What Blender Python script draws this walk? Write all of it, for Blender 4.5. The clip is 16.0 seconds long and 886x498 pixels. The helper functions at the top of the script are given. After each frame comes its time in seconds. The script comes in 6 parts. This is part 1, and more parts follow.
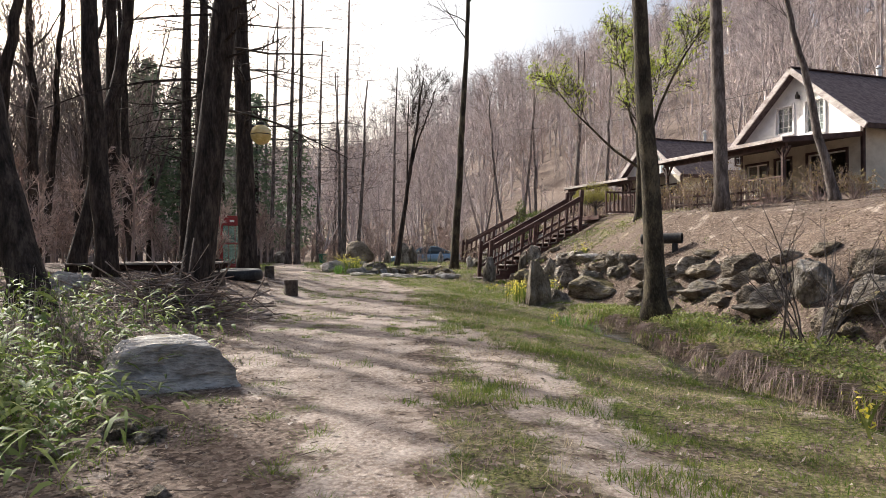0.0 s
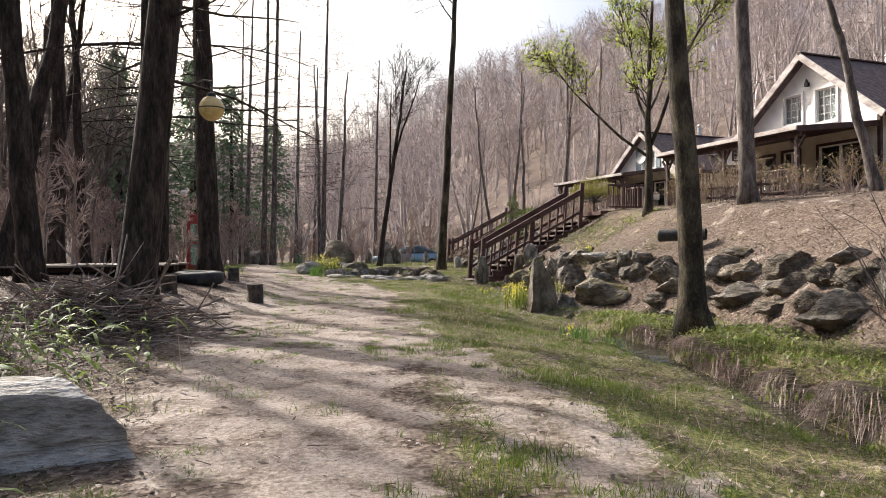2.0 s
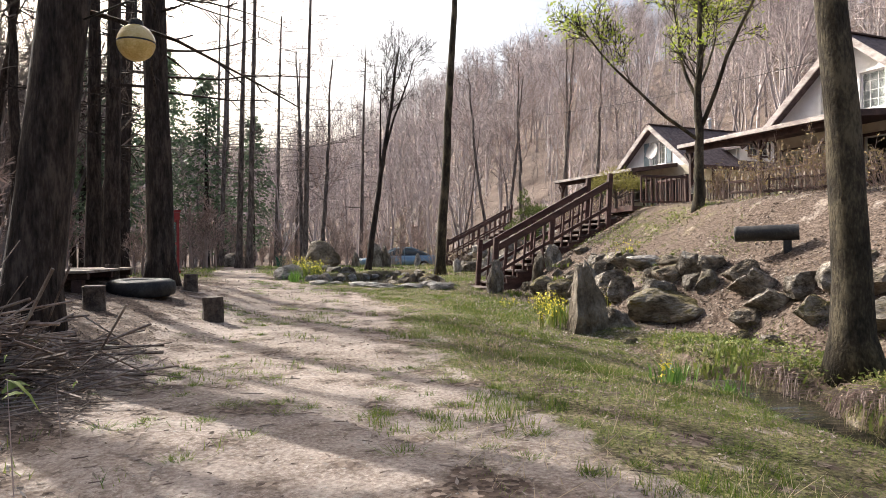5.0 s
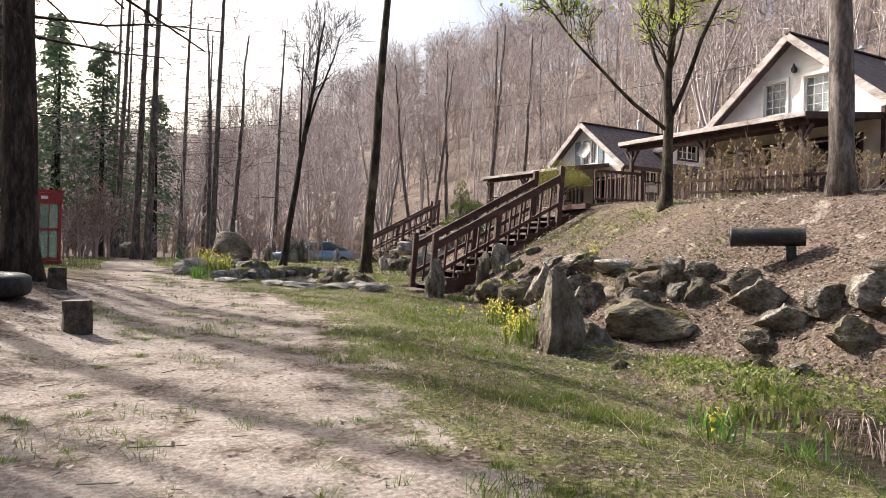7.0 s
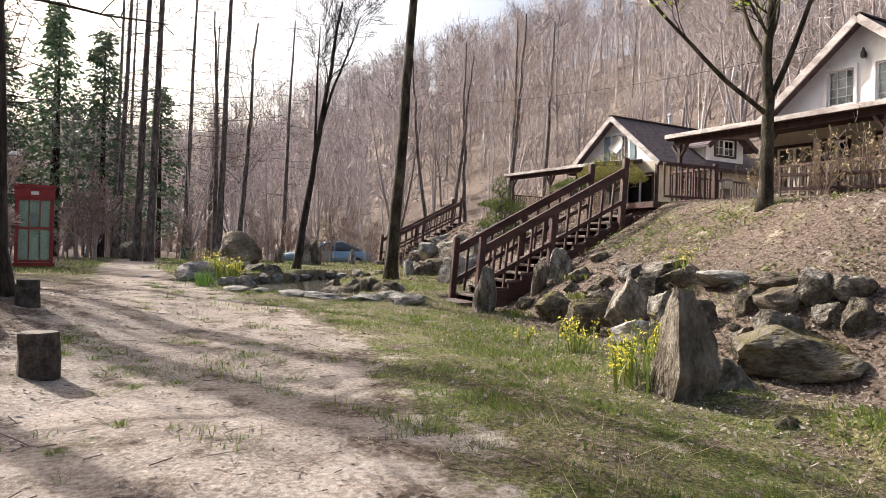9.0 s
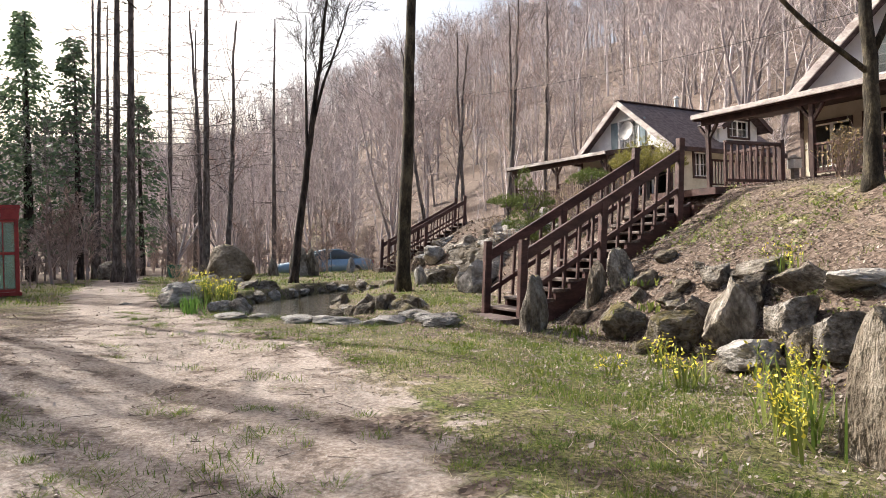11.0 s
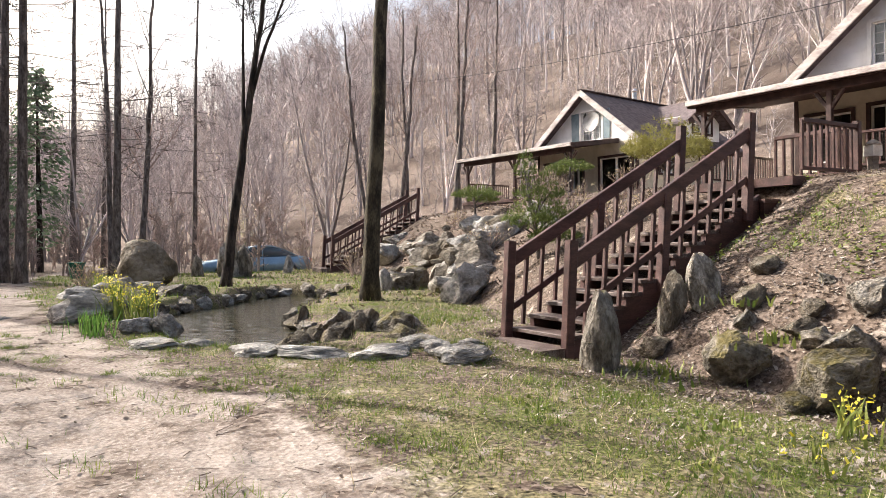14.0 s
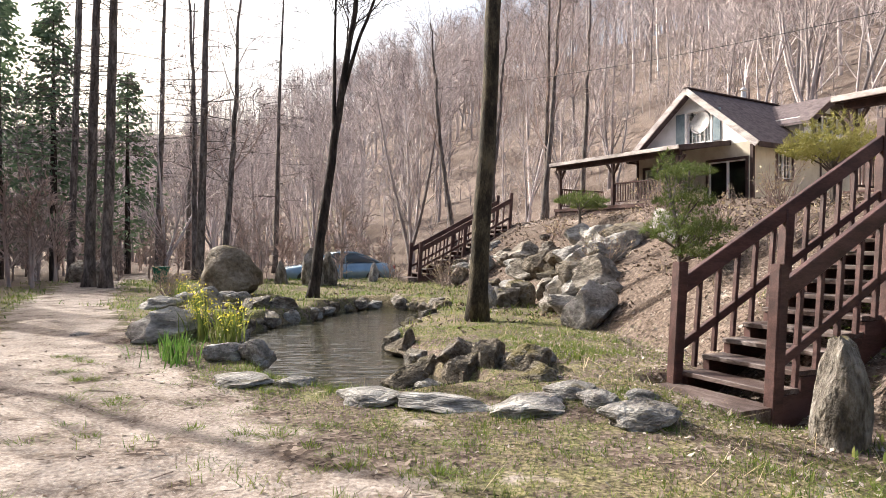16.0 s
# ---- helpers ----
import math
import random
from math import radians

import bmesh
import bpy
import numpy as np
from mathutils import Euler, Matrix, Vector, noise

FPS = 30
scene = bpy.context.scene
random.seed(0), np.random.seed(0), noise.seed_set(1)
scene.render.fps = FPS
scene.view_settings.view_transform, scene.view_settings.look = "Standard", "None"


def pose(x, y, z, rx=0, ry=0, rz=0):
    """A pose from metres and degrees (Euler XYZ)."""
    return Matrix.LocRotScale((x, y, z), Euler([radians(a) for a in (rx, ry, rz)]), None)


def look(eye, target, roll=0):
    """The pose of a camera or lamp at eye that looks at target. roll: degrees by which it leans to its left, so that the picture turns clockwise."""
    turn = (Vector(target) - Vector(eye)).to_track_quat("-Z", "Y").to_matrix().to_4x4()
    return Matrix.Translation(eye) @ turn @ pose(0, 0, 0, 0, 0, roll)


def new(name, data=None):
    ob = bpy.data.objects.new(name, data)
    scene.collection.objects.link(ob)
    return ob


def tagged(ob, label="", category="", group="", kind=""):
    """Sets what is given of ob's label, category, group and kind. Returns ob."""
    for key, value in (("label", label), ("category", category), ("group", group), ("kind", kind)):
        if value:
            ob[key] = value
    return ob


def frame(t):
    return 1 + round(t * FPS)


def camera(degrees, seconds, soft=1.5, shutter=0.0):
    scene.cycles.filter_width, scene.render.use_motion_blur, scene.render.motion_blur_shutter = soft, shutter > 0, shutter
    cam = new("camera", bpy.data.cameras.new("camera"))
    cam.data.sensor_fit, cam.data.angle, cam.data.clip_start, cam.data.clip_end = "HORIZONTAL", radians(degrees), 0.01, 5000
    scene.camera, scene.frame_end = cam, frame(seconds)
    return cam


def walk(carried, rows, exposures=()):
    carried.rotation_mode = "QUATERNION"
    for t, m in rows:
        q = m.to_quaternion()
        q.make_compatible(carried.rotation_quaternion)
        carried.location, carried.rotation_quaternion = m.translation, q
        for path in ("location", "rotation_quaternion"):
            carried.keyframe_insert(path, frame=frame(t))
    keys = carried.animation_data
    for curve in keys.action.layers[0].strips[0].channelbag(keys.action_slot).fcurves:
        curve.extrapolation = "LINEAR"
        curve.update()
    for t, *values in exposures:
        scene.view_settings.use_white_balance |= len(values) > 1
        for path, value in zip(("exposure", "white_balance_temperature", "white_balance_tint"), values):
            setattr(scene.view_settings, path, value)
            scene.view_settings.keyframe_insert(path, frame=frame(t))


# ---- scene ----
cam = camera(64.9, 16.0, 0.8)
PATH = [
    (0, (0.035, -0.095, 1.252), (0.03, 1.905, 1.257), -0.3),
    (0.5, (-0.111, 0.416, 1.26), (-0.234, 2.412, 1.273), -1.2),
    (1, (-0.146, 0.96, 1.23), (-0.385, 2.945, 1.25), -1.4),
    (1.5, (-0.141, 1.511, 1.231), (-0.365, 3.498, 1.25), -1.5),
    (2, (-0.091, 2.089, 1.235), (-0.047, 4.088, 1.239), -0.5),
    (2.5, (-0.087, 2.625, 1.221), (0.102, 4.616, 1.217), -0.5),
    (3, (-0.035, 3.22, 1.234), (0.359, 5.18, 1.217), -1.2),
    (3.5, (-0.061, 3.713, 1.246), (0.354, 5.669, 1.225), -0.7),
    (4, (-0.231, 4.268, 1.282), (0.016, 6.253, 1.272), -0.2),
    (4.2, (-0.324, 4.492, 1.276), (-0.239, 6.49, 1.278), -0.5),
    (6.3, (-0.677, 6.825, 1.21), (-0.484, 8.816, 1.223), 1.0),
    (6.5, (-0.718, 7.048, 1.206), (-0.446, 9.03, 1.212), 1.3),
    (7, (-0.803, 7.63, 1.254), (-0.468, 9.602, 1.255), 1.2),
    (7.5, (-0.915, 8.18, 1.284), (-0.578, 10.151, 1.282), 1.4),
    (8, (-0.991, 8.768, 1.322), (-0.654, 10.739, 1.318), 1.3),
    (8.5, (-1.12, 9.331, 1.322), (-0.803, 11.305, 1.321), 1.7),
    (9, (-1.227, 9.947, 1.355), (-0.905, 11.921, 1.352), 1.4),
    (9.2, (-1.263, 10.173, 1.369), (-0.939, 12.146, 1.368), 0.5),
    (11.3, (-1.601, 12.521, 1.496), (-1.224, 14.485, 1.49), -2.3),
    (11.5, (-1.638, 12.769, 1.497), (-1.23, 14.726, 1.49), -2.7),
    (12, (-1.73, 13.32, 1.504), (-1.252, 15.262, 1.49), 1.4),
    (12.5, (-1.819, 13.826, 1.532), (-1.282, 15.753, 1.514), 1.8),
    (13, (-1.929, 14.336, 1.542), (-1.358, 16.252, 1.522), 2.9),
    (13.5, (-2.049, 14.816, 1.556), (-1.486, 16.736, 1.537), -0.2),
    (14, (-2.058, 15.372, 1.57), (-1.488, 17.289, 1.551), -0.9),
    (14.5, (-2.121, 15.815, 1.606), (-1.601, 17.746, 1.59), 1.8),
    (15, (-2.195, 16.289, 1.639), (-1.688, 18.224, 1.624), -0.1),
    (15.5, (-2.271, 16.741, 1.673), (-1.827, 18.691, 1.663), -1.7),
    (16, (-2.361, 17.168, 1.71), (-1.989, 19.133, 1.707), 0.0),
]
walk(cam, [(t, look(eye, target, roll)) for t, eye, target, roll in PATH], [(0, 0.6), (3.5, 0.78), (9, 0.76), (11.5, 0.86), (13.5, 1.02), (16, 1.02)])

# ---- light ----
SUN_AZ = 134.5   # degrees from +x, counter-clockwise, of the direction towards the sun
SUN_EL = 36.0
world = bpy.data.worlds.new("world")
scene.world = world
world.use_nodes = True
wn = world.node_tree
sky = wn.nodes.new("ShaderNodeTexSky")
sky.sky_type, sky.sun_disc = "NISHITA", False
sky.sun_elevation, sky.sun_rotation = radians(SUN_EL), radians(90 - SUN_AZ)
sky.air_density, sky.dust_density, sky.ozone_density = 1.0, 8.0, 1.0
wn.links.new(sky.outputs[0], wn.nodes["Background"].inputs[0])
wn.nodes["Background"].inputs[1].default_value = 0.15
sun_dir = Vector((math.cos(radians(SUN_AZ)) * math.cos(radians(SUN_EL)), math.sin(radians(SUN_AZ)) * math.cos(radians(SUN_EL)), math.sin(radians(SUN_EL))))
sun = new("sun", bpy.data.lights.new("sun", "SUN"))
sun.data.energy, sun.data.angle, sun.data.color = 5.0, radians(0.6), (1.0, 0.96, 0.91)
sun.matrix_world = look(sun_dir * 60, (0, 0, 0))

# ---- materials ----
def material(name, colours, scale=6.0, rough=0.8, bump=0.3, fine=40.0, metal=0.0, stretch=(1, 1, 1), vary=0.0, spec=0.3, dist=0.03, moss=0.0, island=0.0):
    """Noise at two scales between colours, with relief. vary: random change of value from object to object."""
    m = bpy.data.materials.new(name)
    m.use_nodes = True
    n, l = m.node_tree.nodes, m.node_tree.links
    b = n["Principled BSDF"]
    tc = n.new("ShaderNodeTexCoord")
    mp = n.new("ShaderNodeMapping")
    mp.inputs["Scale"].default_value = stretch
    l.new(tc.outputs["Object"], mp.inputs[0])
    a, f = n.new("ShaderNodeTexNoise"), n.new("ShaderNodeTexNoise")
    a.inputs["Scale"].default_value, a.inputs["Detail"].default_value, a.inputs["Roughness"].default_value = scale, 6, 0.65
    f.inputs["Scale"].default_value, f.inputs["Detail"].default_value = fine, 4
    l.new(mp.outputs[0], a.inputs[0]), l.new(mp.outputs[0], f.inputs[0])
    mx = n.new("ShaderNodeMath")
    mx.operation = "MULTIPLY_ADD"
    mx.inputs[1].default_value, mx.inputs[2].default_value = 0.35, -0.175
    l.new(f.outputs[0], mx.inputs[0])
    ad = n.new("ShaderNodeMath")
    l.new(a.outputs[0], ad.inputs[0]), l.new(mx.outputs[0], ad.inputs[1])
    r = n.new("ShaderNodeValToRGB")
    while len(r.color_ramp.elements) < len(colours):
        r.color_ramp.elements.new(0.5)
    for k, c in enumerate(colours):
        e = r.color_ramp.elements[k]
        e.position, e.color = 0.36 + 0.28 * k / max(1, len(colours) - 1), (*c, 1)
    l.new(ad.outputs[0], r.inputs[0])
    out = r.outputs[0]
    if island:
        gi, hi, ri = n.new("ShaderNodeNewGeometry"), n.new("ShaderNodeHueSaturation"), n.new("ShaderNodeMapRange")
        ri.inputs[3].default_value, ri.inputs[4].default_value = 1 - island, 1 + island
        l.new(gi.outputs["Random Per Island"], ri.inputs[0]), l.new(ri.outputs[0], hi.inputs["Value"]), l.new(out, hi.inputs["Color"])
        out = hi.outputs[0]
    if vary:
        oi, hs = n.new("ShaderNodeObjectInfo"), n.new("ShaderNodeHueSaturation")
        rg = n.new("ShaderNodeMapRange")
        rg.inputs[3].default_value, rg.inputs[4].default_value = 1 - vary, 1 + vary
        l.new(oi.outputs["Random"], rg.inputs[0]), l.new(rg.outputs[0], hs.inputs["Value"]), l.new(out, hs.inputs["Color"])
        out = hs.outputs[0]
    if moss:
        gm, sp, nz, th, mm = (n.new(k) for k in ("ShaderNodeNewGeometry", "ShaderNodeSeparateXYZ", "ShaderNodeTexNoise", "ShaderNodeMath", "ShaderNodeMix"))
        nz.inputs["Scale"].default_value, nz.inputs["Detail"].default_value, nz.inputs["Roughness"].default_value = 3.2, 7, 0.7
        l.new(gm.outputs["Normal"], sp.inputs[0]), l.new(gm.outputs["Position"], nz.inputs[0])
        pr = n.new("ShaderNodeMath")
        pr.operation, pr.inputs[1].default_value = "MULTIPLY_ADD", 0.35
        l.new(sp.outputs[2], pr.inputs[0]), l.new(nz.outputs[0], pr.inputs[2])
        th.operation, th.use_clamp = "MULTIPLY_ADD", True
        th.inputs[1].default_value, th.inputs[2].default_value = 6.0, -6.0 * (1.0 - moss)
        l.new(pr.outputs[0], th.inputs[0])
        mm.data_type = "RGBA"
        mm.inputs[7].default_value = (0.105, 0.085, 0.03, 1)
        l.new(th.outputs[0], mm.inputs[0]), l.new(out, mm.inputs[6])
        out = mm.outputs[2]
    l.new(out, b.inputs["Base Color"])
    b.inputs["Roughness"].default_value, b.inputs["Metallic"].default_value = rough, metal
    b.inputs["Specular IOR Level"].default_value = spec
    if bump:
        bp = n.new("ShaderNodeBump")
        bp.inputs["Strength"].default_value, bp.inputs["Distance"].default_value = bump, dist
        l.new(ad.outputs[0], bp.inputs["Height"]), l.new(bp.outputs[0], b.inputs["Normal"])
    return m


def leaf_material(name, c1, c2, rough=0.5, through_light=0.35):
    """Thin leaves: colour changes from leaf to leaf, some light passes through."""
    m = bpy.data.materials.new(name)
    m.use_nodes = True
    n, l = m.node_tree.nodes, m.node_tree.links
    b, o = n["Principled BSDF"], n["Material Output"]
    g, mix = n.new("ShaderNodeNewGeometry"), n.new("ShaderNodeMix")
    mix.data_type = "RGBA"
    mix.inputs[6].default_value, mix.inputs[7].default_value = (*c1, 1), (*c2, 1)
    l.new(g.outputs["Random Per Island"], mix.inputs[0])
    l.new(mix.outputs[2], b.inputs["Base Color"])
    b.inputs["Roughness"].default_value, b.inputs["Specular IOR Level"].default_value = rough, 0.3
    t, ms = n.new("ShaderNodeBsdfTranslucent"), n.new("ShaderNodeMixShader")
    l.new(mix.outputs[2], t.inputs[0])
    ms.inputs[0].default_value = through_light
    l.new(b.outputs[0], ms.inputs[1]), l.new(t.outputs[0], ms.inputs[2]), l.new(ms.outputs[0], o.inputs[0])
    return m


BARK = material("bark_dark", [(0.012, 0.009, 0.007), (0.036, 0.027, 0.022), (0.08, 0.063, 0.052)], 9, 0.95, 1.0, 45, stretch=(1, 1, 0.22), dist=0.05)
BARK_MOSS = material("bark_mossy", [(0.016, 0.013, 0.009), (0.048, 0.039, 0.026), (0.12, 0.1, 0.065)], 5, 0.95, 0.9, 50, stretch=(1, 1, 0.4), dist=0.04)
BARK_GREY = material("bark_grey", [(0.05, 0.042, 0.037), (0.12, 0.1, 0.09), (0.22, 0.19, 0.175)], 8, 0.95, 0.6, 40, stretch=(1, 1, 0.3))
TWIG = material("twigs", [(0.24, 0.175, 0.15), (0.36, 0.285, 0.255), (0.46, 0.385, 0.35)], 0.25, 0.9, 0, 3, island=0.5)
# distance haze is put into this colour: paler and greyer than the near bark
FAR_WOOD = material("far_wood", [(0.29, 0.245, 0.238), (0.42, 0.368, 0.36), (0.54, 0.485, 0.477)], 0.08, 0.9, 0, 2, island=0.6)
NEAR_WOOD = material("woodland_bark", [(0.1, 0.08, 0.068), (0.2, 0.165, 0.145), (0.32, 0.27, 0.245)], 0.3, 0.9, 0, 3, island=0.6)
ROCK = material("rock", [(0.075, 0.063, 0.05), (0.155, 0.132, 0.105), (0.245, 0.216, 0.18), (0.38, 0.345, 0.3)], 2.6, 0.9, 1.0, 14, vary=0.25, dist=0.14, moss=0.17)
ROCK_PALE = material("rock_pale", [(0.15, 0.138, 0.122), (0.31, 0.29, 0.262), (0.5, 0.475, 0.44)], 2.5, 0.9, 1.0, 16, vary=0.15, dist=0.12, moss=0.12)
ROCK_MOSS = material("rock_mossy", [(0.07, 0.058, 0.042), (0.16, 0.137, 0.104), (0.255, 0.226, 0.184), (0.16, 0.133, 0.062)], 2.4, 0.95, 1.0, 16, vary=0.2, dist=0.14, moss=0.3)
ROCK_BROWN = material("rock_brown", [(0.085, 0.067, 0.047), (0.17, 0.14, 0.104), (0.28, 0.243, 0.195)], 2.4, 0.9, 1.0, 16, vary=0.2, dist=0.14, moss=0.2)
STAIN = material("brown_stained_wood", [(0.036, 0.015, 0.012), (0.065, 0.028, 0.023), (0.1, 0.048, 0.041)], 5, 0.55, 0.25, 60, stretch=(0.3, 1, 1), spec=0.4)
TREAD = material("worn_tread_wood", [(0.05, 0.028, 0.022), (0.1, 0.07, 0.06), (0.22, 0.18, 0.16)], 5, 0.6, 0.3, 60, stretch=(1, 0.3, 1), spec=0.4)
OLD_WOOD = material("grey_wood", [(0.14, 0.11, 0.09), (0.26, 0.22, 0.18), (0.4, 0.35, 0.3)], 4, 0.85, 0.4, 50, stretch=(0.2, 1, 1))
DRY_STICK = material("dry_sticks", [(0.09, 0.066, 0.053), (0.18, 0.138, 0.115), (0.31, 0.26, 0.22)], 3, 0.9, 0, 30, island=0.4)
CUT_WOOD = material("cut_log", [(0.03, 0.024, 0.02), (0.07, 0.055, 0.045), (0.12, 0.1, 0.08)], 9, 0.9, 0.5, 50)
RUBBER = material("black_rubber", [(0.012, 0.012, 0.013), (0.025, 0.025, 0.026), (0.05, 0.048, 0.046)], 6, 0.6, 0.3, 60)
PIPE = material("black_plastic_pipe", [(0.018, 0.018, 0.018), (0.03, 0.029, 0.028), (0.06, 0.055, 0.05)], 5, 0.5, 0.2, 50)
CREAM = material("cream_render_wall", [(0.5, 0.45, 0.35), (0.6, 0.55, 0.44), (0.66, 0.61, 0.5)], 1.6, 0.8, 0.15, 60)
WHITE = material("white_paint", [(0.68, 0.67, 0.65), (0.8, 0.79, 0.77), (0.85, 0.84, 0.83)], 3, 0.5, 0.05, 50)
FASCIA = material("weathered_fascia", [(0.3, 0.25, 0.23), (0.48, 0.43, 0.4), (0.6, 0.56, 0.53)], 4, 0.75, 0.2, 40, stretch=(0.3, 0.3, 1))
DARK_TRIM = material("dark_brown_trim", [(0.03, 0.017, 0.014), (0.055, 0.03, 0.026), (0.08, 0.045, 0.04)], 4, 0.6, 0.1, 50)
SHUTTER = material("blue_grey_shutter", [(0.12, 0.17, 0.19), (0.18, 0.24, 0.27), (0.22, 0.28, 0.3)], 4, 0.6, 0.1, 50)
RED = material("red_booth_paint", [(0.2, 0.012, 0.016), (0.28, 0.02, 0.024), (0.33, 0.035, 0.035)], 4, 0.4, 0.05, 50, spec=0.5)
IRON = material("dark_iron", [(0.02, 0.02, 0.02), (0.04, 0.038, 0.035), (0.07, 0.06, 0.05)], 8, 0.5, 0.1, 60, metal=0.6)
STEEL = material("galvanised_steel", [(0.4, 0.4, 0.4), (0.52, 0.52, 0.52), (0.6, 0.6, 0.6)], 6, 0.35, 0.05, 60, metal=0.9)
DISH = material("grey_dish", [(0.2, 0.19, 0.185), (0.27, 0.26, 0.25), (0.31, 0.3, 0.29)], 4, 0.5, 0.05, 50)
GLOBE_Y = material("yellowed_globe", [(0.45, 0.32, 0.1), (0.6, 0.45, 0.17), (0.7, 0.56, 0.27)], 5, 0.25, 0.05, 60, spec=0.5)
GLOBE_W = material("white_globe", [(0.6, 0.57, 0.52), (0.75, 0.72, 0.67), (0.8, 0.78, 0.74)], 5, 0.25, 0.03, 60, spec=0.5)
CAR = material("blue_car_paint", [(0.2, 0.3, 0.38), (0.24, 0.35, 0.44), (0.27, 0.39, 0.48)], 2, 0.22, 0.0, 60, metal=0.4, spec=0.5)
GREEN_BIN = material("green_plastic", [(0.0, 0.08, 0.05), (0.0, 0.11, 0.07), (0.01, 0.13, 0.09)], 3, 0.5, 0, 40)
GRASS = leaf_material("grass_blade", (0.06, 0.125, 0.016), (0.22, 0.25, 0.05))
LITTER_PALE = leaf_material("bleached_leaves", (0.15, 0.12, 0.095), (0.46, 0.4, 0.345), 0.7, 0.15)
GRASS_DRY = leaf_material("dry_grass", (0.38, 0.3, 0.17), (0.55, 0.46, 0.3), 0.7, 0.25)
LITTER = leaf_material("dead_leaves", (0.07, 0.047, 0.033), (0.25, 0.19, 0.145), 0.7, 0.15)
LEAF_NEW = leaf_material("young_leaves", (0.3, 0.4, 0.05), (0.45, 0.5, 0.1), 0.5, 0.5)
LEAF_DARK = leaf_material("evergreen_leaves", (0.06, 0.11, 0.022), (0.27, 0.33, 0.08), 0.6, 0.35)
LEAF_WEED = leaf_material("weed_leaves", (0.09, 0.14, 0.026), (0.26, 0.28, 0.075), 0.5, 0.35)
LEAF_IRIS = leaf_material("iris_leaves", (0.07, 0.16, 0.03), (0.16, 0.27, 0.055), 0.4, 0.35)
NEEDLE = leaf_material("pine_needles", (0.07, 0.11, 0.025), (0.17, 0.2, 0.05), 0.6, 0.25)
NEEDLE_Y = leaf_material("yellowish_needles", (0.2, 0.19, 0.05), (0.34, 0.31, 0.09), 0.6, 0.3)
SPRUCE = leaf_material("spruce_needles", (0.07, 0.115, 0.065), (0.19, 0.26, 0.15), 0.6, 0.2)
FLOWER = leaf_material("yellow_flowers", (0.72, 0.6, 0.04), (0.85, 0.76, 0.16), 0.5, 0.4)
HEDGE = leaf_material("hedge_twigs_and_buds", (0.22, 0.16, 0.1), (0.38, 0.31, 0.14), 0.7, 0.2)


def glass_material(name, tint, rough=0.03, alpha=0.3):
    m = bpy.data.materials.new(name)
    m.use_nodes = True
    b = m.node_tree.nodes["Principled BSDF"]
    b.inputs["Base Color"].default_value = (*tint, 1)
    b.inputs["Roughness"].default_value, b.inputs["Transmission Weight"].default_value, b.inputs["IOR"].default_value = rough, 1.0 - alpha, 1.45
    return m


GLASS = glass_material("window_glass", (0.75, 0.8, 0.8), 0.02, 0.0)
BOOTH_GLASS = glass_material("booth_glass", (0.55, 0.75, 0.68), 0.15, 0.25)
CAR_GLASS = glass_material("car_glass", (0.1, 0.13, 0.16), 0.03, 0.6)
# indoor dimness painted in: a near-black tone for floors and partition behind the panes
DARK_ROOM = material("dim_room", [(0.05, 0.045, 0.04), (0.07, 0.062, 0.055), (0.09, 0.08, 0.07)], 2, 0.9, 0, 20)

# roof shingles: courses across the slope
ROOF = material("brown_roof_shingles", [(0.07, 0.05, 0.052), (0.115, 0.088, 0.088), (0.16, 0.128, 0.125)], 5, 0.85, 0.25, 40)
# lap siding: boards with a shadow line
SIDING = material("white_lap_siding", [(0.66, 0.65, 0.63), (0.76, 0.75, 0.73), (0.8, 0.79, 0.78)], 2.0, 0.6, 0.06, 60)
for m, step, depth in ((ROOF, 0.16, 0.9), (SIDING, 0.2, 0.7)):
    n, l = m.node_tree.nodes, m.node_tree.links
    geo = n.new("ShaderNodeTexCoord")
    sep, mul, fr = n.new("ShaderNodeSeparateXYZ"), n.new("ShaderNodeMath"), n.new("ShaderNodeMath")
    l.new(geo.outputs["Object"], sep.inputs[0])
    mul.operation, mul.inputs[1].default_value, fr.operation = "MULTIPLY", 1 / step, "FRACT"
    l.new(sep.outputs[2], mul.inputs[0]), l.new(mul.outputs[0], fr.inputs[0])
    bp2, old = n.new("ShaderNodeBump"), n["Bump"]
    bp2.invert = True
    bp2.inputs["Strength"].default_value, bp2.inputs["Distance"].default_value = depth, 0.03
    l.new(fr.outputs[0], bp2.inputs["Height"]), l.new(old.outputs[0], bp2.inputs["Normal"])
    l.new(bp2.outputs[0], n["Principled BSDF"].inputs["Normal"])


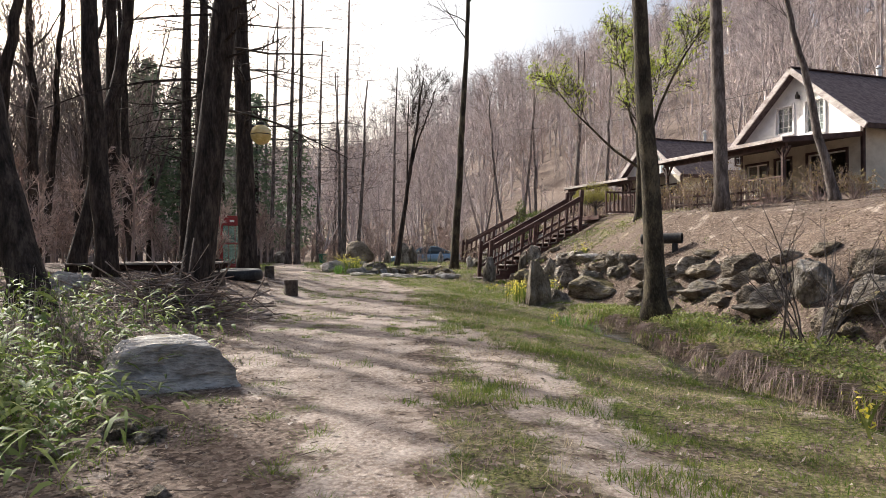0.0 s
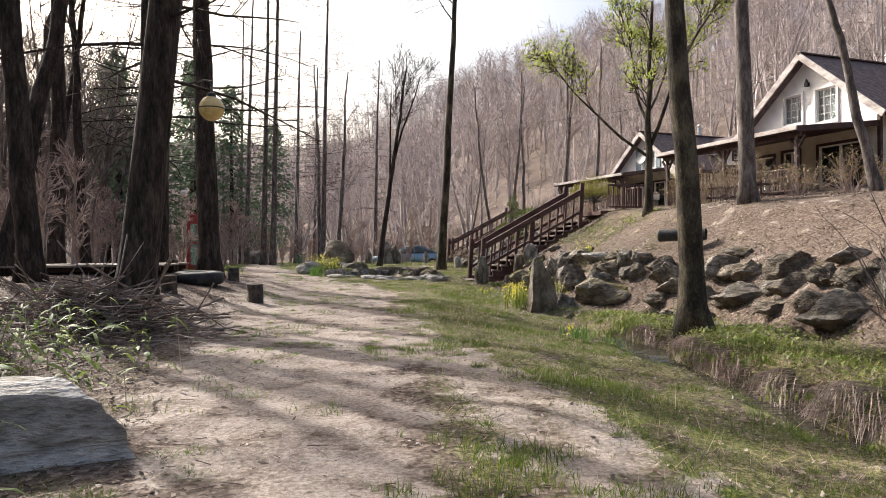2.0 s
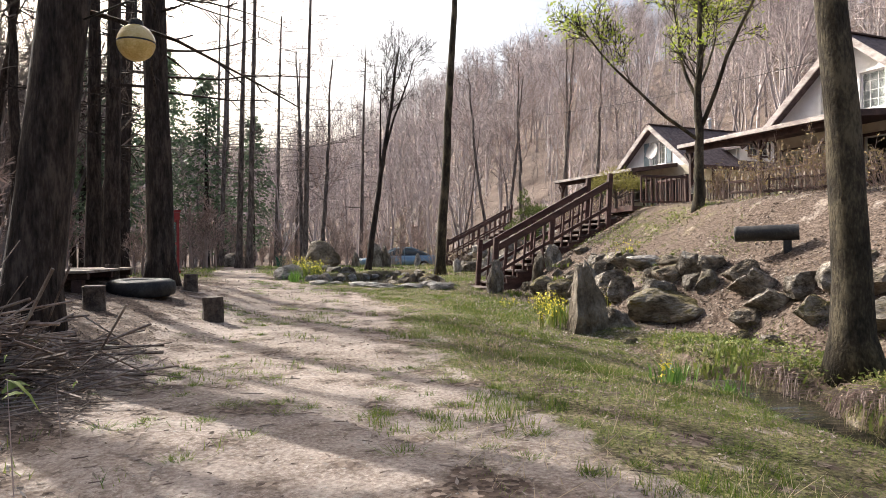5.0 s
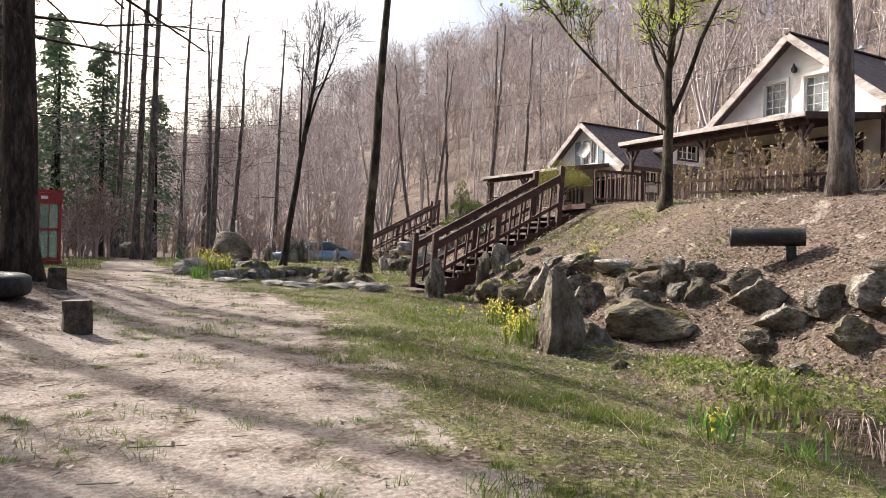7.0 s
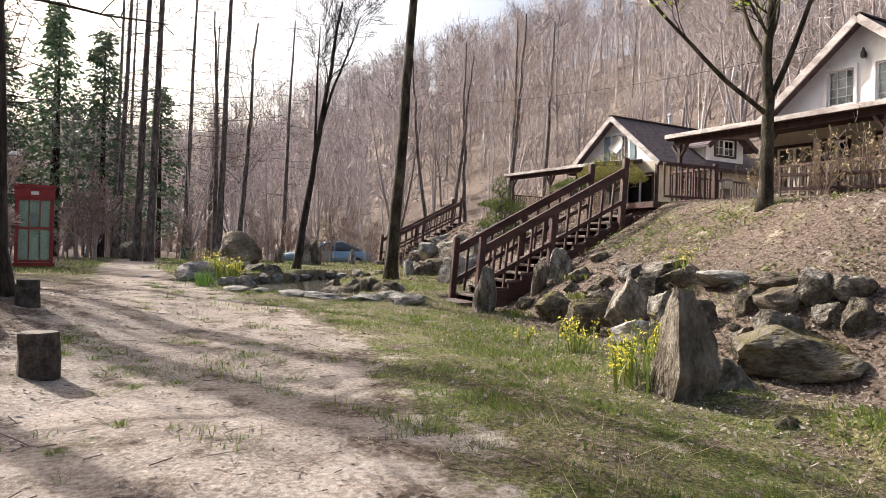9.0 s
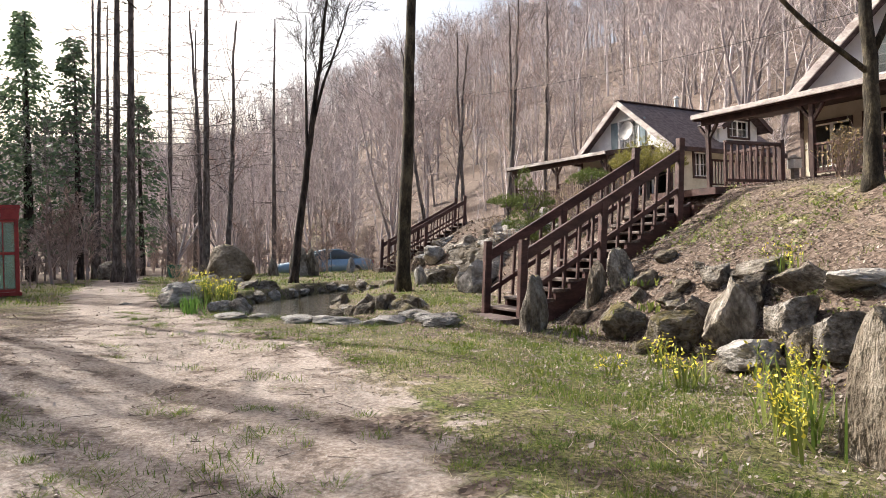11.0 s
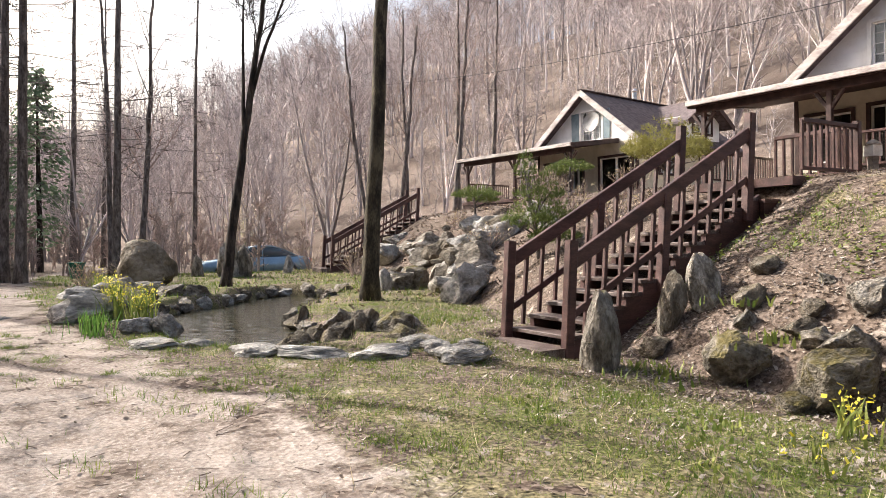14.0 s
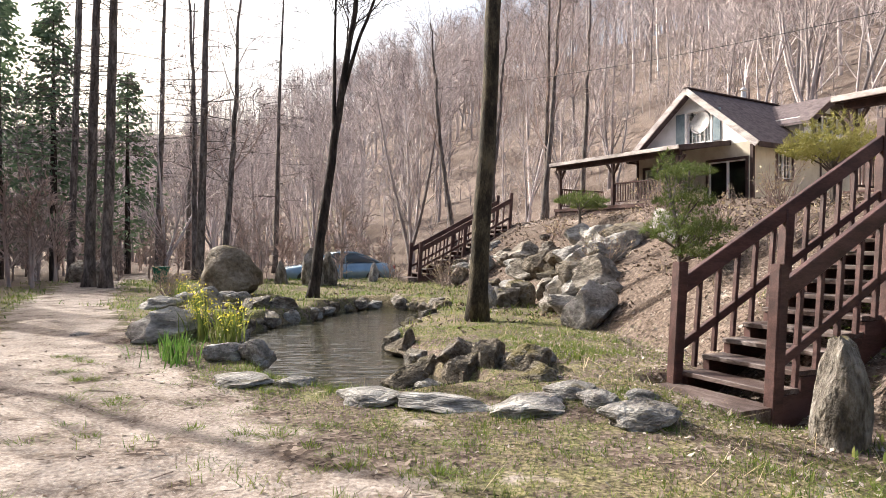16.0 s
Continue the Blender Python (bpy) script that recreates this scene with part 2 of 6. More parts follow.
def water_material():
    m = bpy.data.materials.new("pond_water")
    m.use_nodes = True
    n, l = m.node_tree.nodes, m.node_tree.links
    b = n["Principled BSDF"]
    b.inputs["Base Color"].default_value = (0.05, 0.046, 0.03, 1)
    b.inputs["Roughness"].default_value, b.inputs["Transmission Weight"].default_value, b.inputs["IOR"].default_value = 0.05, 0.15, 1.33
    tc, mp, w, bp = n.new("ShaderNodeTexCoord"), n.new("ShaderNodeMapping"), n.new("ShaderNodeTexNoise"), n.new("ShaderNodeBump")
    mp.inputs["Scale"].default_value = (0.8, 3.6, 1)
    w.inputs["Scale"].default_value, w.inputs["Detail"].default_value = 2.4, 2
    bp.inputs["Strength"].default_value, bp.inputs["Distance"].default_value = 0.8, 0.03
    l.new(tc.outputs["Object"], mp.inputs[0]), l.new(mp.outputs[0], w.inputs[0]), l.new(w.outputs[0], bp.inputs["Height"]), l.new(bp.outputs[0], b.inputs["Normal"])
    return m


WATER = water_material()


def ground_material():
    """Sand, turf, leaf litter and hill soil, mixed by the sheet's own masks and noise."""
    m = bpy.data.materials.new("ground")
    m.use_nodes = True
    n, l = m.node_tree.nodes, m.node_tree.links
    b = n["Principled BSDF"]
    tc = n.new("ShaderNodeTexCoord")

    def noise_tex(scale, detail=6, rough=0.6):
        x = n.new("ShaderNodeTexNoise")
        x.inputs["Scale"].default_value, x.inputs["Detail"].default_value, x.inputs["Roughness"].default_value = scale, detail, rough
        l.new(tc.outputs["Object"], x.inputs[0])
        return x.outputs[0]

    def ramp(src, cols, lo=0.3, hi=0.7):
        r = n.new("ShaderNodeValToRGB")
        while len(r.color_ramp.elements) < len(cols):
            r.color_ramp.elements.new(0.5)
        for k, c in enumerate(cols):
            r.color_ramp.elements[k].position = lo + (hi - lo) * k / (len(cols) - 1)
            r.color_ramp.elements[k].color = (*c, 1)
        l.new(src, r.inputs[0])
        return r.outputs[0]

    def mask(name, noise_out, sharp=3.0):
        a, s, c = n.new("ShaderNodeAttribute"), n.new("ShaderNodeMath"), n.new("ShaderNodeMath")
        a.attribute_name = name
        s.operation = "ADD"
        amp = n.new("ShaderNodeMath")
        amp.operation, amp.inputs[1].default_value, amp.inputs[2].default_value = "MULTIPLY_ADD", 2.3, -0.65
        l.new(noise_out, amp.inputs[0])
        l.new(a.outputs["Fac"], s.inputs[0]), l.new(amp.outputs[0], s.inputs[1])
        c.operation, c.use_clamp = "MULTIPLY_ADD", True
        c.inputs[1].default_value, c.inputs[2].default_value = sharp, 0.5 - sharp
        l.new(s.outputs[0], c.inputs[0])
        return c.outputs[0]

    def mix(f, a, c):
        x = n.new("ShaderNodeMix")
        x.data_type = "RGBA"
        l.new(f, x.inputs[0]), l.new(a, x.inputs[6]), l.new(c, x.inputs[7])
        return x.outputs[2]

    mid, fine, big = noise_tex(2.2), noise_tex(28, 5, 0.7), noise_tex(0.5)
    grit = noise_tex(90, 3, 0.8)
    vor = n.new("ShaderNodeTexVoronoi")
    vor.inputs["Scale"].default_value, vor.inputs["Randomness"].default_value = 26, 1
    l.new(tc.outputs["Object"], vor.inputs[0])
    litter = ramp(vor.outputs["Color"], [(0.04, 0.027, 0.02), (0.085, 0.06, 0.045), (0.15, 0.113, 0.089), (0.26, 0.208, 0.168)], 0.1, 0.9)
    soil = ramp(fine, [(0.045, 0.032, 0.024), (0.12, 0.088, 0.068), (0.23, 0.18, 0.148)], 0.4, 0.6)
    base = mix(ramp(mid, [(0, 0, 0), (1, 1, 1)], 0.4, 0.6), litter, soil)
    sand = mix(ramp(grit, [(0, 0, 0), (1, 1, 1)], 0.35, 0.7), ramp(mid, [(0.16, 0.121, 0.096), (0.25, 0.2, 0.165), (0.35, 0.295, 0.253)], 0.38, 0.62), ramp(fine, [(0.12, 0.092, 0.072), (0.32, 0.268, 0.225), (0.5, 0.44, 0.385)], 0.4, 0.6))
    turf = mix(ramp(noise_tex(1.1, 7, 0.7), [(0, 0, 0), (1, 1, 1)], 0.4, 0.6), ramp(fine, [(0.03, 0.036, 0.01), (0.085, 0.105, 0.022), (0.18, 0.19, 0.05)], 0.38, 0.62), ramp(fine, [(0.055, 0.042, 0.026), (0.165, 0.13, 0.078), (0.29, 0.235, 0.15)], 0.38, 0.62))
    hill = mix(ramp(mid, [(0, 0, 0), (1, 1, 1)], 0.4, 0.6), ramp(vor.outputs["Color"], [(0.06, 0.042, 0.033), (0.165, 0.125, 0.103), (0.28, 0.225, 0.19)], 0.1, 0.9), ramp(noise_tex(0.9, 8, 0.75), [(0.06, 0.044, 0.035), (0.15, 0.115, 0.094), (0.25, 0.2, 0.17)], 0.35, 0.65))
    base = mix(mask("hill", mid, 2.0), base, hill)
    c = mix(mask("grass", mid, 4.0), base, turf)
    c = mix(mask("sand", mid, 4.5), c, sand)
    l.new(c, b.inputs["Base Color"])
    b.inputs["Roughness"].default_value, b.inputs["Specular IOR Level"].default_value = 0.95, 0.15
    hs = n.new("ShaderNodeMath")
    l.new(fine, hs.inputs[0]), l.new(vor.outputs["Distance"], hs.inputs[1])
    bp = n.new("ShaderNodeBump")
    bp.inputs["Strength"].default_value, bp.inputs["Distance"].default_value = 0.7, 0.012
    l.new(hs.outputs[0], bp.inputs["Height"]), l.new(bp.outputs[0], b.inputs["Normal"])
    return m


GROUND = ground_material()

# ---- mesh helpers ----
class Build:
    """Collects vertices and faces for one mesh."""

    def __init__(self):
        self.v, self.f, self.n = [], [], 0

    def add(self, verts, faces):
        verts = np.asarray(verts, float).reshape(-1, 3)
        self.v.append(verts)
        self.f.extend([tuple(int(i) + self.n for i in f) for f in faces])
        self.n += len(verts)
        return self

    def box(self, x0, x1, y0, y1, z0, z1, m=None):
        p = np.array([(x, y, z) for z in (z0, z1) for y in (y0, y1) for x in (x0, x1)], float)
        if m is not None:
            p = np.array([tuple(m @ Vector(q)) for q in p])
        return self.add(p, [(0, 2, 3, 1), (4, 5, 7, 6), (0, 1, 5, 4), (2, 6, 7, 3), (0, 4, 6, 2), (1, 3, 7, 5)])

    def beam(self, a, b, w, h, up=(0, 0, 1)):
        """A bar from a to b with section w x h, slightly bevelled edges."""
        a, b, up = Vector(a), Vector(b), Vector(up)
        d = (b - a).normalized()
        s = d.cross(up).normalized()
        t = s.cross(d)
        c = min(w, h) * 0.12
        ring = [(-w / 2 + c, -h / 2), (w / 2 - c, -h / 2), (w / 2, -h / 2 + c), (w / 2, h / 2 - c), (w / 2 - c, h / 2), (-w / 2 + c, h / 2), (-w / 2, h / 2 - c), (-w / 2, -h / 2 + c)]
        p = [tuple(q + s * x + t * y) for q in (a, b) for x, y in ring]
        f = [(i, (i + 1) % 8, 8 + (i + 1) % 8, 8 + i) for i in range(8)] + [tuple(range(7, -1, -1)), tuple(range(8, 16))]
        return self.add(p, f)

    def tube(self, pts, radii, sides=8, caps=True, wob=0.0, rng=None):
        pts = np.asarray(pts, float)
        k = len(pts)
        d = np.gradient(pts, axis=0)
        d /= np.linalg.norm(d, axis=1)[:, None] + 1e-9
        ref = np.array((0.0, 0, 1)) if abs(d[0][2]) < 0.8 else np.array((1.0, 0, 0))
        s = np.cross(d, ref)
        s /= np.linalg.norm(s, axis=1)[:, None] + 1e-9
        t = np.cross(s, d)
        a = np.linspace(0, 2 * np.pi, sides, endpoint=False)
        r = np.asarray(radii, float)[:, None] * np.ones((1, sides))
        if wob:
            r = r * (1 + wob * rng.standard_normal((k, sides)))
        p = pts[:, None, :] + r[..., None] * (np.cos(a)[None, :, None] * s[:, None, :] + np.sin(a)[None, :, None] * t[:, None, :])
        f = [(i * sides + j, i * sides + (j + 1) % sides, (i + 1) * sides + (j + 1) % sides, (i + 1) * sides + j) for i in range(k - 1) for j in range(sides)]
        if caps:
            f += [tuple(range(sides - 1, -1, -1)), tuple(range((k - 1) * sides, k * sides))]
        return self.add(p.reshape(-1, 3), f)

    def mesh(self, name, smooth=False):
        me = bpy.data.meshes.new(name)
        me.from_pydata(np.concatenate(self.v).tolist() if self.v else [], [], self.f)
        if smooth:
            me.polygons.foreach_set("use_smooth", [True] * len(me.polygons))
        me.update()
        return me


def part(name, b, mat, parent=None, label="", smooth=False):
    """One mesh object, under a thing or a part."""
    me = b.mesh(name, smooth) if isinstance(b, Build) else b
    if not me.materials:
        me.materials.append(mat)
    ob = new(name, me)
    ob.parent = parent
    if label:
        tagged(ob, label)
    return ob


def thing(name, m, label, category, group="", kind=""):
    ob = new(name)
    ob.matrix_world = m
    return tagged(ob, label, category, group, kind)


def stuff(name, arrays, mat, label, category):
    """One object of many loose pieces, from arrays of (verts, faces)."""
    vs, fs, k = [], [], 0
    for v, f in arrays:
        vs.append(v), fs.append(np.asarray(f) + k)
        k += len(v)
    v, f = np.concatenate(vs), np.concatenate(fs)
    me = bpy.data.meshes.new(name)
    me.vertices.add(len(v)), me.vertices.foreach_set("co", v.ravel())
    w = f.shape[1]
    me.loops.add(f.size), me.loops.foreach_set("vertex_index", f.ravel().astype(np.int32))
    me.polygons.add(len(f)), me.polygons.foreach_set("loop_start", np.arange(0, f.size, w, dtype=np.int32))
    me.update(calc_edges=True)
    me.materials.append(mat)
    return tagged(new(name, me), label, category, kind="stuff")


# ---- ground ----
FOOT_Y = [-30, -5, 4, 8, 9.5, 13, 15.5, 17.5, 19.8, 22, 24, 28, 32, 35, 41, 50, 60, 90]
FOOT_X = [6.8, 6.0, 5.7, 5.3, 4.85, 4.5, 3.75, 2.95, 2.6, 2.3, 1.9, 2.1, 2.6, 2.7, 1.6, 2.4, 3, 3]
STREAM_Y = [-20, 4, 5.7, 7.3, 8.8, 10.4, 11.5, 14, 17]
STREAM_X = [5.0, 4.3, 3.75, 3.25, 3.08, 3.05, 2.85, 2.5, 2.1]
STREAM_D = [-0.5, -0.46, -0.42, -0.38, -0.34, -0.3, -0.2, -0.08, 0]
POND = [(-2.75, 24.6), (-2.1, 23.75), (-1.5, 23.65), (-0.6, 23.95), (-0.9, 25.3), (-1.2, 27.6), (-0.3, 29.9), (0.6, 32.3), (0.0, 34.0), (-1.0, 34.6), (-2.0, 33.2), (-2.4, 31.7), (-3.1, 31.2), (-3.6, 29.2), (-3.35, 27.2)]
WATER_Z = 0.2
STAIR_A, STAIR_DIR = Vector((1.28, 22.93)), Vector((0.9705, 0.241))


def smooth(a, b, x):
    t = np.clip((x - a) / (b - a), 0, 1)
    return t * t * (3 - 2 * t)


def wobble(x, y, s, k=0.0):
    return (np.sin(x * s + 1.3 * np.sin(y * s * 0.7 + k)) + np.sin(y * s * 1.31 + 1.7 * np.sin(x * s * 0.53 + 2 * k)) + np.sin((x + y) * s * 0.77 + k)) / 3


def pond_depth(x, y):
    """Signed distance to the pond's edge: positive inside."""
    px, py = np.array(POND).T
    inside = np.zeros(np.shape(x), bool)
    best = np.full(np.shape(x), 1e9)
    for i in range(len(px)):
        x0, y0, x1, y1 = px[i - 1], py[i - 1], px[i], py[i]
        t = np.clip(((x - x0) * (x1 - x0) + (y - y0) * (y1 - y0)) / ((x1 - x0) ** 2 + (y1 - y0) ** 2), 0, 1)
        best = np.minimum(best, np.hypot(x - x0 - t * (x1 - x0), y - y0 - t * (y1 - y0)))
        inside ^= ((y0 > y) != (y1 > y)) & (x < (x1 - x0) * (y - y0) / (y1 - y0 + 1e-12) + x0)
    return np.where(inside, best, -best)


def height(x, y):
    x, y = np.asarray(x, float), np.asarray(y, float)
    z = np.interp(y, [-30, -10, 3, 8, 13, 16, 20, 24, 30, 43.5, 46.5, 80, 400], [-0.3, -0.12, -0.03, 0.05, 0.1, 0.18, 0.3, 0.42, 0.5, 0.55, 0.12, 0.3, 0.6])
    left = np.clip(-3.1 - x, 0, 5) * 0.17 * (1 - smooth(19, 24, y))
    z = z + np.minimum(left, 0.62)
    sx, sd = np.interp(y, STREAM_Y, STREAM_X), np.interp(y, STREAM_Y, STREAM_D)
    sx = sx + 0.11 * np.sin(2.3 * y + 1.2 * np.sin(1.1 * y)) + 0.05 * np.sin(6.1 * y)
    z = z - 0.12 * smooth(0.6, 2.4, x) * (1 - smooth(13, 17, y)) * (1 - smooth(0.2, 0.6, x - sx))
    z = z + (sd - z) * (1 - smooth(0.12, np.where(x > sx, 0.42, 0.65), np.abs(x - sx))) * (y < 17) * np.clip(-sd * 8, 0, 1)
    z = z + (0.02 + 0.08 * wobble(x, y, 3.1, 4)) * smooth(0.16, 0.34, x - sx) * (1 - smooth(13, 16, y))
    z = z - 0.14 * smooth(-0.5, 1.6, x) * smooth(11, 14, y) * (1 - smooth(19.5, 23.5, y))
    s = x - np.interp(y, FOOT_Y, FOOT_X) + 0.15 * wobble(x, y, 1.1)
    k = 1 + 0.1 * wobble(x, y, 0.35, 2) * smooth(1.5, 4, s)
    far = smooth(52, 66, y)
    z = z + np.interp(s, [0, 0.35, 1.0, 3.2, 5.0, 8.0, 12.0], [0, 0.32, 0.8, 1.95, 2.2, 2.4, 2.85]) * k * (1 - far)
    d = 0.87 * (x - 30) + 0.49 * (y - 31)
    z = z + np.where(d > 0, 0.78 * 85 * (1 - np.exp(-np.maximum(d, 0) / 85)), 0) * (1 + 0.06 * wobble(x, y, 0.06))
    z = z + 0.28 * np.clip(-24 - x - 0.1 * y, 0, 120) * (1 - 0.35 * wobble(x, y, 0.02))
    z = z + 0.05 * np.clip(y - 150, 0, 250)
    z = z + 0.1 * np.clip(-12 - y, 0, 300)
    p = pond_depth(x, y) if np.ndim(x) else pond_depth(np.array([x]), np.array([y]))[0]
    z = np.where(p > -0.5, z + (-0.35 - z) * smooth(-0.12, 0.3, p), z)
    # room under the flight of steps
    a = (x - STAIR_A.x) * STAIR_DIR.x + (y - STAIR_A.y) * STAIR_DIR.y
    b = -(x - STAIR_A.x) * STAIR_DIR.y + (y - STAIR_A.y) * STAIR_DIR.x
    tread = 0.22 + 0.52 * a
    cut = (1 - smooth(0.75, 1.0, np.abs(b))) * smooth(-0.4, 0.2, a) * (1 - smooth(3.6, 4.2, a))
    z = np.where(cut > 0, z + (np.minimum(z, tread - 0.25) - z) * cut, z)
    return z + 0.025 * wobble(x, y, 2.1, 1) + 0.012 * wobble(x, y, 5.3, 3)


def gz(x, y):
    return float(height(np.array([x]), np.array([y]))[0])


def masks(x, y):
    """sand and grass, 0 to 1, before noise is added."""
    cl = np.interp(y, [-5, 3, 5.2, 7.5, 10, 14, 18, 22, 26, 33, 45, 60], [0.1, -0.2, -0.6, -1.3, -1.5, -2.1, -2.6, -3.6, -5.2, -7.5, -10, -11])
    hw = np.interp(y, [-5, 5, 7.5, 10, 12, 15, 20, 24, 30, 45], [0.45, 0.45, 1.15, 1.4, 1.5, 1.7, 1.7, 1.1, 0.9, 0.9])
    sand = 1 - smooth(0.5, 1.5, np.abs(x - cl) / hw)
    cr = np.interp(y, [-5, 3, 6, 7.4, 10, 13], [1.4, 1.2, 0.9, 0.7, 0.1, -0.8])
    sand = np.maximum(sand, 0.9 * (1 - smooth(0.5, 1.7, np.abs(x - cr) / 0.42)) * (1 - smooth(11, 14, y)))
    s = x - np.interp(y, FOOT_Y, FOOT_X)
    edge = np.interp(y, [-5, 8, 11, 15, 20, 24], [0.1, 0.0, -0.6, -1.1, -1.5, -3.2])
    grass = smooth(-1.5, 1.0, x - edge) * (1 - smooth(-0.9, 0.3, s)) * (1 - 0.3 * smooth(19.5, 21.5, y))
    grass = np.maximum(grass, (smooth(22, 26, y) * (0.62 + 0.38 * smooth(25, 29, y)) * (1 - smooth(-0.5, 0.5, s)) * (1 - smooth(44, 52, y)) * smooth(-14, -9, x)))
    grass = np.maximum(grass, 0.55 * smooth(1.0, 2.5, s) * (1 - smooth(4.0, 6.5, s)) * smooth(17.5, 19.5, y) * (1 - smooth(22.3, 22.8, y)))
    grass = np.maximum(grass, 0.5 * smooth(0.3, 0.6, x - np.interp(y, STREAM_Y, STREAM_X)) * (1 - smooth(-0.3, 0.3, s)) * (y < 14))
    return 0.14 + 0.6 * sand, 0.04 + 0.6 * grass


def spaced(lo, hi, step, reach, n):
    mid = np.arange(lo, hi + 1e-6, step)
    g = np.cumsum(step * 1.14 ** np.arange(1, n))
    g *= reach / g[-1] if g[-1] > reach else 1.0
    far = np.linspace(g[-1], reach, 14)[1:] if g[-1] < reach else []
    out = np.concatenate([g, far])
    return np.concatenate([(lo - out)[::-1], mid, hi + out])


gx, gy = spaced(-7.5, 9.5, 0.11, 450, 40), spaced(1.5, 38, 0.13, 450, 40)
X, Y = np.meshgrid(gx, gy)
Z = height(X.ravel(), Y.ravel())
nx, ny = len(gx), len(gy)
quad = (np.arange(ny - 1)[:, None] * nx + np.arange(nx - 1)[None, :]).ravel()
ground = stuff("ground", [(np.stack([X.ravel(), Y.ravel(), Z], 1), np.stack([quad, quad + 1, quad + nx + 1, quad + nx], 1))], GROUND, "sandy track, thin spring turf and leaf-strewn slopes", "ground")
tagged(ground, kind="structure")
ground.data.polygons.foreach_set("use_smooth", [True] * len(ground.data.polygons))
hillside = 0.05 + 0.9 * smooth(-2, 6, 0.87 * (X.ravel() - 30) + 0.49 * (Y.ravel() - 31))
for key, val in zip(("sand", "grass", "hill"), (*masks(X.ravel(), Y.ravel()), hillside)):
    at = ground.data.attributes.new(key, "FLOAT", "POINT")
    at.data.foreach_set("value", val.astype(np.float32))

# pond water and stream water
b = Build()
pts = [(x, y, WATER_Z) for x, y in [(p[0] + (p[0] + 1.4) * 0.25, p[1] + (p[1] - 30.3) * 0.08) for p in POND]]
b.add(pts, [tuple(range(len(pts)))])
tagged(part("water", b, WATER), "dark rippled pond water", "water", kind="structure")
b = Build()
ys = np.linspace(-8, 12.5, 40)
sx, sd = np.interp(ys, STREAM_Y, STREAM_X), np.interp(ys, STREAM_Y, STREAM_D)
b.add([(x + o, y, d + 0.045) for x, y, d in zip(sx, ys, sd) for o in (-0.3, 0.3)], [(2 * i, 2 * i + 1, 2 * i + 3, 2 * i + 2) for i in range(39)])
tagged(part("water", b, WATER), "shallow brown stream water in a ditch", "water", kind="structure")

# ---- rocks ----
def rock_mesh(name, mat, seed, shape=(1, 1, 1), facets=7, rough=0.12, sub=3, taper=0.0):
    """A weathered stone: a ball cut by planes, then roughened. Its base is at z = 0, its size about 1."""
    rng = np.random.default_rng(seed)
    bm = bmesh.new()
    bmesh.ops.create_icosphere(bm, subdivisions=sub, radius=1.0)
    planes = [(Vector(rng.standard_normal(3)).normalized(), 0.5 + 0.32 * rng.random()) for _ in range(facets)]
    off = Vector(rng.random(3) * 50)
    for v in bm.verts:
        p = v.co.copy()
        if taper:
            f = max(math.hypot(p.x, p.y), 0.02) ** -0.4
            p.x, p.y = p.x * f, p.y * f
        for nrm, d in planes:
            e = p.dot(nrm) - d
            if e > 0:
                p -= nrm * e * 0.96
        p *= 1 + rough * 1.6 * noise.noise(p * 1.3 + off) + rough * 1.0 * noise.noise(p * 3.1 + off) + rough * 0.55 * abs(noise.noise(p * 6 + off)) + rough * 0.3 * noise.noise(p * 13 + off)
        t = (p.z + 1) / 2
        w = 1 - taper * t
        v.co = Vector((p.x * w, p.y * w, p.z))
    lo = [min(v.co[k] for v in bm.verts) for k in range(3)]
    hi = [max(v.co[k] for v in bm.verts) for k in range(3)]
    for v in bm.verts:
        q = [(v.co[k] - lo[k]) / (hi[k] - lo[k]) for k in range(3)]
        v.co = Vector(((q[0] - 0.5) * shape[0], (q[1] - 0.5) * shape[1], (q[2] - 0.12) * shape[2]))
    me = bpy.data.meshes.new(name)
    bm.to_mesh(me), bm.free()
    me.polygons.foreach_set("use_smooth", [True] * len(me.polygons))
    me.set_sharp_from_angle(angle=radians(28))
    me.materials.append(mat)
    return me


rock_rng = np.random.default_rng(5)
ROCKS = {m.name: [rock_mesh("boulder", m, 100 + 7 * i + k, facets=13 + i % 4, rough=0.13, sub=4) for i in range(8)] for k, m in enumerate((ROCK, ROCK_PALE, ROCK_MOSS, ROCK_BROWN))}


def boulder(x, y, w, d, h, mat=None, turn=None, z=None, label="", name="boulder", group="", sink=0.08, tilt=6):
    mat = mat or (ROCK, ROCK, ROCK_MOSS, ROCK_BROWN, ROCK)[rock_rng.integers(5)]
    me = ROCKS[mat.name][rock_rng.integers(5) if w < 0.85 else 5 + rock_rng.integers(3)]
    ob = new(name, me)
    t = rock_rng.uniform(0, 360) if turn is None else turn
    zz = gz(x, y) if z is None else z
    ob.matrix_world = pose(x, y, zz - sink, rock_rng.uniform(-tilt, tilt), rock_rng.uniform(-tilt, tilt), t) @ Matrix.Diagonal((w, d, h, 1))
    tone = {"rock": "grey", "rock_pale": "pale grey", "rock_mossy": "moss-stained", "rock_brown": "brownish"}[mat.name]
    size = "large" if w > 0.9 else "small" if w < 0.4 else "rounded"
    return tagged(ob, label or f"{size} {tone} boulder set in the earth", "rock", group)

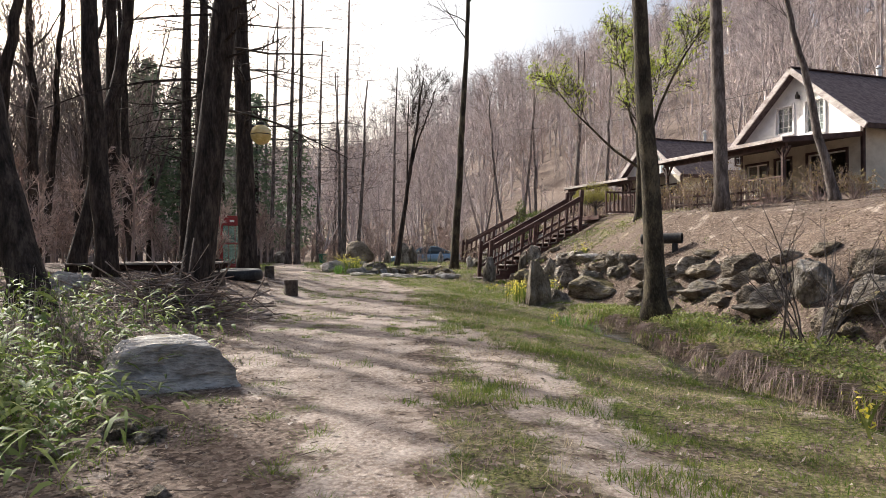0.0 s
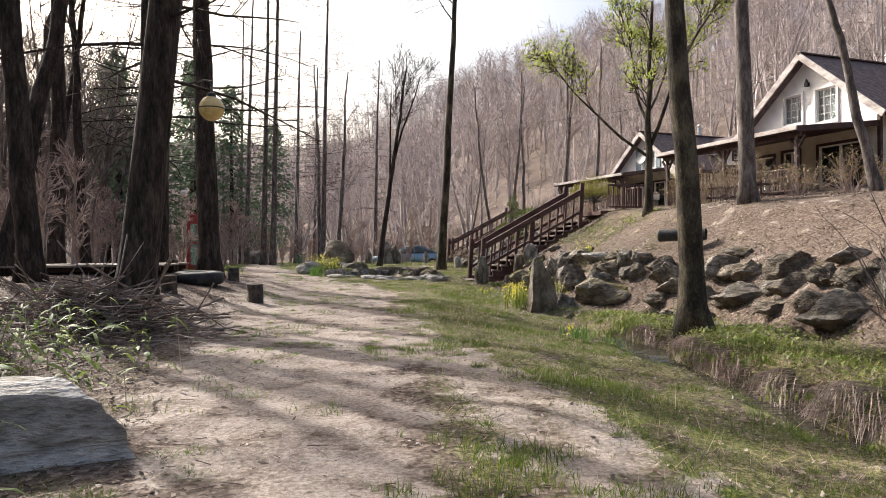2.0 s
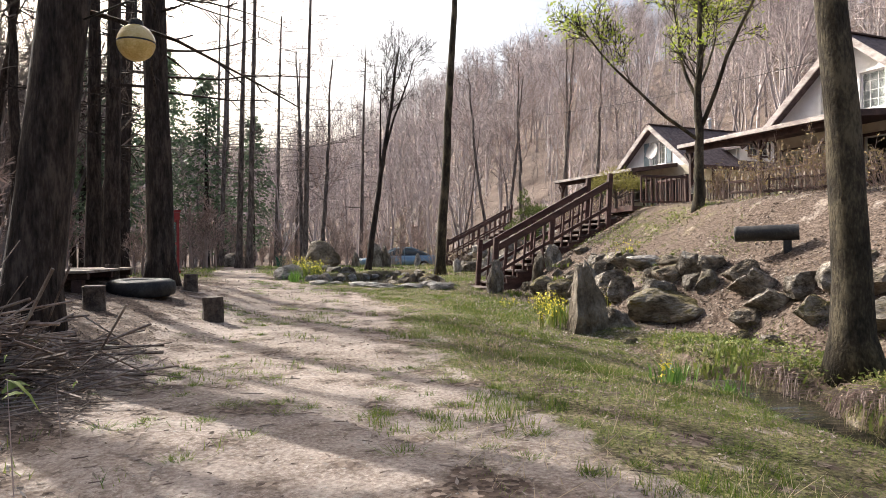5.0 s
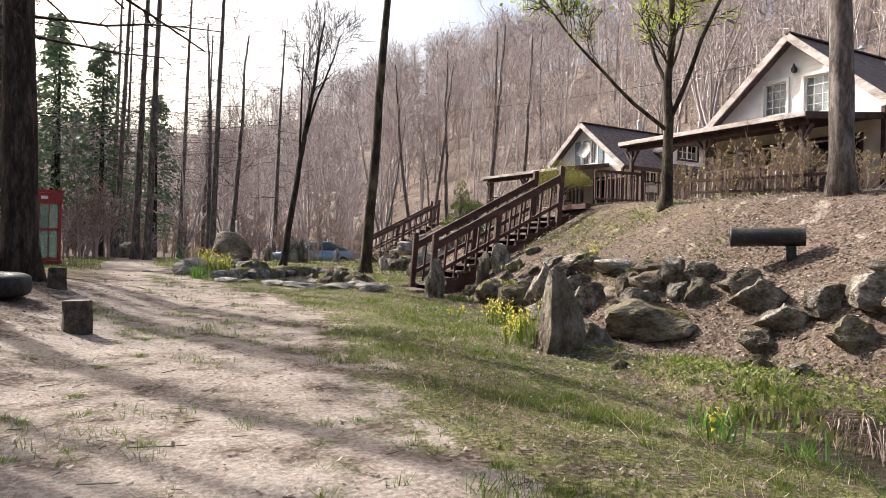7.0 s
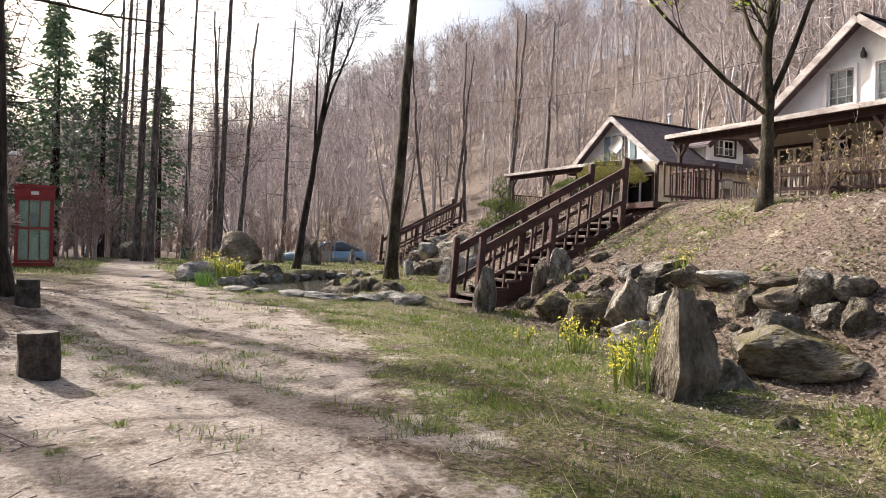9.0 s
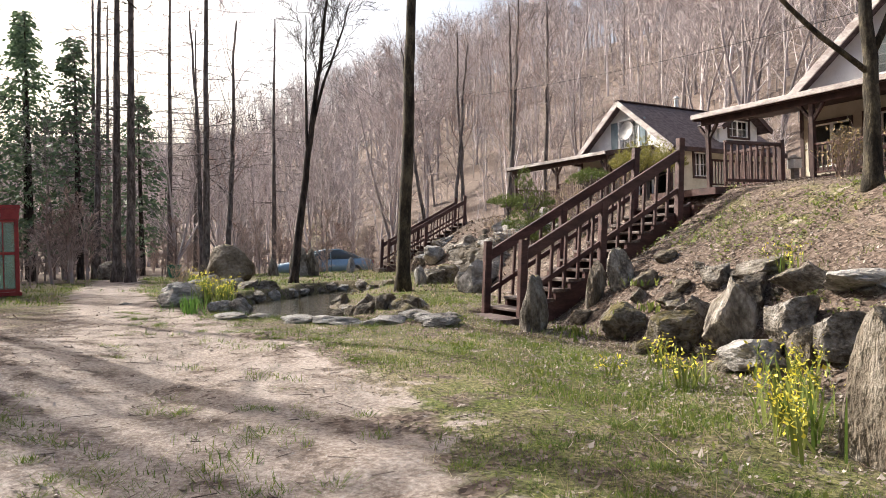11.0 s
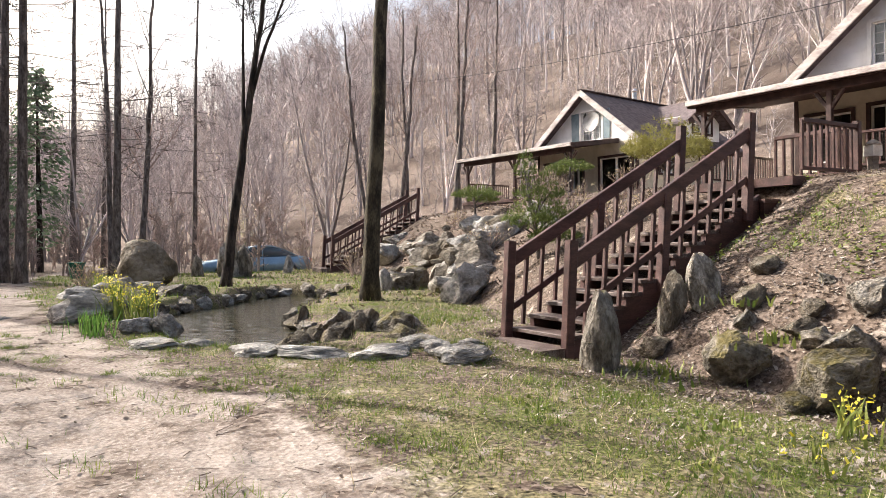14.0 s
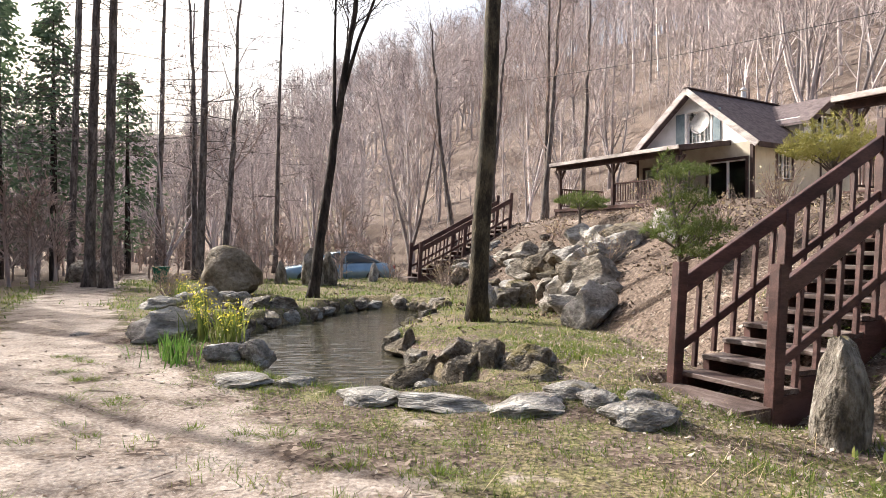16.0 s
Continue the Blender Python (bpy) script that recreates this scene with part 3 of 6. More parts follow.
# ---- trees ----
def branch(rng, start, way, length, r0, n=6, bend=0.12, up=0.03, tip=0.25):
    p, d = np.array(start, float), np.array(way, float)
    d /= np.linalg.norm(d)
    pts, rad = [p.copy()], [r0]
    for i in range(n):
        d = d + rng.standard_normal(3) * bend + np.array((0, 0, up))
        d /= np.linalg.norm(d)
        p = p + d * length / n
        pts.append(p.copy()), rad.append(r0 * (1 - (1 - tip) * (i + 1) / n))
    return np.array(pts), np.array(rad)


def side_way(rng, d, angle):
    a = rng.standard_normal(3)
    a -= a.dot(d) * d
    a /= np.linalg.norm(a) + 1e-9
    return d * math.cos(angle) + a * math.sin(angle)


def spread(rng, pts, rad, count, lo, hi, length, angle, up=0.05, bend=0.12, thin=0.5, n=5, flat=None):
    """Side branches along one branch."""
    out = []
    for t in np.sort(rng.uniform(lo, hi, count)):
        i = min(int(t * (len(pts) - 1)), len(pts) - 2)
        f = t * (len(pts) - 1) - i
        p = pts[i] * (1 - f) + pts[i + 1] * f
        d = pts[i + 1] - pts[i]
        d /= np.linalg.norm(d) + 1e-9
        w = side_way(rng, d, angle * rng.uniform(0.7, 1.2))
        if flat is not None:
            w[2] = flat + rng.uniform(-0.1, 0.1)
        out.append(branch(rng, p, w, length * rng.uniform(0.6, 1.2) * (1.15 - 0.6 * t), rad[i] * thin, n, bend, up))
    return out


def bare_limbs(rng, trunk, kind, h):
    """Limbs and twigs of a leafless tree as (points, radii, sides)."""
    pts, rad = trunk
    out = []
    if kind == "larch":
        limbs = spread(rng, pts, rad, 66, 0.22, 0.99, h * 0.16, 1.45, -0.01, 0.08, 0.15, 5, flat=0.02)
        for l in limbs:
            out.append((*l, 3))
            for tw in spread(rng, *l, 5, 0.3, 1, h * 0.03, 0.9, 0, 0.1, 0.5, 2):
                out.append((*tw, 3))
    else:
        lo = 0.45 if kind == "high" and h < 6 else 0.62 if kind == "high" else 0.3 if kind == "low" else 0.45
        limbs = spread(rng, pts, rad, 11 if kind == "high" else 12, lo, 0.97, h * 0.3, 0.65, 0.08, 0.13, 0.32, 7)
        for l in limbs:
            out.append((*l, 5))
            subs = spread(rng, *l, 6, 0.25, 1, h * 0.13, 0.7, 0.05, 0.14, 0.5, 5)
            for s in subs:
                out.append((*s, 4))
                for tw in spread(rng, *s, 5, 0.25, 1, h * 0.06, 0.7, 0.03, 0.16, 0.5, 3):
                    out.append((*tw, 3))
    return out


def tree(x, y, h, r, label, mat=BARK, kind="high", lean=(0, 0), seed=0, crown=None, crown_label="", forks=(), z=None, curve=0.04, name="tree", flare=1.5, group=""):
    """A trunk with root flare and its crown of limbs and twigs. lean: metres by which the top stands off the foot."""
    rng = np.random.default_rng(seed)
    z = gz(x, y) if z is None else z
    t = thing(name, pose(x, y, z - 0.15), label, "tree", group)
    k = 26
    u = np.linspace(0, 1, k)
    wob = np.cumsum(rng.standard_normal((k, 2)), 0) * curve * 0.35
    wob -= wob[0]
    pts = np.stack([lean[0] * u + wob[:, 0] * u ** 0.3, lean[1] * u + wob[:, 1] * u ** 0.3, u * h], 1)
    rad = r * (1 - 0.72 * u ** 1.1) + r * (flare - 1) * np.exp(-u * h / 0.28)
    b = Build()
    b.tube(pts, rad, 16, True, 0.035, rng)
    stems = [(pts, rad)]
    for at, w, ln, rr in forks:
        i = int(at / h * (k - 1))
        f = branch(rng, pts[i], w, ln, rr, 14, 0.05, 0.02, 0.3)
        b.tube(*f, 10, True, 0.03, rng)
        stems.append(f)
    part("trunk", b, mat, t, "", True)
    b = Build()
    tips = []
    for s in stems:
        for p, q, sides in bare_limbs(rng, s, kind, h if len(stems) == 1 else h * 0.75):
            b.tube(p, np.maximum(q, 0.011 if kind == "larch" else 0.006), sides, False)
            tips.append(p[-1])
    tagged(part("crown", b, crown or mat, t), kind="stuff")
    if crown_label:
        c = Build()
        for p in tips:
            if rng.random() < 0.45:
                continue
            for _ in range(5):
                q = p + rng.standard_normal(3) * 0.09
                a, e = rng.standard_normal(3) * 0.024, rng.standard_normal(3) * 0.014
                c.add([q, q + a + e, q + 2 * a, q + a - e], [(0, 1, 2, 3)])
        tagged(part("leaves", c, LEAF_NEW, t, crown_label), kind="stuff")
    return t


def triangles(b):
    out = []
    for f in b.f:
        out += [f] if len(f) == 3 else [(f[0], f[1], f[2]), (f[0], f[2], f[3])]
    return np.concatenate(b.v), np.array(out)


def spike(b, rng, p, q, w):
    """A twig as one thin sliver."""
    o = rng.standard_normal(3) * w
    b.add([p - o, p + o, q], [(0, 1, 2)])


def simple_tree(rng, h, kind, thick=1.0):
    """Vertices and triangles of a far leafless tree with its foot at the origin."""
    b = Build()
    trunk = branch(rng, (0, 0, -0.3), (rng.normal(0, 0.07), rng.normal(0, 0.07), 1), h, h * 0.009 + 0.035, 7, 0.05, 0.02, 0.12)
    b.tube(*trunk, 5, False)
    if kind == "larch":
        for l in spread(rng, *trunk, 34, 0.3, 0.99, h * 0.12, 1.4, 0, 0.06, 0.2, 3, flat=0.03):
            b.tube(l[0], np.maximum(l[1], 0.018), 3, False)
            for tw in spread(rng, *l, 5, 0.3, 1, h * 0.035, 0.9, 0, 0.1, 0.6, 1):
                spike(b, rng, tw[0][0], tw[0][1], 0.012)
    else:
        stems = [trunk] + [branch(rng, trunk[0][1], (rng.normal(0, 0.22), rng.normal(0, 0.22), 1), h * 0.8, h * 0.007 + 0.02, 6, 0.06, 0.03, 0.15) for _ in range(rng.integers(0, 3))]
        for st in stems[1:]:
            b.tube(*st, 4, False)
        for st in stems:
            for l in spread(rng, *st, 16 if len(stems) == 1 else 10, 0.22, 0.98, h * 0.3, 0.62, 0.09, 0.11, 0.42, 3):
                b.tube(l[0], np.maximum(l[1], 0.011) * thick, 3, False)
                for u in spread(rng, *l, 7, 0.15, 1, h * 0.15, 0.7, 0.05, 0.12, 0.5, 2):
                    for e in (0, 1):
                        spike(b, rng, u[0][e], u[0][e + 1] + (u[0][e + 1] - u[0][e]) * 0.25, 0.011 * thick)
                    for tw in spread(rng, *u, 5, 0.1, 1, h * 0.085, 0.75, 0.03, 0.12, 0.6, 1):
                        spike(b, rng, tw[0][0], tw[0][1], 0.009 * thick)
    return triangles(b)


def scattered(rng, models, spots, grow=(0.75, 1.25)):
    out = []
    for x, y in spots:
        v, f = models[rng.integers(len(models))]
        a, s = rng.uniform(0, 6.283), rng.uniform(*grow)
        c, d = math.cos(a), math.sin(a)
        w = np.stack([v[:, 0] * c - v[:, 1] * d, v[:, 0] * d + v[:, 1] * c, v[:, 2] * 1.0], 1) * s
        out.append((w + np.array((x, y, gz(x, y))), f))
    return out


wood_rng = np.random.default_rng(11)
broad = [simple_tree(wood_rng, 11, "broad") for _ in range(6)]
larch = [simple_tree(wood_rng, 17, "larch") for _ in range(4)]
bush = [simple_tree(wood_rng, 2.6, "broad") for _ in range(4)]
dense = [simple_tree(wood_rng, 13, "broad", 1.35) for _ in range(3)]
# hillside behind the houses
spots = []
while len(spots) < 310:
    x, y = wood_rng.uniform(-45, 100), wood_rng.uniform(20, 170)
    d = 0.87 * (x - 30) + 0.49 * (y - 31)
    if d > 2.5 and wood_rng.random() < 1.0 / (1 + d / 45):
        spots.append((x, y))
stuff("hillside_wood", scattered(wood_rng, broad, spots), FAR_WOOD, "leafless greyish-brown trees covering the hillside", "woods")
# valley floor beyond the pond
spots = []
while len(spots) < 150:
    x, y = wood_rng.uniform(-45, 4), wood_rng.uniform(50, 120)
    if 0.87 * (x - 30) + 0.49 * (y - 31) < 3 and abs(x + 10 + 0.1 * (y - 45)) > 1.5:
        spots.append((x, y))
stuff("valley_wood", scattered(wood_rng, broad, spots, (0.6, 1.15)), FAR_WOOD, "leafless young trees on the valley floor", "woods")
spots = [(-13 - 45 * wood_rng.random() ** 1.5, wood_rng.uniform(6, 75)) for _ in range(110)]
spots = [p for p in spots if p[0] < -10 - 0.12 * max(0, p[1] - 20)]
spots = [p for p in spots if p[0] < -15 - 0.1 * p[1]] + [(wood_rng.uniform(-26, -13), wood_rng.uniform(6, 13)) for _ in range(14)]
stuff("left_wood", scattered(wood_rng, broad + larch[:1], spots, (0.8, 1.4)) + scattered(wood_rng, dense, [(-q * u, q) for q, u in zip(wood_rng.uniform(40, 62, 14), wood_rng.uniform(0.4, 0.62, 14))], (1.0, 1.4)), NEAR_WOOD, "dense leafless woodland beside the track", "woods")
spots = [(wood_rng.uniform(-26, 2), wood_rng.uniform(44, 72)) for _ in range(85)] + [(wood_rng.uniform(-24, -7.5 - 3 * (k % 2)), wood_rng.uniform(12, 44)) for k in range(75)]
stuff("brushwood", scattered(wood_rng, bush, spots, (0.6, 1.4)), TWIG, "reddish leafless undergrowth bushes", "bushes")
def ridge_tree(rng, h):
    b = Build()
    trunk = branch(rng, (0, 0, -0.1), (rng.normal(0, 0.08), 0, 1), h, h * 0.011, 4, 0.05, 0.02, 0.2)
    b.tube(*trunk, 4, False)
    for l in spread(rng, *trunk, 16, 0.25, 1, h * 0.3, 0.7, 0.08, 0.1, 0.5, 2):
        b.tube(l[0], np.maximum(l[1], h * 0.0025), 3, False)
        for _ in range(9):
            p = l[0][rng.integers(0, 3)]
            spike(b, rng, p, p + rng.standard_normal(3) * h * 0.08 + (0, 0, h * 0.05), h * 0.0016)
    return triangles(b)


ridge = [ridge_tree(wood_rng, 12) for _ in range(5)]
spots = []
while len(spots) < 1000:
    x, y = wood_rng.uniform(-130, 110), wood_rng.uniform(40, 230)
    if abs(x) < 1.1 * y and (y > 80 or 0.87 * (x - 30) + 0.49 * (y - 31) > 12):
        spots.append((x, y))
low = [ridge_tree(wood_rng, 3.0) for _ in range(4)]
thicket = []
while len(thicket) < 760:
    x, y = wood_rng.uniform(-12, 70), wood_rng.uniform(22, 110)
    if 0.5 < 0.87 * (x - 30) + 0.49 * (y - 31) < 45:
        thicket.append((x, y))
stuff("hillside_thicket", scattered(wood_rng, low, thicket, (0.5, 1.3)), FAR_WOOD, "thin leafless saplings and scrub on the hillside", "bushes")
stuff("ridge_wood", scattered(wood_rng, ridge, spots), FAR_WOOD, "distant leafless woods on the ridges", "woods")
# woodland behind the start, which closes the place
spots = [(wood_rng.uniform(-40, 30), wood_rng.uniform(-60, -9)) for _ in range(22)]
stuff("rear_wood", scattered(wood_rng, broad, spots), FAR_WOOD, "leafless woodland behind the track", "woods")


def conifer(x, y, h, seed):
    rng = np.random.default_rng(seed)
    t = thing("spruce", pose(x, y, gz(x, y) - 0.1), "tall dark green conifer with drooping layered boughs", "tree", "evergreens in the valley")
    part("trunk", Build().tube([(0, 0, 0), (0, 0, h * 0.5), (0, 0, h)], [h * 0.016, h * 0.01, 0.02], 8), BARK, t)
    v, f = [], []
    for k in range(int(h * 17)):
        u = rng.uniform(0.12, 1) ** 0.9
        a, ln = rng.uniform(0, 6.283), (1 - u) * h * 0.3 * rng.uniform(0.5, 1.1) + 0.35
        d = np.array((math.cos(a), math.sin(a), -0.15))
        s = np.array((-d[1], d[0], 0))
        for j in range(12):
            c = np.array((0, 0, u * h)) + d * ln * rng.uniform(0.15, 1) + rng.standard_normal(3) * 0.12
            p, q = (d * rng.uniform(0.3, 1) + s * rng.uniform(-1, 1) + np.array((0, 0, -0.3))) * 0.3, np.array((rng.normal(0, 0.05), rng.normal(0, 0.05), 0.07))
            i = len(v)
            v += [c, c + p * 0.5 + q, c + p, c + p * 0.5 - q]
            f.append((i, i + 1, i + 2, i + 3))
    tagged(part("foliage", Build().add(v, f), SPRUCE, t), kind="stuff")


for i, (x, y, h) in enumerate(((-14, 52, 13), (-17.5, 55, 15), (-21, 50, 14), (-25, 57, 16), (-13, 61, 12), (-18.5, 49, 13), (-22.5, 53, 16), (-19.5, 60, 17))):
    conifer(x, y, h, 40 + i)

# the single trees along the track
tree(-5.5, 19.5, 17, 0.27, "straight dark larch trunk by the log stools", BARK, "larch", (-0.5, 0.3), 1, curve=0.02)
tree(-4.75, 13.2, 17, 0.3, "leaning thick dark larch by the brush pile carrying a lamp", BARK, "larch", (1.6, 0.6), 2, curve=0.02, flare=1.4)
tree(-6.95, 14.3, 15, 0.21, "dark slim trunk standing in leaf litter", BARK, "high", (-0.8, 0), 3, curve=0.1)
tree(-5.55, 9.3, 13, 0.24, "crooked dark trunk leaning over the undergrowth", BARK, "high", (-3.2, 1.0), 4, curve=0.14)
tree(-6.2, 8.2, 11, 0.16, "leaning dark tree with dense twigs", BARK, "high", (-1.2, 0.4), 5, curve=0.16)
tree(-8.6, 16.2, 14, 0.19, "dark tree bent to one side", BARK, "high", (2.2, 1), 6, curve=0.16)
tree(-10.6, 22.0, 16, 0.24, "dark straight trunk deeper in the wood", BARK, "high", (0.5, 0), 7, curve=0.06)
tree(-11.9, 19.0, 15, 0.22, "dark forked woodland tree", BARK, "high", (-1.0, 0), 8, curve=0.12)
tree(-8.6, 24.5, 17, 0.23, "tall dark larch behind the lamp tree", BARK, "larch", (0.3, 0), 9, curve=0.03)
tree(-9.4, 25.2, 17, 0.22, "tall dark larch beside the booth", BARK, "larch", (0.2, 0.2), 10, curve=0.03)
tree(-12.4, 34.5, 17, 0.28, "dark trunk behind the phone booth", BARK, "larch", (0.6, 0), 21, curve=0.03)
for i, (x, y, r, k) in enumerate(((-8.8, 13.2, 0.2, "high"), (-10.4, 15.6, 0.17, "high"), (-12.6, 18.5, 0.2, "high"), (-11.4, 25.5, 0.18, "high"), (-13.5, 23, 0.2, "low"), (-13.0, 26.0, 0.15, "low"), (-15.5, 29.0, 0.17, "low"), (-12.6, 21.6, 0.12, "low"), (-11.2, 29.5, 0.13, "low"))):
    tree(x, y, 13, r, "dark woodland tree with crowded bare twigs", BARK, k, (wood_rng.normal(0, 1.3), 0.4), 80 + i, NEAR_WOOD if k == "low" else None, curve=0.15, group="dark trees of the wood edge")
tree(3.62, 11.75, 13, 0.175, "mossy straight trunk on the stream bank", BARK_MOSS, "high", (-0.5, 0.2), 12, curve=0.06, flare=1.9)
tree(6.8, 16.9, 15, 0.175, "tall grey trunk on the leafy slope", BARK_GREY, "high", (-0.4, 0.2), 13, curve=0.03)
tree(0.42, 28.75, 15, 0.165, "tall mottled trunk at the pond edge", BARK_MOSS, "high", (0.85, 0.3), 14, curve=0.05)
tree(-2.35, 34.2, 9.5, 0.13, "dark leaning forked tree behind the pond", BARK, "high", (1.3, 0.4), 15, curve=0.06, forks=((5.0, (0.3, 0, 1), 4.2, 0.06), (4.4, (-0.05, 0, 1), 4.4, 0.055)))
tree(5.67, 20.2, 5.8, 0.11, "spreading tree with first pale green leaves", BARK_MOSS, "high", (0.15, 0.2), 16, crown_label="sparse young yellow-green leaves", curve=0.05,
     forks=((1.75, (-1.0, 0.1, 0.8), 4.0, 0.042), (1.95, (0.45, -0.1, 1), 4.6, 0.052), (2.6, (-0.3, 0.5, 1), 3.6, 0.04), (2.9, (0.6, 0.3, 0.8), 3.0, 0.035)))
for i, (x, y, h) in enumerate(((-6.4, 44, 18), (-8.3, 39.1, 18), (-8.9, 39.6, 17), (-11.8, 47.2, 18), (-9.5, 52, 17), (-14.5, 56, 19), (-4.5, 60, 17), (-20, 52, 18), (-16, 64, 19), (-10.5, 66, 18))):
    tree(x, y, h, 0.16, "tall thin larch with level bare branches", BARK_GREY, "larch", (0.5, 0), 120 + i, curve=0.03, group="larches beyond the pond")
tree(9.3, 16.4, 7, 0.11, "slender bare sapling on the bank", BARK_GREY, "high", (-1.3, 0.2), 17, curve=0.05)
tree(9.6, 13.3, 4.8, 0.07, "young pale tree with upswept limbs", BARK_GREY, "low", (0.5, 0.2), 18, curve=0.08)
for i, (x, y, h, r) in enumerate(((9.5, 52, 14, 0.17), (10.3, 53.5, 14, 0.15), (7.0, 52, 12, 0.13), (5.2, 47, 10, 0.12), (4.4, 49.5, 11, 0.12), (12.5, 54, 14, 0.16), (-6, 48, 13, 0.15), (-7.5, 50, 14, 0.14))):
    tree(x, y, h, r, "bare grey-barked tree with a fan of twigs", BARK_GREY, "low", (wood_rng.normal(0, 0.8), 0), 60 + i, TWIG, curve=0.1, group="bare trees beyond the pond")

# ---- the flight of steps ----
def stairs(name, m, steps, run, rise, width, label, rail=0.95, deck=1.2):
    """Open wooden flight that climbs along +x from z = 0, with a rail on both sides."""
    t = thing(name, m, label, "stairs")
    x1, z1 = steps * run, steps * rise
    lean = 0.1
    part("bottom_step", Build().box(-0.34, 0.1, -width / 2 - 0.06, width / 2 + 0.06, 0.02, 0.2), TREAD, t)
    for i in range(1, steps + 1):
        part("tread", Build().beam((i * run - 0.02, -width / 2, i * rise + rise + 0.0), (i * run - 0.02, width / 2, i * rise + rise), run + 0.02, 0.045), TREAD, t)
    for s in (-1, 1):
        y = s * (width / 2 - 0.03)
        b = Build()
        b.beam((-0.05, y, -0.12), (x1 + 0.2, y, z1 + 0.08), 0.06, 0.3)
        part("stringer", b, STAIN, t)
        for i in range(1, steps + 1):
            part("riser_block", Build().box(i * run - run / 2, i * run + 0.1, y - 0.04, y + 0.04, i * rise - 0.02, i * rise + rise - 0.03), STAIN, t)
        y = s * (width / 2 + 0.03)
        posts = [0.0, 0.48, 1.0]
        for q in posts:
            x, z = 0.05 + q * (x1 - 0.25), q * (z1 - 0.1) + 0.2
            tall = rail + (0.25 if q in (0.0, 1.0) else 0.0)
            part("post", Build().beam((x, y, z - 0.25), (x + lean, y, z + tall), 0.12, 0.12, (1, 0, 0)), STAIN, t)
        a, c = Vector((0.05 + lean, y, 0.2 + rail)), Vector((x1 - 0.2 + lean, y, z1 + 0.1 + rail))
        part("handrail", Build().beam(a, c, 0.07, 0.16), STAIN, t)
        part("lower_rail", Build().beam(a + Vector((-0.06, 0, -0.62)), c + Vector((-0.06, 0, -0.62)), 0.05, 0.08), STAIN, t)
        n = int((x1 - 0.3) / 0.26)
        for i in range(1, n):
            p = a + (c - a) * (i / n)
            part("baluster", Build().beam(p + Vector((-0.09, 0, -0.95)), p, 0.05, 0.045, (1, 0, 0)), STAIN, t)
    b = Build()
    for i in range(int(deck / 0.14)):
        b.box(x1 + 0.1 + 0.14 * i, x1 + 0.23 + 0.14 * i, -width / 2 - 0.1, width / 2 + 0.1, z1 + rise - 0.05, z1 + rise)
    part("landing", b, STAIN, t)
    part("landing_beam", Build().box(x1 + 0.1, x1 + 0.1 + deck, -width / 2 - 0.08, -width / 2 - 0.02, z1 - 0.25, z1 + rise - 0.052), STAIN, t)
    return t


STAIR_TURN = math.degrees(math.atan2(0.241, 0.9705))
stairs("stairs", pose(1.27, 22.98, 0.17, 0, 0, STAIR_TURN), 12, 0.285, 0.148, 1.1, "dark brown stained wooden stairs up the bank")
stairs("stairs", pose(1.1, 41.2, 0.5, 0, 0, 8), 12, 0.3, 0.155, 1.15, "dark brown wooden stairs to the further house")

# ---- houses ----
def wall(u0, u1, z0, z1, holes, axis, at, thick=0.16, roofline=None):
    """A wall with openings. axis 'y': runs along y at x = at; 'x': runs along x at y = at. holes: (a0, a1, z0, z1)."""
    us = sorted({u0, u1, *[h[0] for h in holes], *[h[1] for h in holes]})
    zs = sorted({z0, z1, *[h[2] for h in holes], *[h[3] for h in holes]})
    bm = bmesh.new()
    for a0, a1 in zip(us, us[1:]):
        for c0, c1 in zip(zs, zs[1:]):
            if any(h[0] <= a0 and a1 <= h[1] and h[2] <= c0 and c1 <= h[3] for h in holes):
                continue
            r = bmesh.ops.create_cube(bm, size=1.0)
            for v in r["verts"]:
                a, t, c = (a0 if v.co.x < 0 else a1), (at if v.co.y < 0 else at + thick), (c0 if v.co.z < 0 else c1)
                v.co = (t, a, c) if axis == "y" else (a, t, c)
    for co, no in roofline or ():
        bmesh.ops.bisect_plane(bm, geom=bm.verts[:] + bm.edges[:] + bm.faces[:], plane_co=co, plane_no=no, clear_outer=True)
    bmesh.ops.remove_doubles(bm, verts=bm.verts, dist=1e-5)
    me = bpy.data.meshes.new("wall")
    bm.to_mesh(me), bm.free()
    return me


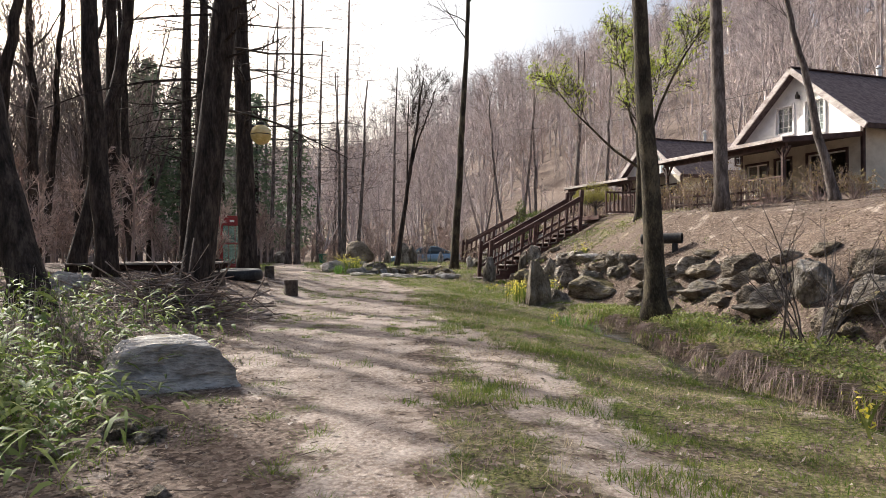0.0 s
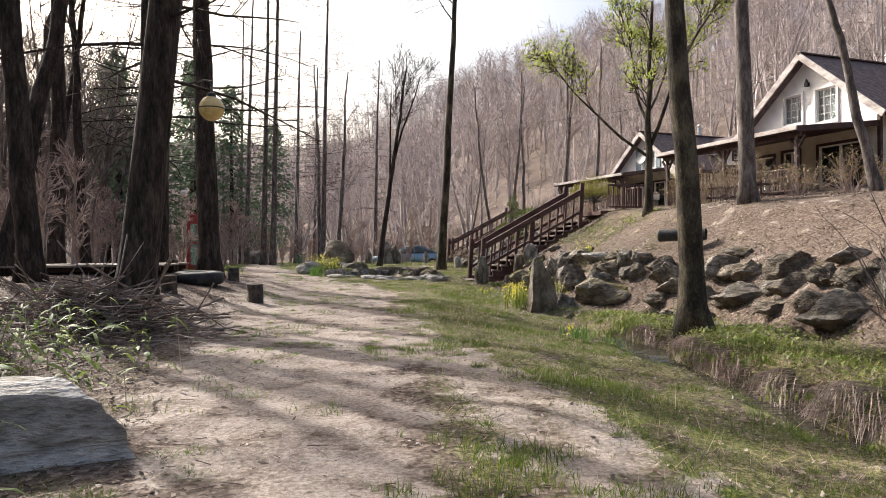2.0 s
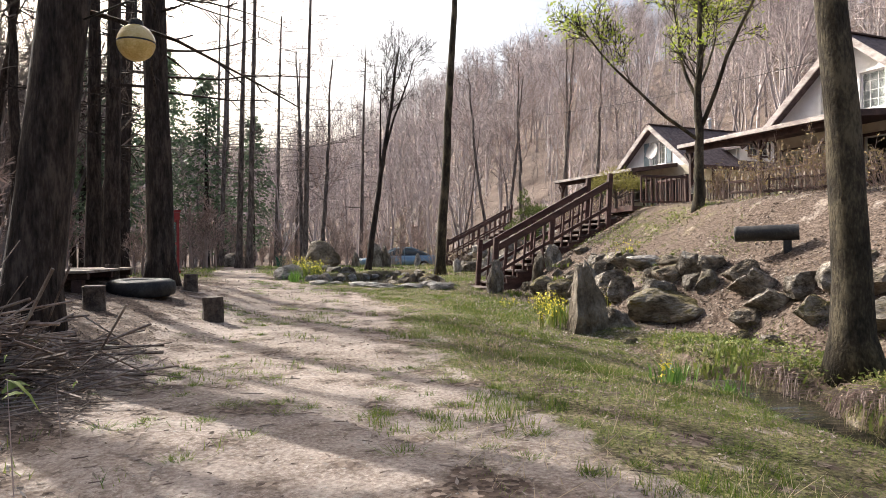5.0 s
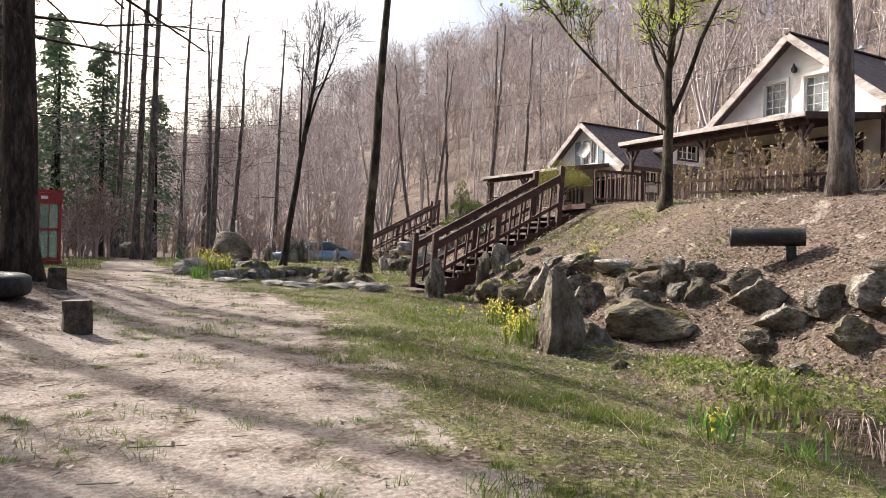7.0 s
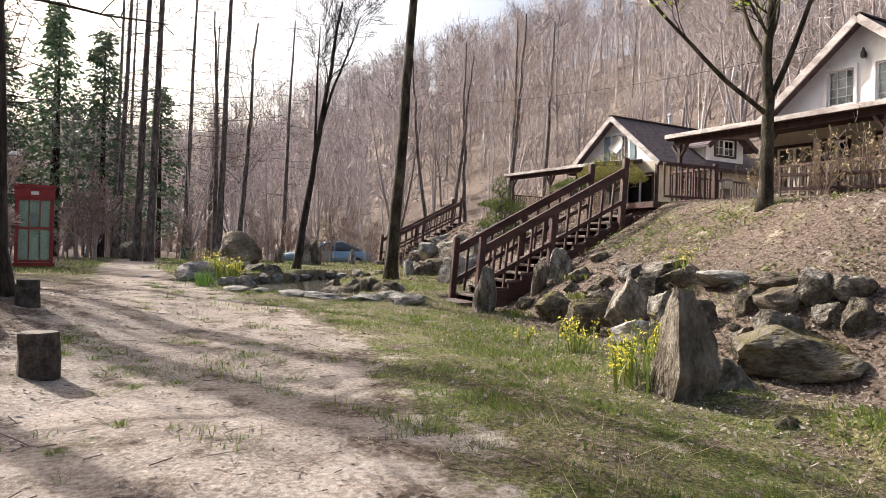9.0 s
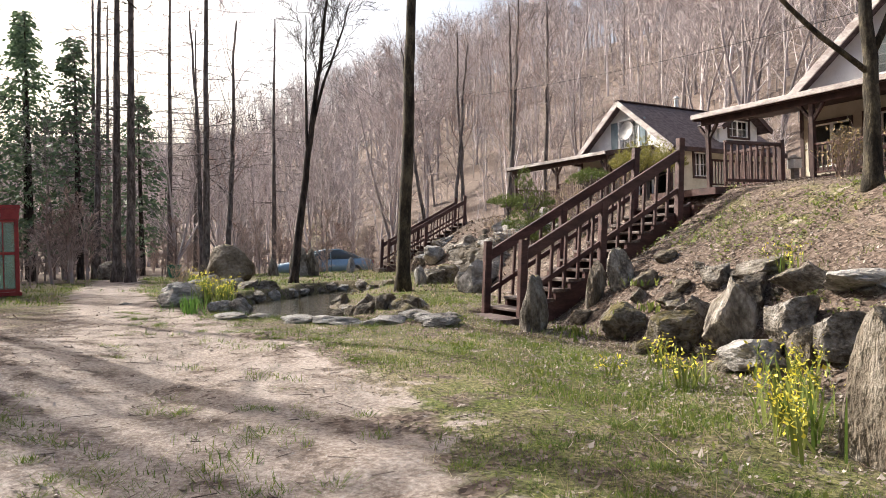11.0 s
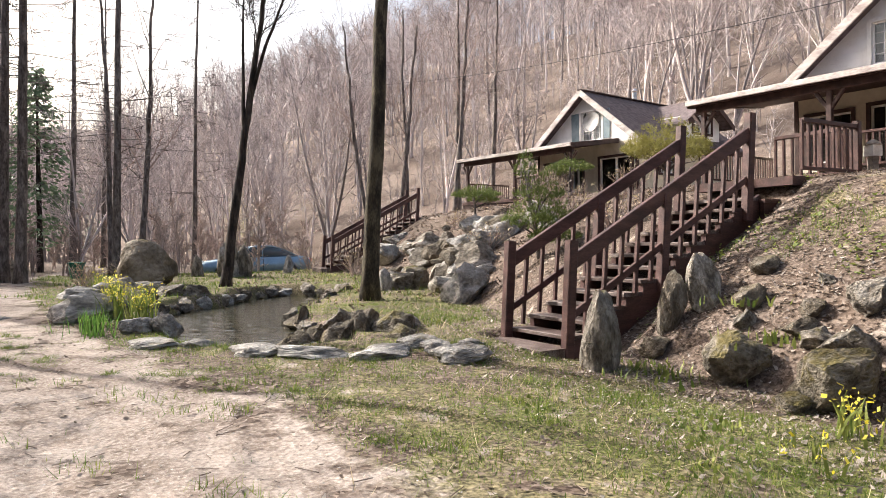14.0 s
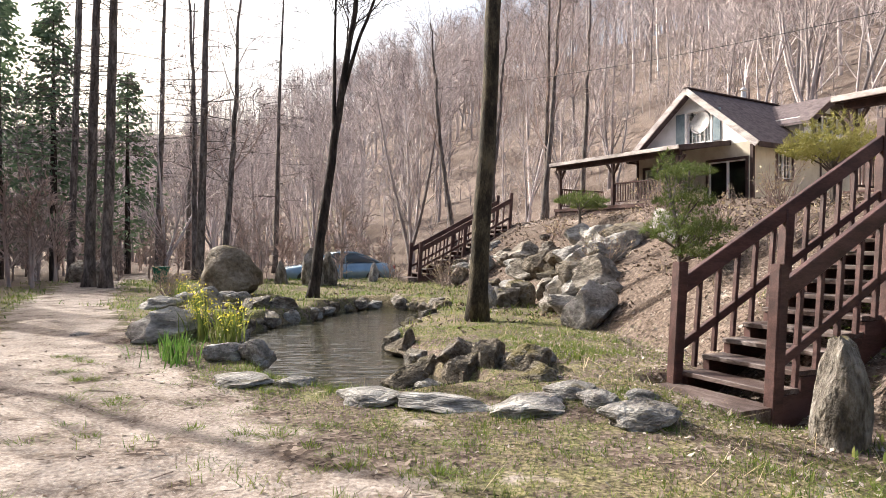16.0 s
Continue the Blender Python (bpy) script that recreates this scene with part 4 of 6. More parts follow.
def window(parent, a0, a1, z0, z1, axis, at, cols, rows, trim, sign=-1, sashes=1, thick=0.16):
    """Casing, sashes, bars and glass in an opening."""
    def bx(b, p0, p1, t0, t1, c0, c1):
        return b.box(t0, t1, p0, p1, c0, c1) if axis == "y" else b.box(p0, p1, t0, t1, c0, c1)
    o = at + (0 if sign < 0 else thick)
    lo, hi = (o - 0.05, o + 0.06) if sign < 0 else (o - 0.06, o + 0.05)
    b = Build()
    w = 0.1
    for p0, p1, c0, c1 in ((a0 - w, a1 + w, z1, z1 + w), (a0 - w, a1 + w, z0 - w, z0), (a0 - w, a0, z0, z1), (a1, a1 + w, z0, z1)):
        bx(b, p0, p1, lo, hi - 0.055 if sign < 0 else hi, c0, c1)
    win = part("window", b, trim, parent)
    mid = at + thick / 2
    n = sashes
    for k in range(n):
        s0, s1 = a0 + (a1 - a0) * k / n, a0 + (a1 - a0) * (k + 1) / n
        b = Build()
        f = 0.05
        for p0, p1, c0, c1 in ((s0, s1, z1 - f, z1), (s0, s1, z0, z0 + f), (s0, s0 + f, z0 + f, z1 - f), (s1 - f, s1, z0 + f, z1 - f)):
            bx(b, p0, p1, mid - 0.03, mid + 0.03, c0, c1)
        for i in range(1, cols):
            q = s0 + (s1 - s0) * i / cols
            bx(b, q - 0.012, q + 0.012, mid - 0.02, mid + 0.02, z0 + f, z1 - f)
        for i in range(1, rows):
            q = z0 + (z1 - z0) * i / rows
            bx(b, s0 + f, s1 - f, mid - 0.018, mid + 0.018, q - 0.012, q + 0.012)
        part("window_frame", b, WHITE, win)
        g = part("pane", bx(Build(), s0 + f, s1 - f, mid - 0.004, mid + 0.004, z0 + f, z1 - f), GLASS, win)
        g.visible_shadow = False
    return win


def slab(b, corners, thick):
    """A sloping sheet through four corners, thick metres downwards."""
    p = [Vector(c) for c in corners]
    q = [c - Vector((0, 0, thick)) for c in p]
    return b.add([tuple(c) for c in p + q], [(0, 1, 2, 3), (7, 6, 5, 4), (0, 4, 5, 1), (1, 5, 6, 2), (2, 6, 7, 3), (3, 7, 4, 0)])


def railing(parent, a, c, top, gap=0.13, mat=None):
    mat = mat or STAIN
    a, c = Vector(a), Vector(c)
    part("rail", Build().beam(a + Vector((0, 0, top)), c + Vector((0, 0, top)), 0.07, 0.06), mat, parent)
    part("lower_rail", Build().beam(a + Vector((0, 0, 0.12)), c + Vector((0, 0, 0.12)), 0.05, 0.05), mat, parent)
    n = max(2, int((c - a).length / gap))
    for i in range(n + 1):
        p = a + (c - a) * i / n
        part("baluster", Build().beam(p + Vector((0, 0, 0.1)), p + Vector((0, 0, top)), 0.04, 0.04, (1, 0, 0)), mat, parent)


def house(m, label, ridge, slope, half, length, floor, porch_y, porch_z, left, gable_windows, ground_windows, dormer_x, pr, dish=False, lower=True):
    """A gabled house. x runs in from the gable, y across it; its porch stands before the gable."""
    t = thing("house", m, label, "house", "houses on the terrace")
    wx, wr = 0.45, half - 0.5
    wl = left
    roofplane = [((0, 0, ridge - 0.1), (0, slope, 1)), ((0, 0, ridge - 0.1), (0, -slope, 1))]
    split = porch_z + 0.3
    up = part("wall", wall(-wr, wl, split, ridge, gable_windows, "y", wx, roofline=roofplane), SIDING, t, "white lap-sided gable")
    low = part("wall", wall(-wr, wl, floor - 0.8, split, ground_windows, "y", wx), CREAM, t)
    eave = ridge - slope * half
    top = ridge - slope * wr - 0.15
    side_holes = [(2.0, 3.0, floor + 0.95, floor + 2.05)]
    side = part("wall", wall(wx + 0.165, length, floor - 0.8, top, side_holes, "x", -wr), CREAM, t)
    part("wall", wall(wx + 0.165, length, floor - 0.8, top, [], "x", wl - 0.16), CREAM, t)
    part("wall", wall(-wr + 0.165, wl - 0.165, floor - 0.8, ridge, [], "y", length - 0.165, roofline=roofplane), CREAM, t)
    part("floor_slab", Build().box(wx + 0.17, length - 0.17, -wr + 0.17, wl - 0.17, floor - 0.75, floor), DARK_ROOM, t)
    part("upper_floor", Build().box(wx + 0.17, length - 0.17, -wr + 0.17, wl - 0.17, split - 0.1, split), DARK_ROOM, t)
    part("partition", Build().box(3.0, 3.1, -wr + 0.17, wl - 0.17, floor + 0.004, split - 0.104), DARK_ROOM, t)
    for h in gable_windows:
        part("curtain", Build().box(wx + 0.22, wx + 0.23, h[0] - 0.1, h[1] + 0.1, h[2] - 0.1, h[3] + 0.1), WHITE, up, "pale drawn curtain")
        window(up, *h, "y", wx, 3, 4, WHITE, sashes=2 if h[1] - h[0] > 1.1 else 1)
    for h in ground_windows:
        window(low, *h, "y", wx, 1, 1 if h[3] - h[2] > 1.5 else 2, DARK_TRIM, sashes=2)
    for h in side_holes:
        window(side, *h, "x", -wr, 2, 2, DARK_TRIM, sashes=2)
    if dish:
        h = gable_windows[0]
        for a0, a1 in ((h[1] + 0.12, h[1] + 0.55), (h[0] - 0.45, h[0] - 0.12)):
            part("shutter", Build().box(wx - 0.04, wx - 0.005, a0, a1, h[2], h[3]), SHUTTER, t, "blue-grey board shutter")
    for s in (-1, 1):
        edge = s * half
        b = slab(Build(), [(0, 0, ridge), (length + 0.4, 0, ridge), (length + 0.4, edge, eave), (0, edge, eave)][:: -s], 0.12)
        roof = part("roof", b, ROOF, t, "brown shingled roof slope")
        b = Build()
        b.beam((-0.03, 0, ridge - 0.1), (-0.03, edge, eave - 0.1), 0.06, 0.24)
        part("bargeboard", b, FASCIA, roof)
        b = Build()
        b.beam((-0.0, edge + s * 0.03, eave - 0.1), (length + 0.4, edge + s * 0.03, eave - 0.1), 0.05, 0.2)
        part("fascia", b, DARK_TRIM, roof)
    part("ridge_cap", Build().beam((-0.05, 0, ridge + 0.02), (length + 0.4, 0, ridge + 0.02), 0.2, 0.06), DARK_TRIM, t)
    # dormer on the near slope
    dx, dw, dz = dormer_x, 1.65, ridge - 0.2
    y0 = -half + 0.55
    dsl = 0.62
    de = dz - dsl * (dw + 0.25)
    face = wall(dx - dw + 0.2, dx + dw - 0.2, eave + 0.2, dz, [(dx - 0.75, dx + 0.75, eave + 0.75, eave + 1.55)], "x", y0, roofline=[((dx, 0, dz - 0.1), (dsl, 0, 1)), ((dx, 0, dz - 0.1), (-dsl, 0, 1))])
    dm = part("dormer", face, SIDING, t, "white gabled dormer")
    window(dm, dx - 0.75, dx + 0.75, eave + 0.75, eave + 1.55, "x", y0, 2, 2, DARK_TRIM, sashes=2)
    for s in (-1, 1):
        part("cheek", Build().box(dx + s * (dw - 0.2) - 0.05, dx + s * (dw - 0.2) + 0.05, y0 + 0.17, y0 + 2.4, eave + 0.2, de + 0.28), SIDING, dm)
        b = slab(Build(), [(dx, y0 - 0.5, dz), (dx, 0.3, dz), (dx + s * (dw + 0.25), 0.3, de), (dx + s * (dw + 0.25), y0 - 0.5, de)][:: s], 0.1)
        part("dormer_roof", b, ROOF, dm)
        part("bargeboard", Build().beam((dx, y0 - 0.53, dz - 0.09), (dx + s * (dw + 0.25), y0 - 0.53, de - 0.09), 0.05, 0.24), DARK_TRIM, dm)
    # corner boards
    for x, y in ((wx - 0.02, -wr - 0.02), (5.0, -wr - 0.02), (wx - 0.02, wl - 0.1)):
        part("corner_board", Build().box(x, x + 0.12, y, y + 0.12, floor - 0.7, eave), DARK_TRIM, t)
    # porch
    p0, p1 = porch_y
    b = slab(Build(), [(pr, p0, porch_z), (wx - 0.01, p0, porch_z + 0.42), (wx - 0.01, p1, porch_z + 0.42), (pr, p1, porch_z)], 0.1)
    roof = part("porch_roof", b, ROOF, t)
    part("porch_fascia", Build().beam((pr - 0.03, p0 - 0.04, porch_z - 0.05), (pr - 0.03, p1 + 0.04, porch_z - 0.05), 0.06, 0.14), FASCIA, roof, "pale weathered eave board")
    part("porch_beam", Build().beam((pr + 0.3, p0 + 0.1, porch_z - 0.2), (pr + 0.3, p1 - 0.1, porch_z - 0.2), 0.14, 0.2), DARK_TRIM, roof)
    part("porch_soffit", slab(Build(), [(pr + 0.02, p0 + 0.02, porch_z - 0.11), (wx - 0.02, p0 + 0.02, porch_z + 0.3), (wx - 0.02, p1 - 0.02, porch_z + 0.3), (pr + 0.02, p1 - 0.02, porch_z - 0.11)], 0.03), DARK_TRIM, roof)
    for y in (p0, p1):
        part("porch_fascia", Build().beam((pr, y, porch_z - 0.08), (wx, y, porch_z + 0.34), 0.06, 0.2), DARK_TRIM, roof)
    deck = part("porch_deck", Build().box(pr + 0.1, wx - 0.004, p0 + 0.1, p1 - 0.1, floor - 0.16, floor - 0.02), STAIN, t)
    part("deck_skirt", Build().box(pr + 0.14, pr + 0.2, p0 + 0.12, p1 - 0.12, floor - 1.2, floor - 0.164), DARK_TRIM, deck)
    ys = [p0 + 0.25, p0 + (p1 - p0) * 0.5, p1 - 0.3]
    for y in ys:
        b = Build()
        b.beam((pr + 0.3, y, floor - 0.02), (pr + 0.3, y, porch_z - 0.3), 0.13, 0.13, (1, 0, 0))
        for s in (-1, 1):
            b.beam((pr + 0.3, y, porch_z - 0.75), (pr + 0.3, y + s * 0.32, porch_z - 0.3), 0.09, 0.09, (1, 0, 0))
        part("porch_post", b, DARK_TRIM, t)
    railing(t, (pr + 0.3, ys[0], floor), (pr + 0.3, ys[1], floor), 0.85)
    railing(t, (pr + 0.3, p1 - 0.3, floor), (wx - 0.1, p1 - 0.3, floor), 0.85)
    if lower:
        # lower wing beyond the corner post
        b = slab(Build(), [(5.2, -wr - 0.9, porch_z + 0.1), (length + 3, -wr - 0.9, porch_z + 0.1), (length + 3, -wr + 0.0, porch_z + 0.55), (5.2, -wr + 0.0, porch_z + 0.55)], 0.1)
        wing = part("lean_to_roof", b, ROOF, t)
        part("fascia", Build().beam((5.2, -wr - 0.92, porch_z), (length + 3, -wr - 0.92, porch_z), 0.05, 0.18), DARK_TRIM, wing)
    lamp = part("wall_lamp", Build().box(wx - 0.16, wx, -0.06, 0.06, ridge - 1.25, ridge - 1.1).tube([(wx - 0.1, 0, ridge - 1.1), (wx - 0.1, 0, ridge - 0.95)], [0.07, 0.02], 8), IRON, t)
    flue_b = Build().tube([(length * 0.75, 1.5, eave + 0.6), (length * 0.75, 1.5, ridge + 0.9)], [0.12, 0.12], 12)
    part("flue", flue_b, STEEL, t, "round steel flue")
    part("flue_cap", Build().tube([(length * 0.75, 1.5, ridge + 0.95), (length * 0.75, 1.5, ridge + 1.1)], [0.18, 0.05], 12), STEEL, t)
    return t


TH = 22
house(pose(14.4, 28.8, 0, 0, 0, 20), "white gabled house with brown shingle roof and porch", 8.75, 0.83, 3.44, 9.3, 3.05, (-2.9, 4.2), 5.25, 3.25,
      [(0.31, 1.17, 6.16, 7.28), (-1.23, -0.34, 6.02, 7.29)], [(-2.22, -0.45, 3.15, 5.08), (0.45, 1.22, 3.1, 5.06), (1.7, 2.89, 3.65, 5.0)], 5.2, -3.45)
house(pose(12.45, 42.85, 0, 0, 0, TH), "further white gabled house with shuttered window and dish", 8.11, 0.8, 3.12, 8.0, 3.45, (-1.67, 5.2), 5.42, 2.95,
      [(-0.81, 0.3, 5.93, 7.2)], [(-2.35, -0.7, 3.55, 5.08), (0.26, 0.86, 3.5, 5.08), (1.24, 2.5, 4.1, 5.08)], 5.4, -2.6, dish=True, lower=False)

# ---- stones ----
def standing_stone(x, y, w, d, h, seed, label, mat=ROCK_BROWN, taper=0.5, turn=0, tilt=0, facets=5):
    me = rock_mesh("standing_stone", mat, seed, (1, 1, 1.12), facets, 0.09, 4, taper)
    ob = new("standing_stone", me)
    ob.matrix_world = pose(x, y, gz(x, y) - 0.06, tilt, 0, turn) @ Matrix.Diagonal((w, d, h, 1))
    return tagged(ob, label, "rock")


standing_stone(2.2, 16.25, 0.62, 0.5, 1.12, 301, "tall upright brown standing stone on the grass", ROCK_BROWN, 0.36, 20)
boulder(2.72, 16.4, 0.55, 0.5, 0.44, ROCK, label="rounded dark boulder beside the standing stone")
standing_stone(1.42, 21.6, 0.46, 0.42, 0.86, 302, "upright rounded grey stone beside the steps", ROCK, 0.28, 60, facets=2)
standing_stone(2.45, 21.95, 0.3, 0.24, 0.72, 303, "leaning jagged stone under the steps", ROCK_BROWN, 0.25, 100, 8)
standing_stone(2.85, 21.85, 0.42, 0.36, 0.62, 304, "upright grey stone under the steps", ROCK, 0.25, 40, -6)
# stone bank along the foot of the slope: x, y, width, height, sort of stone
SORTS = {"r": ROCK, "p": ROCK_PALE, "m": ROCK_MOSS, "b": ROCK_BROWN}


def bank(rows, group, label=""):
    for x, y, w, h, sort in rows:
        d = w * rock_rng.uniform(0.75, 1.0)
        boulder(x, y + 0.35 * d, w * 1.12, d, h * 1.18, SORTS[sort], rock_rng.uniform(-22, 22), group=group, label=label, sink=0.05 + 0.06 * h, tilt=8)


bank([(2.70, 19.71, 0.81, 0.50, "m"), (2.97, 19.05, 0.62, 0.85, "r"), (2.96, 18.50, 0.80, 0.35, "p"), (3.30, 18.49, 0.6, 0.45, "r"), (2.99, 20.00, 0.41, 0.35, "r"), (2.45, 20.61, 0.69, 0.5, "m"),
      (3.01, 21.24, 0.34, 0.27, "b"), (2.80, 21.10, 0.23, 0.23, "r"), (3.49, 20.23, 0.42, 0.28, "r"), (3.88, 19.75, 0.65, 0.21, "r"), (2.63, 18.73, 0.31, 0.19, "m"), (2.24, 21.73, 0.32, 0.21, "b"),
      (3.48, 21.56, 0.32, 0.22, "b"), (2.99, 20.61, 0.35, 0.19, "b"), (3.45, 19.35, 0.55, 0.4, "b"), (3.75, 18.9, 0.6, 0.35, "r")], "boulders of the bank")
bank([(3.38, 17.03, 0.28, 0.34, "r"), (3.59, 16.68, 0.60, 0.48, "r"), (3.62, 16.07, 1.15, 0.50, "m"), (4.20, 16.92, 0.44, 0.44, "r"), (4.50, 16.65, 0.48, 0.31, "r"), (3.75, 17.49, 0.33, 0.30, "b"), (3.92, 17.08, 0.54, 0.35, "b"),
      (4.22, 16.28, 0.39, 0.38, "m"), (4.19, 17.49, 0.61, 0.20, "b"), (3.90, 18.24, 0.69, 0.26, "p"), (2.60, 15.18, 0.21, 0.14, "m"), (4.10, 16.62, 0.30, 0.24, "r"), (3.3, 17.8, 0.5, 0.42, "r"), (3.15, 18.1, 0.4, 0.4, "b"), (4.6, 15.9, 0.55, 0.4, "b")], "boulders of the bank")
bank([(4.85, 12.88, 0.77, 0.41, "r"), (5.23, 12.16, 0.61, 0.38, "b"), (5.25, 13.63, 0.66, 0.35, "b"), (5.36, 11.44, 0.42, 0.35, "b"), (4.94, 10.36, 0.90, 0.52, "r"), (5.23, 9.59, 0.53, 0.66, "r"), (5.58, 10.35, 0.4, 0.37, "r"), (5.91, 11.65, 0.55, 0.29, "r"), (5.65, 12.91, 0.66, 0.37, "b"),
      (6.16, 10.89, 0.47, 0.2, "b"), (4.49, 14.79, 0.57, 0.33, "r"), (4.15, 14.84, 0.48, 0.33, "b"), (4.90, 11.84, 0.58, 0.2, "b"), (5.53, 10.93, 0.53, 0.25, "b"), (5.59, 14.51, 0.57, 0.22, "b"), (4.84, 14.6, 0.5, 0.34, "r"), (4.55, 15.35, 0.6, 0.45, "r"), (5.1, 14.1, 0.6, 0.4, "r")], "boulders of the bank")
bank([(5.1, 8.9, 0.45, 0.35, "b"), (5.5, 8.6, 0.8, 0.5, "r"), (5.9, 9.2, 0.6, 0.4, "b"), (5.4, 7.6, 0.8, 0.6, "r"), (5.9, 7.9, 0.6, 0.4, "m"), (5.6, 6.6, 0.9, 0.6, "r"), (5.75, 5.5, 0.8, 0.6, "b"), (6.2, 6.2, 0.7, 0.5, "r"), (5.2, 12.6, 0.35, 0.25, "r"), (4.6, 13.9, 0.5, 0.35, "m"), (4.75, 13.3, 0.4, 0.25, "b"), (5.0, 11.1, 0.4, 0.3, "b")], "boulders of the bank")
for _ in range(45):
    yy = rock_rng.uniform(6, 21)
    q = rock_rng.uniform(0.14, 0.34)
    boulder(float(np.interp(yy, FOOT_Y, FOOT_X)) + rock_rng.uniform(-0.3, 1.4), yy, q, q, q * 0.75, group="small stones of the bank", label="small half-buried stone of the bank", sink=0.04, tilt=14)
# left of the track
standing_stone(-2.56, 6.35, 1.45, 1.0, 0.55, 331, "large pale weathered boulder among dead leaves", ROCK_PALE, 0.42, 10)
for x, y, w in ((-2.2, 4.7, 0.32), (-1.95, 4.6, 0.25), (-2.45, 4.2, 0.22), (-1.5, 3.6, 0.16), (-2.9, 4.3, 0.3), (-2.6, 3.5, 0.2)):
    boulder(x, y, w, w * 0.8, w * 0.5, ROCK, label="small grey stone lying in leaf litter", sink=0.03)
boulder(-6.0, 10.9, 0.9, 0.6, 0.55, ROCK_PALE, label="grey boulder by the wooden platform")
# round the pond
boulder(-4.28, 27.3, 1.15, 0.8, 0.6, ROCK_PALE, 12, label="long pale boulder at the pond edge")
standing_stone(-4.3, 35.2, 1.55, 1.3, 1.35, 321, "big dark domed boulder behind the pond", ROCK_BROWN, 0.22, 200, facets=2)
standing_stone(-10.1, 43.4, 1.2, 1.0, 0.85, 322, "smooth grey dome-shaped boulder at the wood edge", ROCK, 0.3, facets=1)
bank([(-3.79, 30.0, 0.5, 0.32, "b"), (-3.43, 31.4, 0.57, 0.3, "r"), (-2.74, 30.95, 0.76, 0.4, "m"), (-2.28, 31.97, 0.3, 0.26, "p"), (-1.95, 32.6, 0.37, 0.21, "b"), (-1.39, 33.3, 0.7, 0.28, "r"), (-0.77, 33.4, 0.62, 0.25, "p"), (-0.37, 33.5, 0.31, 0.25, "b"), (-0.1, 33.2, 0.61, 0.17, "p"), (0.46, 32.71, 0.38, 0.22, "r"),
      (-3.55, 28.4, 0.55, 0.25, "r"), (-3.75, 28.9, 0.5, 0.3, "b"), (-2.9, 31.6, 0.6, 0.3, "r"), (0.3, 31.2, 0.4, 0.22, "b"), (-0.2, 29.9, 0.35, 0.2, "r"), (-0.7, 28.6, 0.4, 0.2, "m")], "pond edging stones", "weathered edging stone of the pond")
px = np.array(POND + POND[:1])
for i in range(len(POND)):
    a, c = px[i], px[i + 1]
    n = max(1, int(np.hypot(*(c - a)) / 0.5))
    for k in range(n):
        q = a + (c - a) * (k + 0.5) / n
        if q[1] < 26.2:
            continue
        o = np.array((q[0] + 1.5, q[1] - 29.5))
        q = q + o / np.linalg.norm(o) * rock_rng.uniform(-0.1, 0.12)
        w = rock_rng.uniform(0.35, 0.7)
        boulder(q[0], q[1], w, w * rock_rng.uniform(0.55, 0.8), rock_rng.uniform(0.26, 0.42), SORTS["rpbm"[rock_rng.integers(4)]], math.degrees(math.atan2(c[1] - a[1], c[0] - a[0])) + rock_rng.uniform(-25, 25), 0.2, label="weathered edging stone of the pond", group="pond edging stones", sink=0.02)
# rocky cascade above the pond
for _ in range(42):
    yy = rock_rng.uniform(29, 40)
    fx = float(np.interp(yy, FOOT_Y, FOOT_X)) + rock_rng.uniform(0.0, 2.4)
    w = rock_rng.uniform(0.45, 1.2)
    boulder(fx, yy, w, w * 0.8, w * rock_rng.uniform(0.5, 0.8), (ROCK, ROCK_PALE, ROCK_BROWN, ROCK_PALE)[rock_rng.integers(4)], group="boulders of the rockery", sink=0.1)
boulder(2.0, 27.75, 0.95, 0.8, 0.95, ROCK_PALE, 10, label="cracked pale boulder above the pond")
for x, y, w, h in ((-1.86, 23.1, 0.55, 0.15), (-1.23, 22.95, 0.85, 0.15), (-0.56, 22.7, 0.75, 0.15), (-0.08, 23.0, 0.46, 0.16), (0.16, 22.15, 0.62, 0.2), (0.03, 22.7, 0.34, 0.15), (0.47, 22.8, 0.3, 0.12), (-3.0, 24.0, 0.58, 0.13), (-2.5, 23.9, 0.4, 0.12)):
    boulder(x, y, w * 1.1, w * 0.7, h * 1.3, ROCK_PALE, rock_rng.uniform(-15, 15), label="flat pale slab set in the grass", sink=0.05, tilt=3, group="flat slabs by the pond")
for x, y, w, h, sort in ((-1.34, 24.85, 0.52, 0.36, "b"), (-1.11, 24.6, 0.34, 0.2, "p"), (-0.72, 24.55, 0.47, 0.42, "b"), (-0.41, 24.5, 0.34, 0.42, "b"), (-0.15, 23.9, 0.47, 0.3, "m"), (-0.04, 24.4, 0.6, 0.42, "m"), (-0.66, 25.2, 0.46, 0.4, "r"), (-0.95, 25.5, 0.33, 0.34, "b"), (-1.2, 27.1, 0.32, 0.24, "b"), (-1.05, 26.7, 0.24, 0.42, "b"), (-0.37, 24.95, 0.4, 0.4, "b"), (0.2, 24.8, 0.42, 0.3, "p"), (-1.0, 26.0, 0.4, 0.35, "r")):
    boulder(x, y, w * 1.08, w * 0.95, h * 1.1, SORTS[sort], rock_rng.uniform(-25, 25), label="blocky brown stone beside the water", z=max(0.16, gz(x, y) - 0.08), group="stones of the pond spit", sink=0.06)
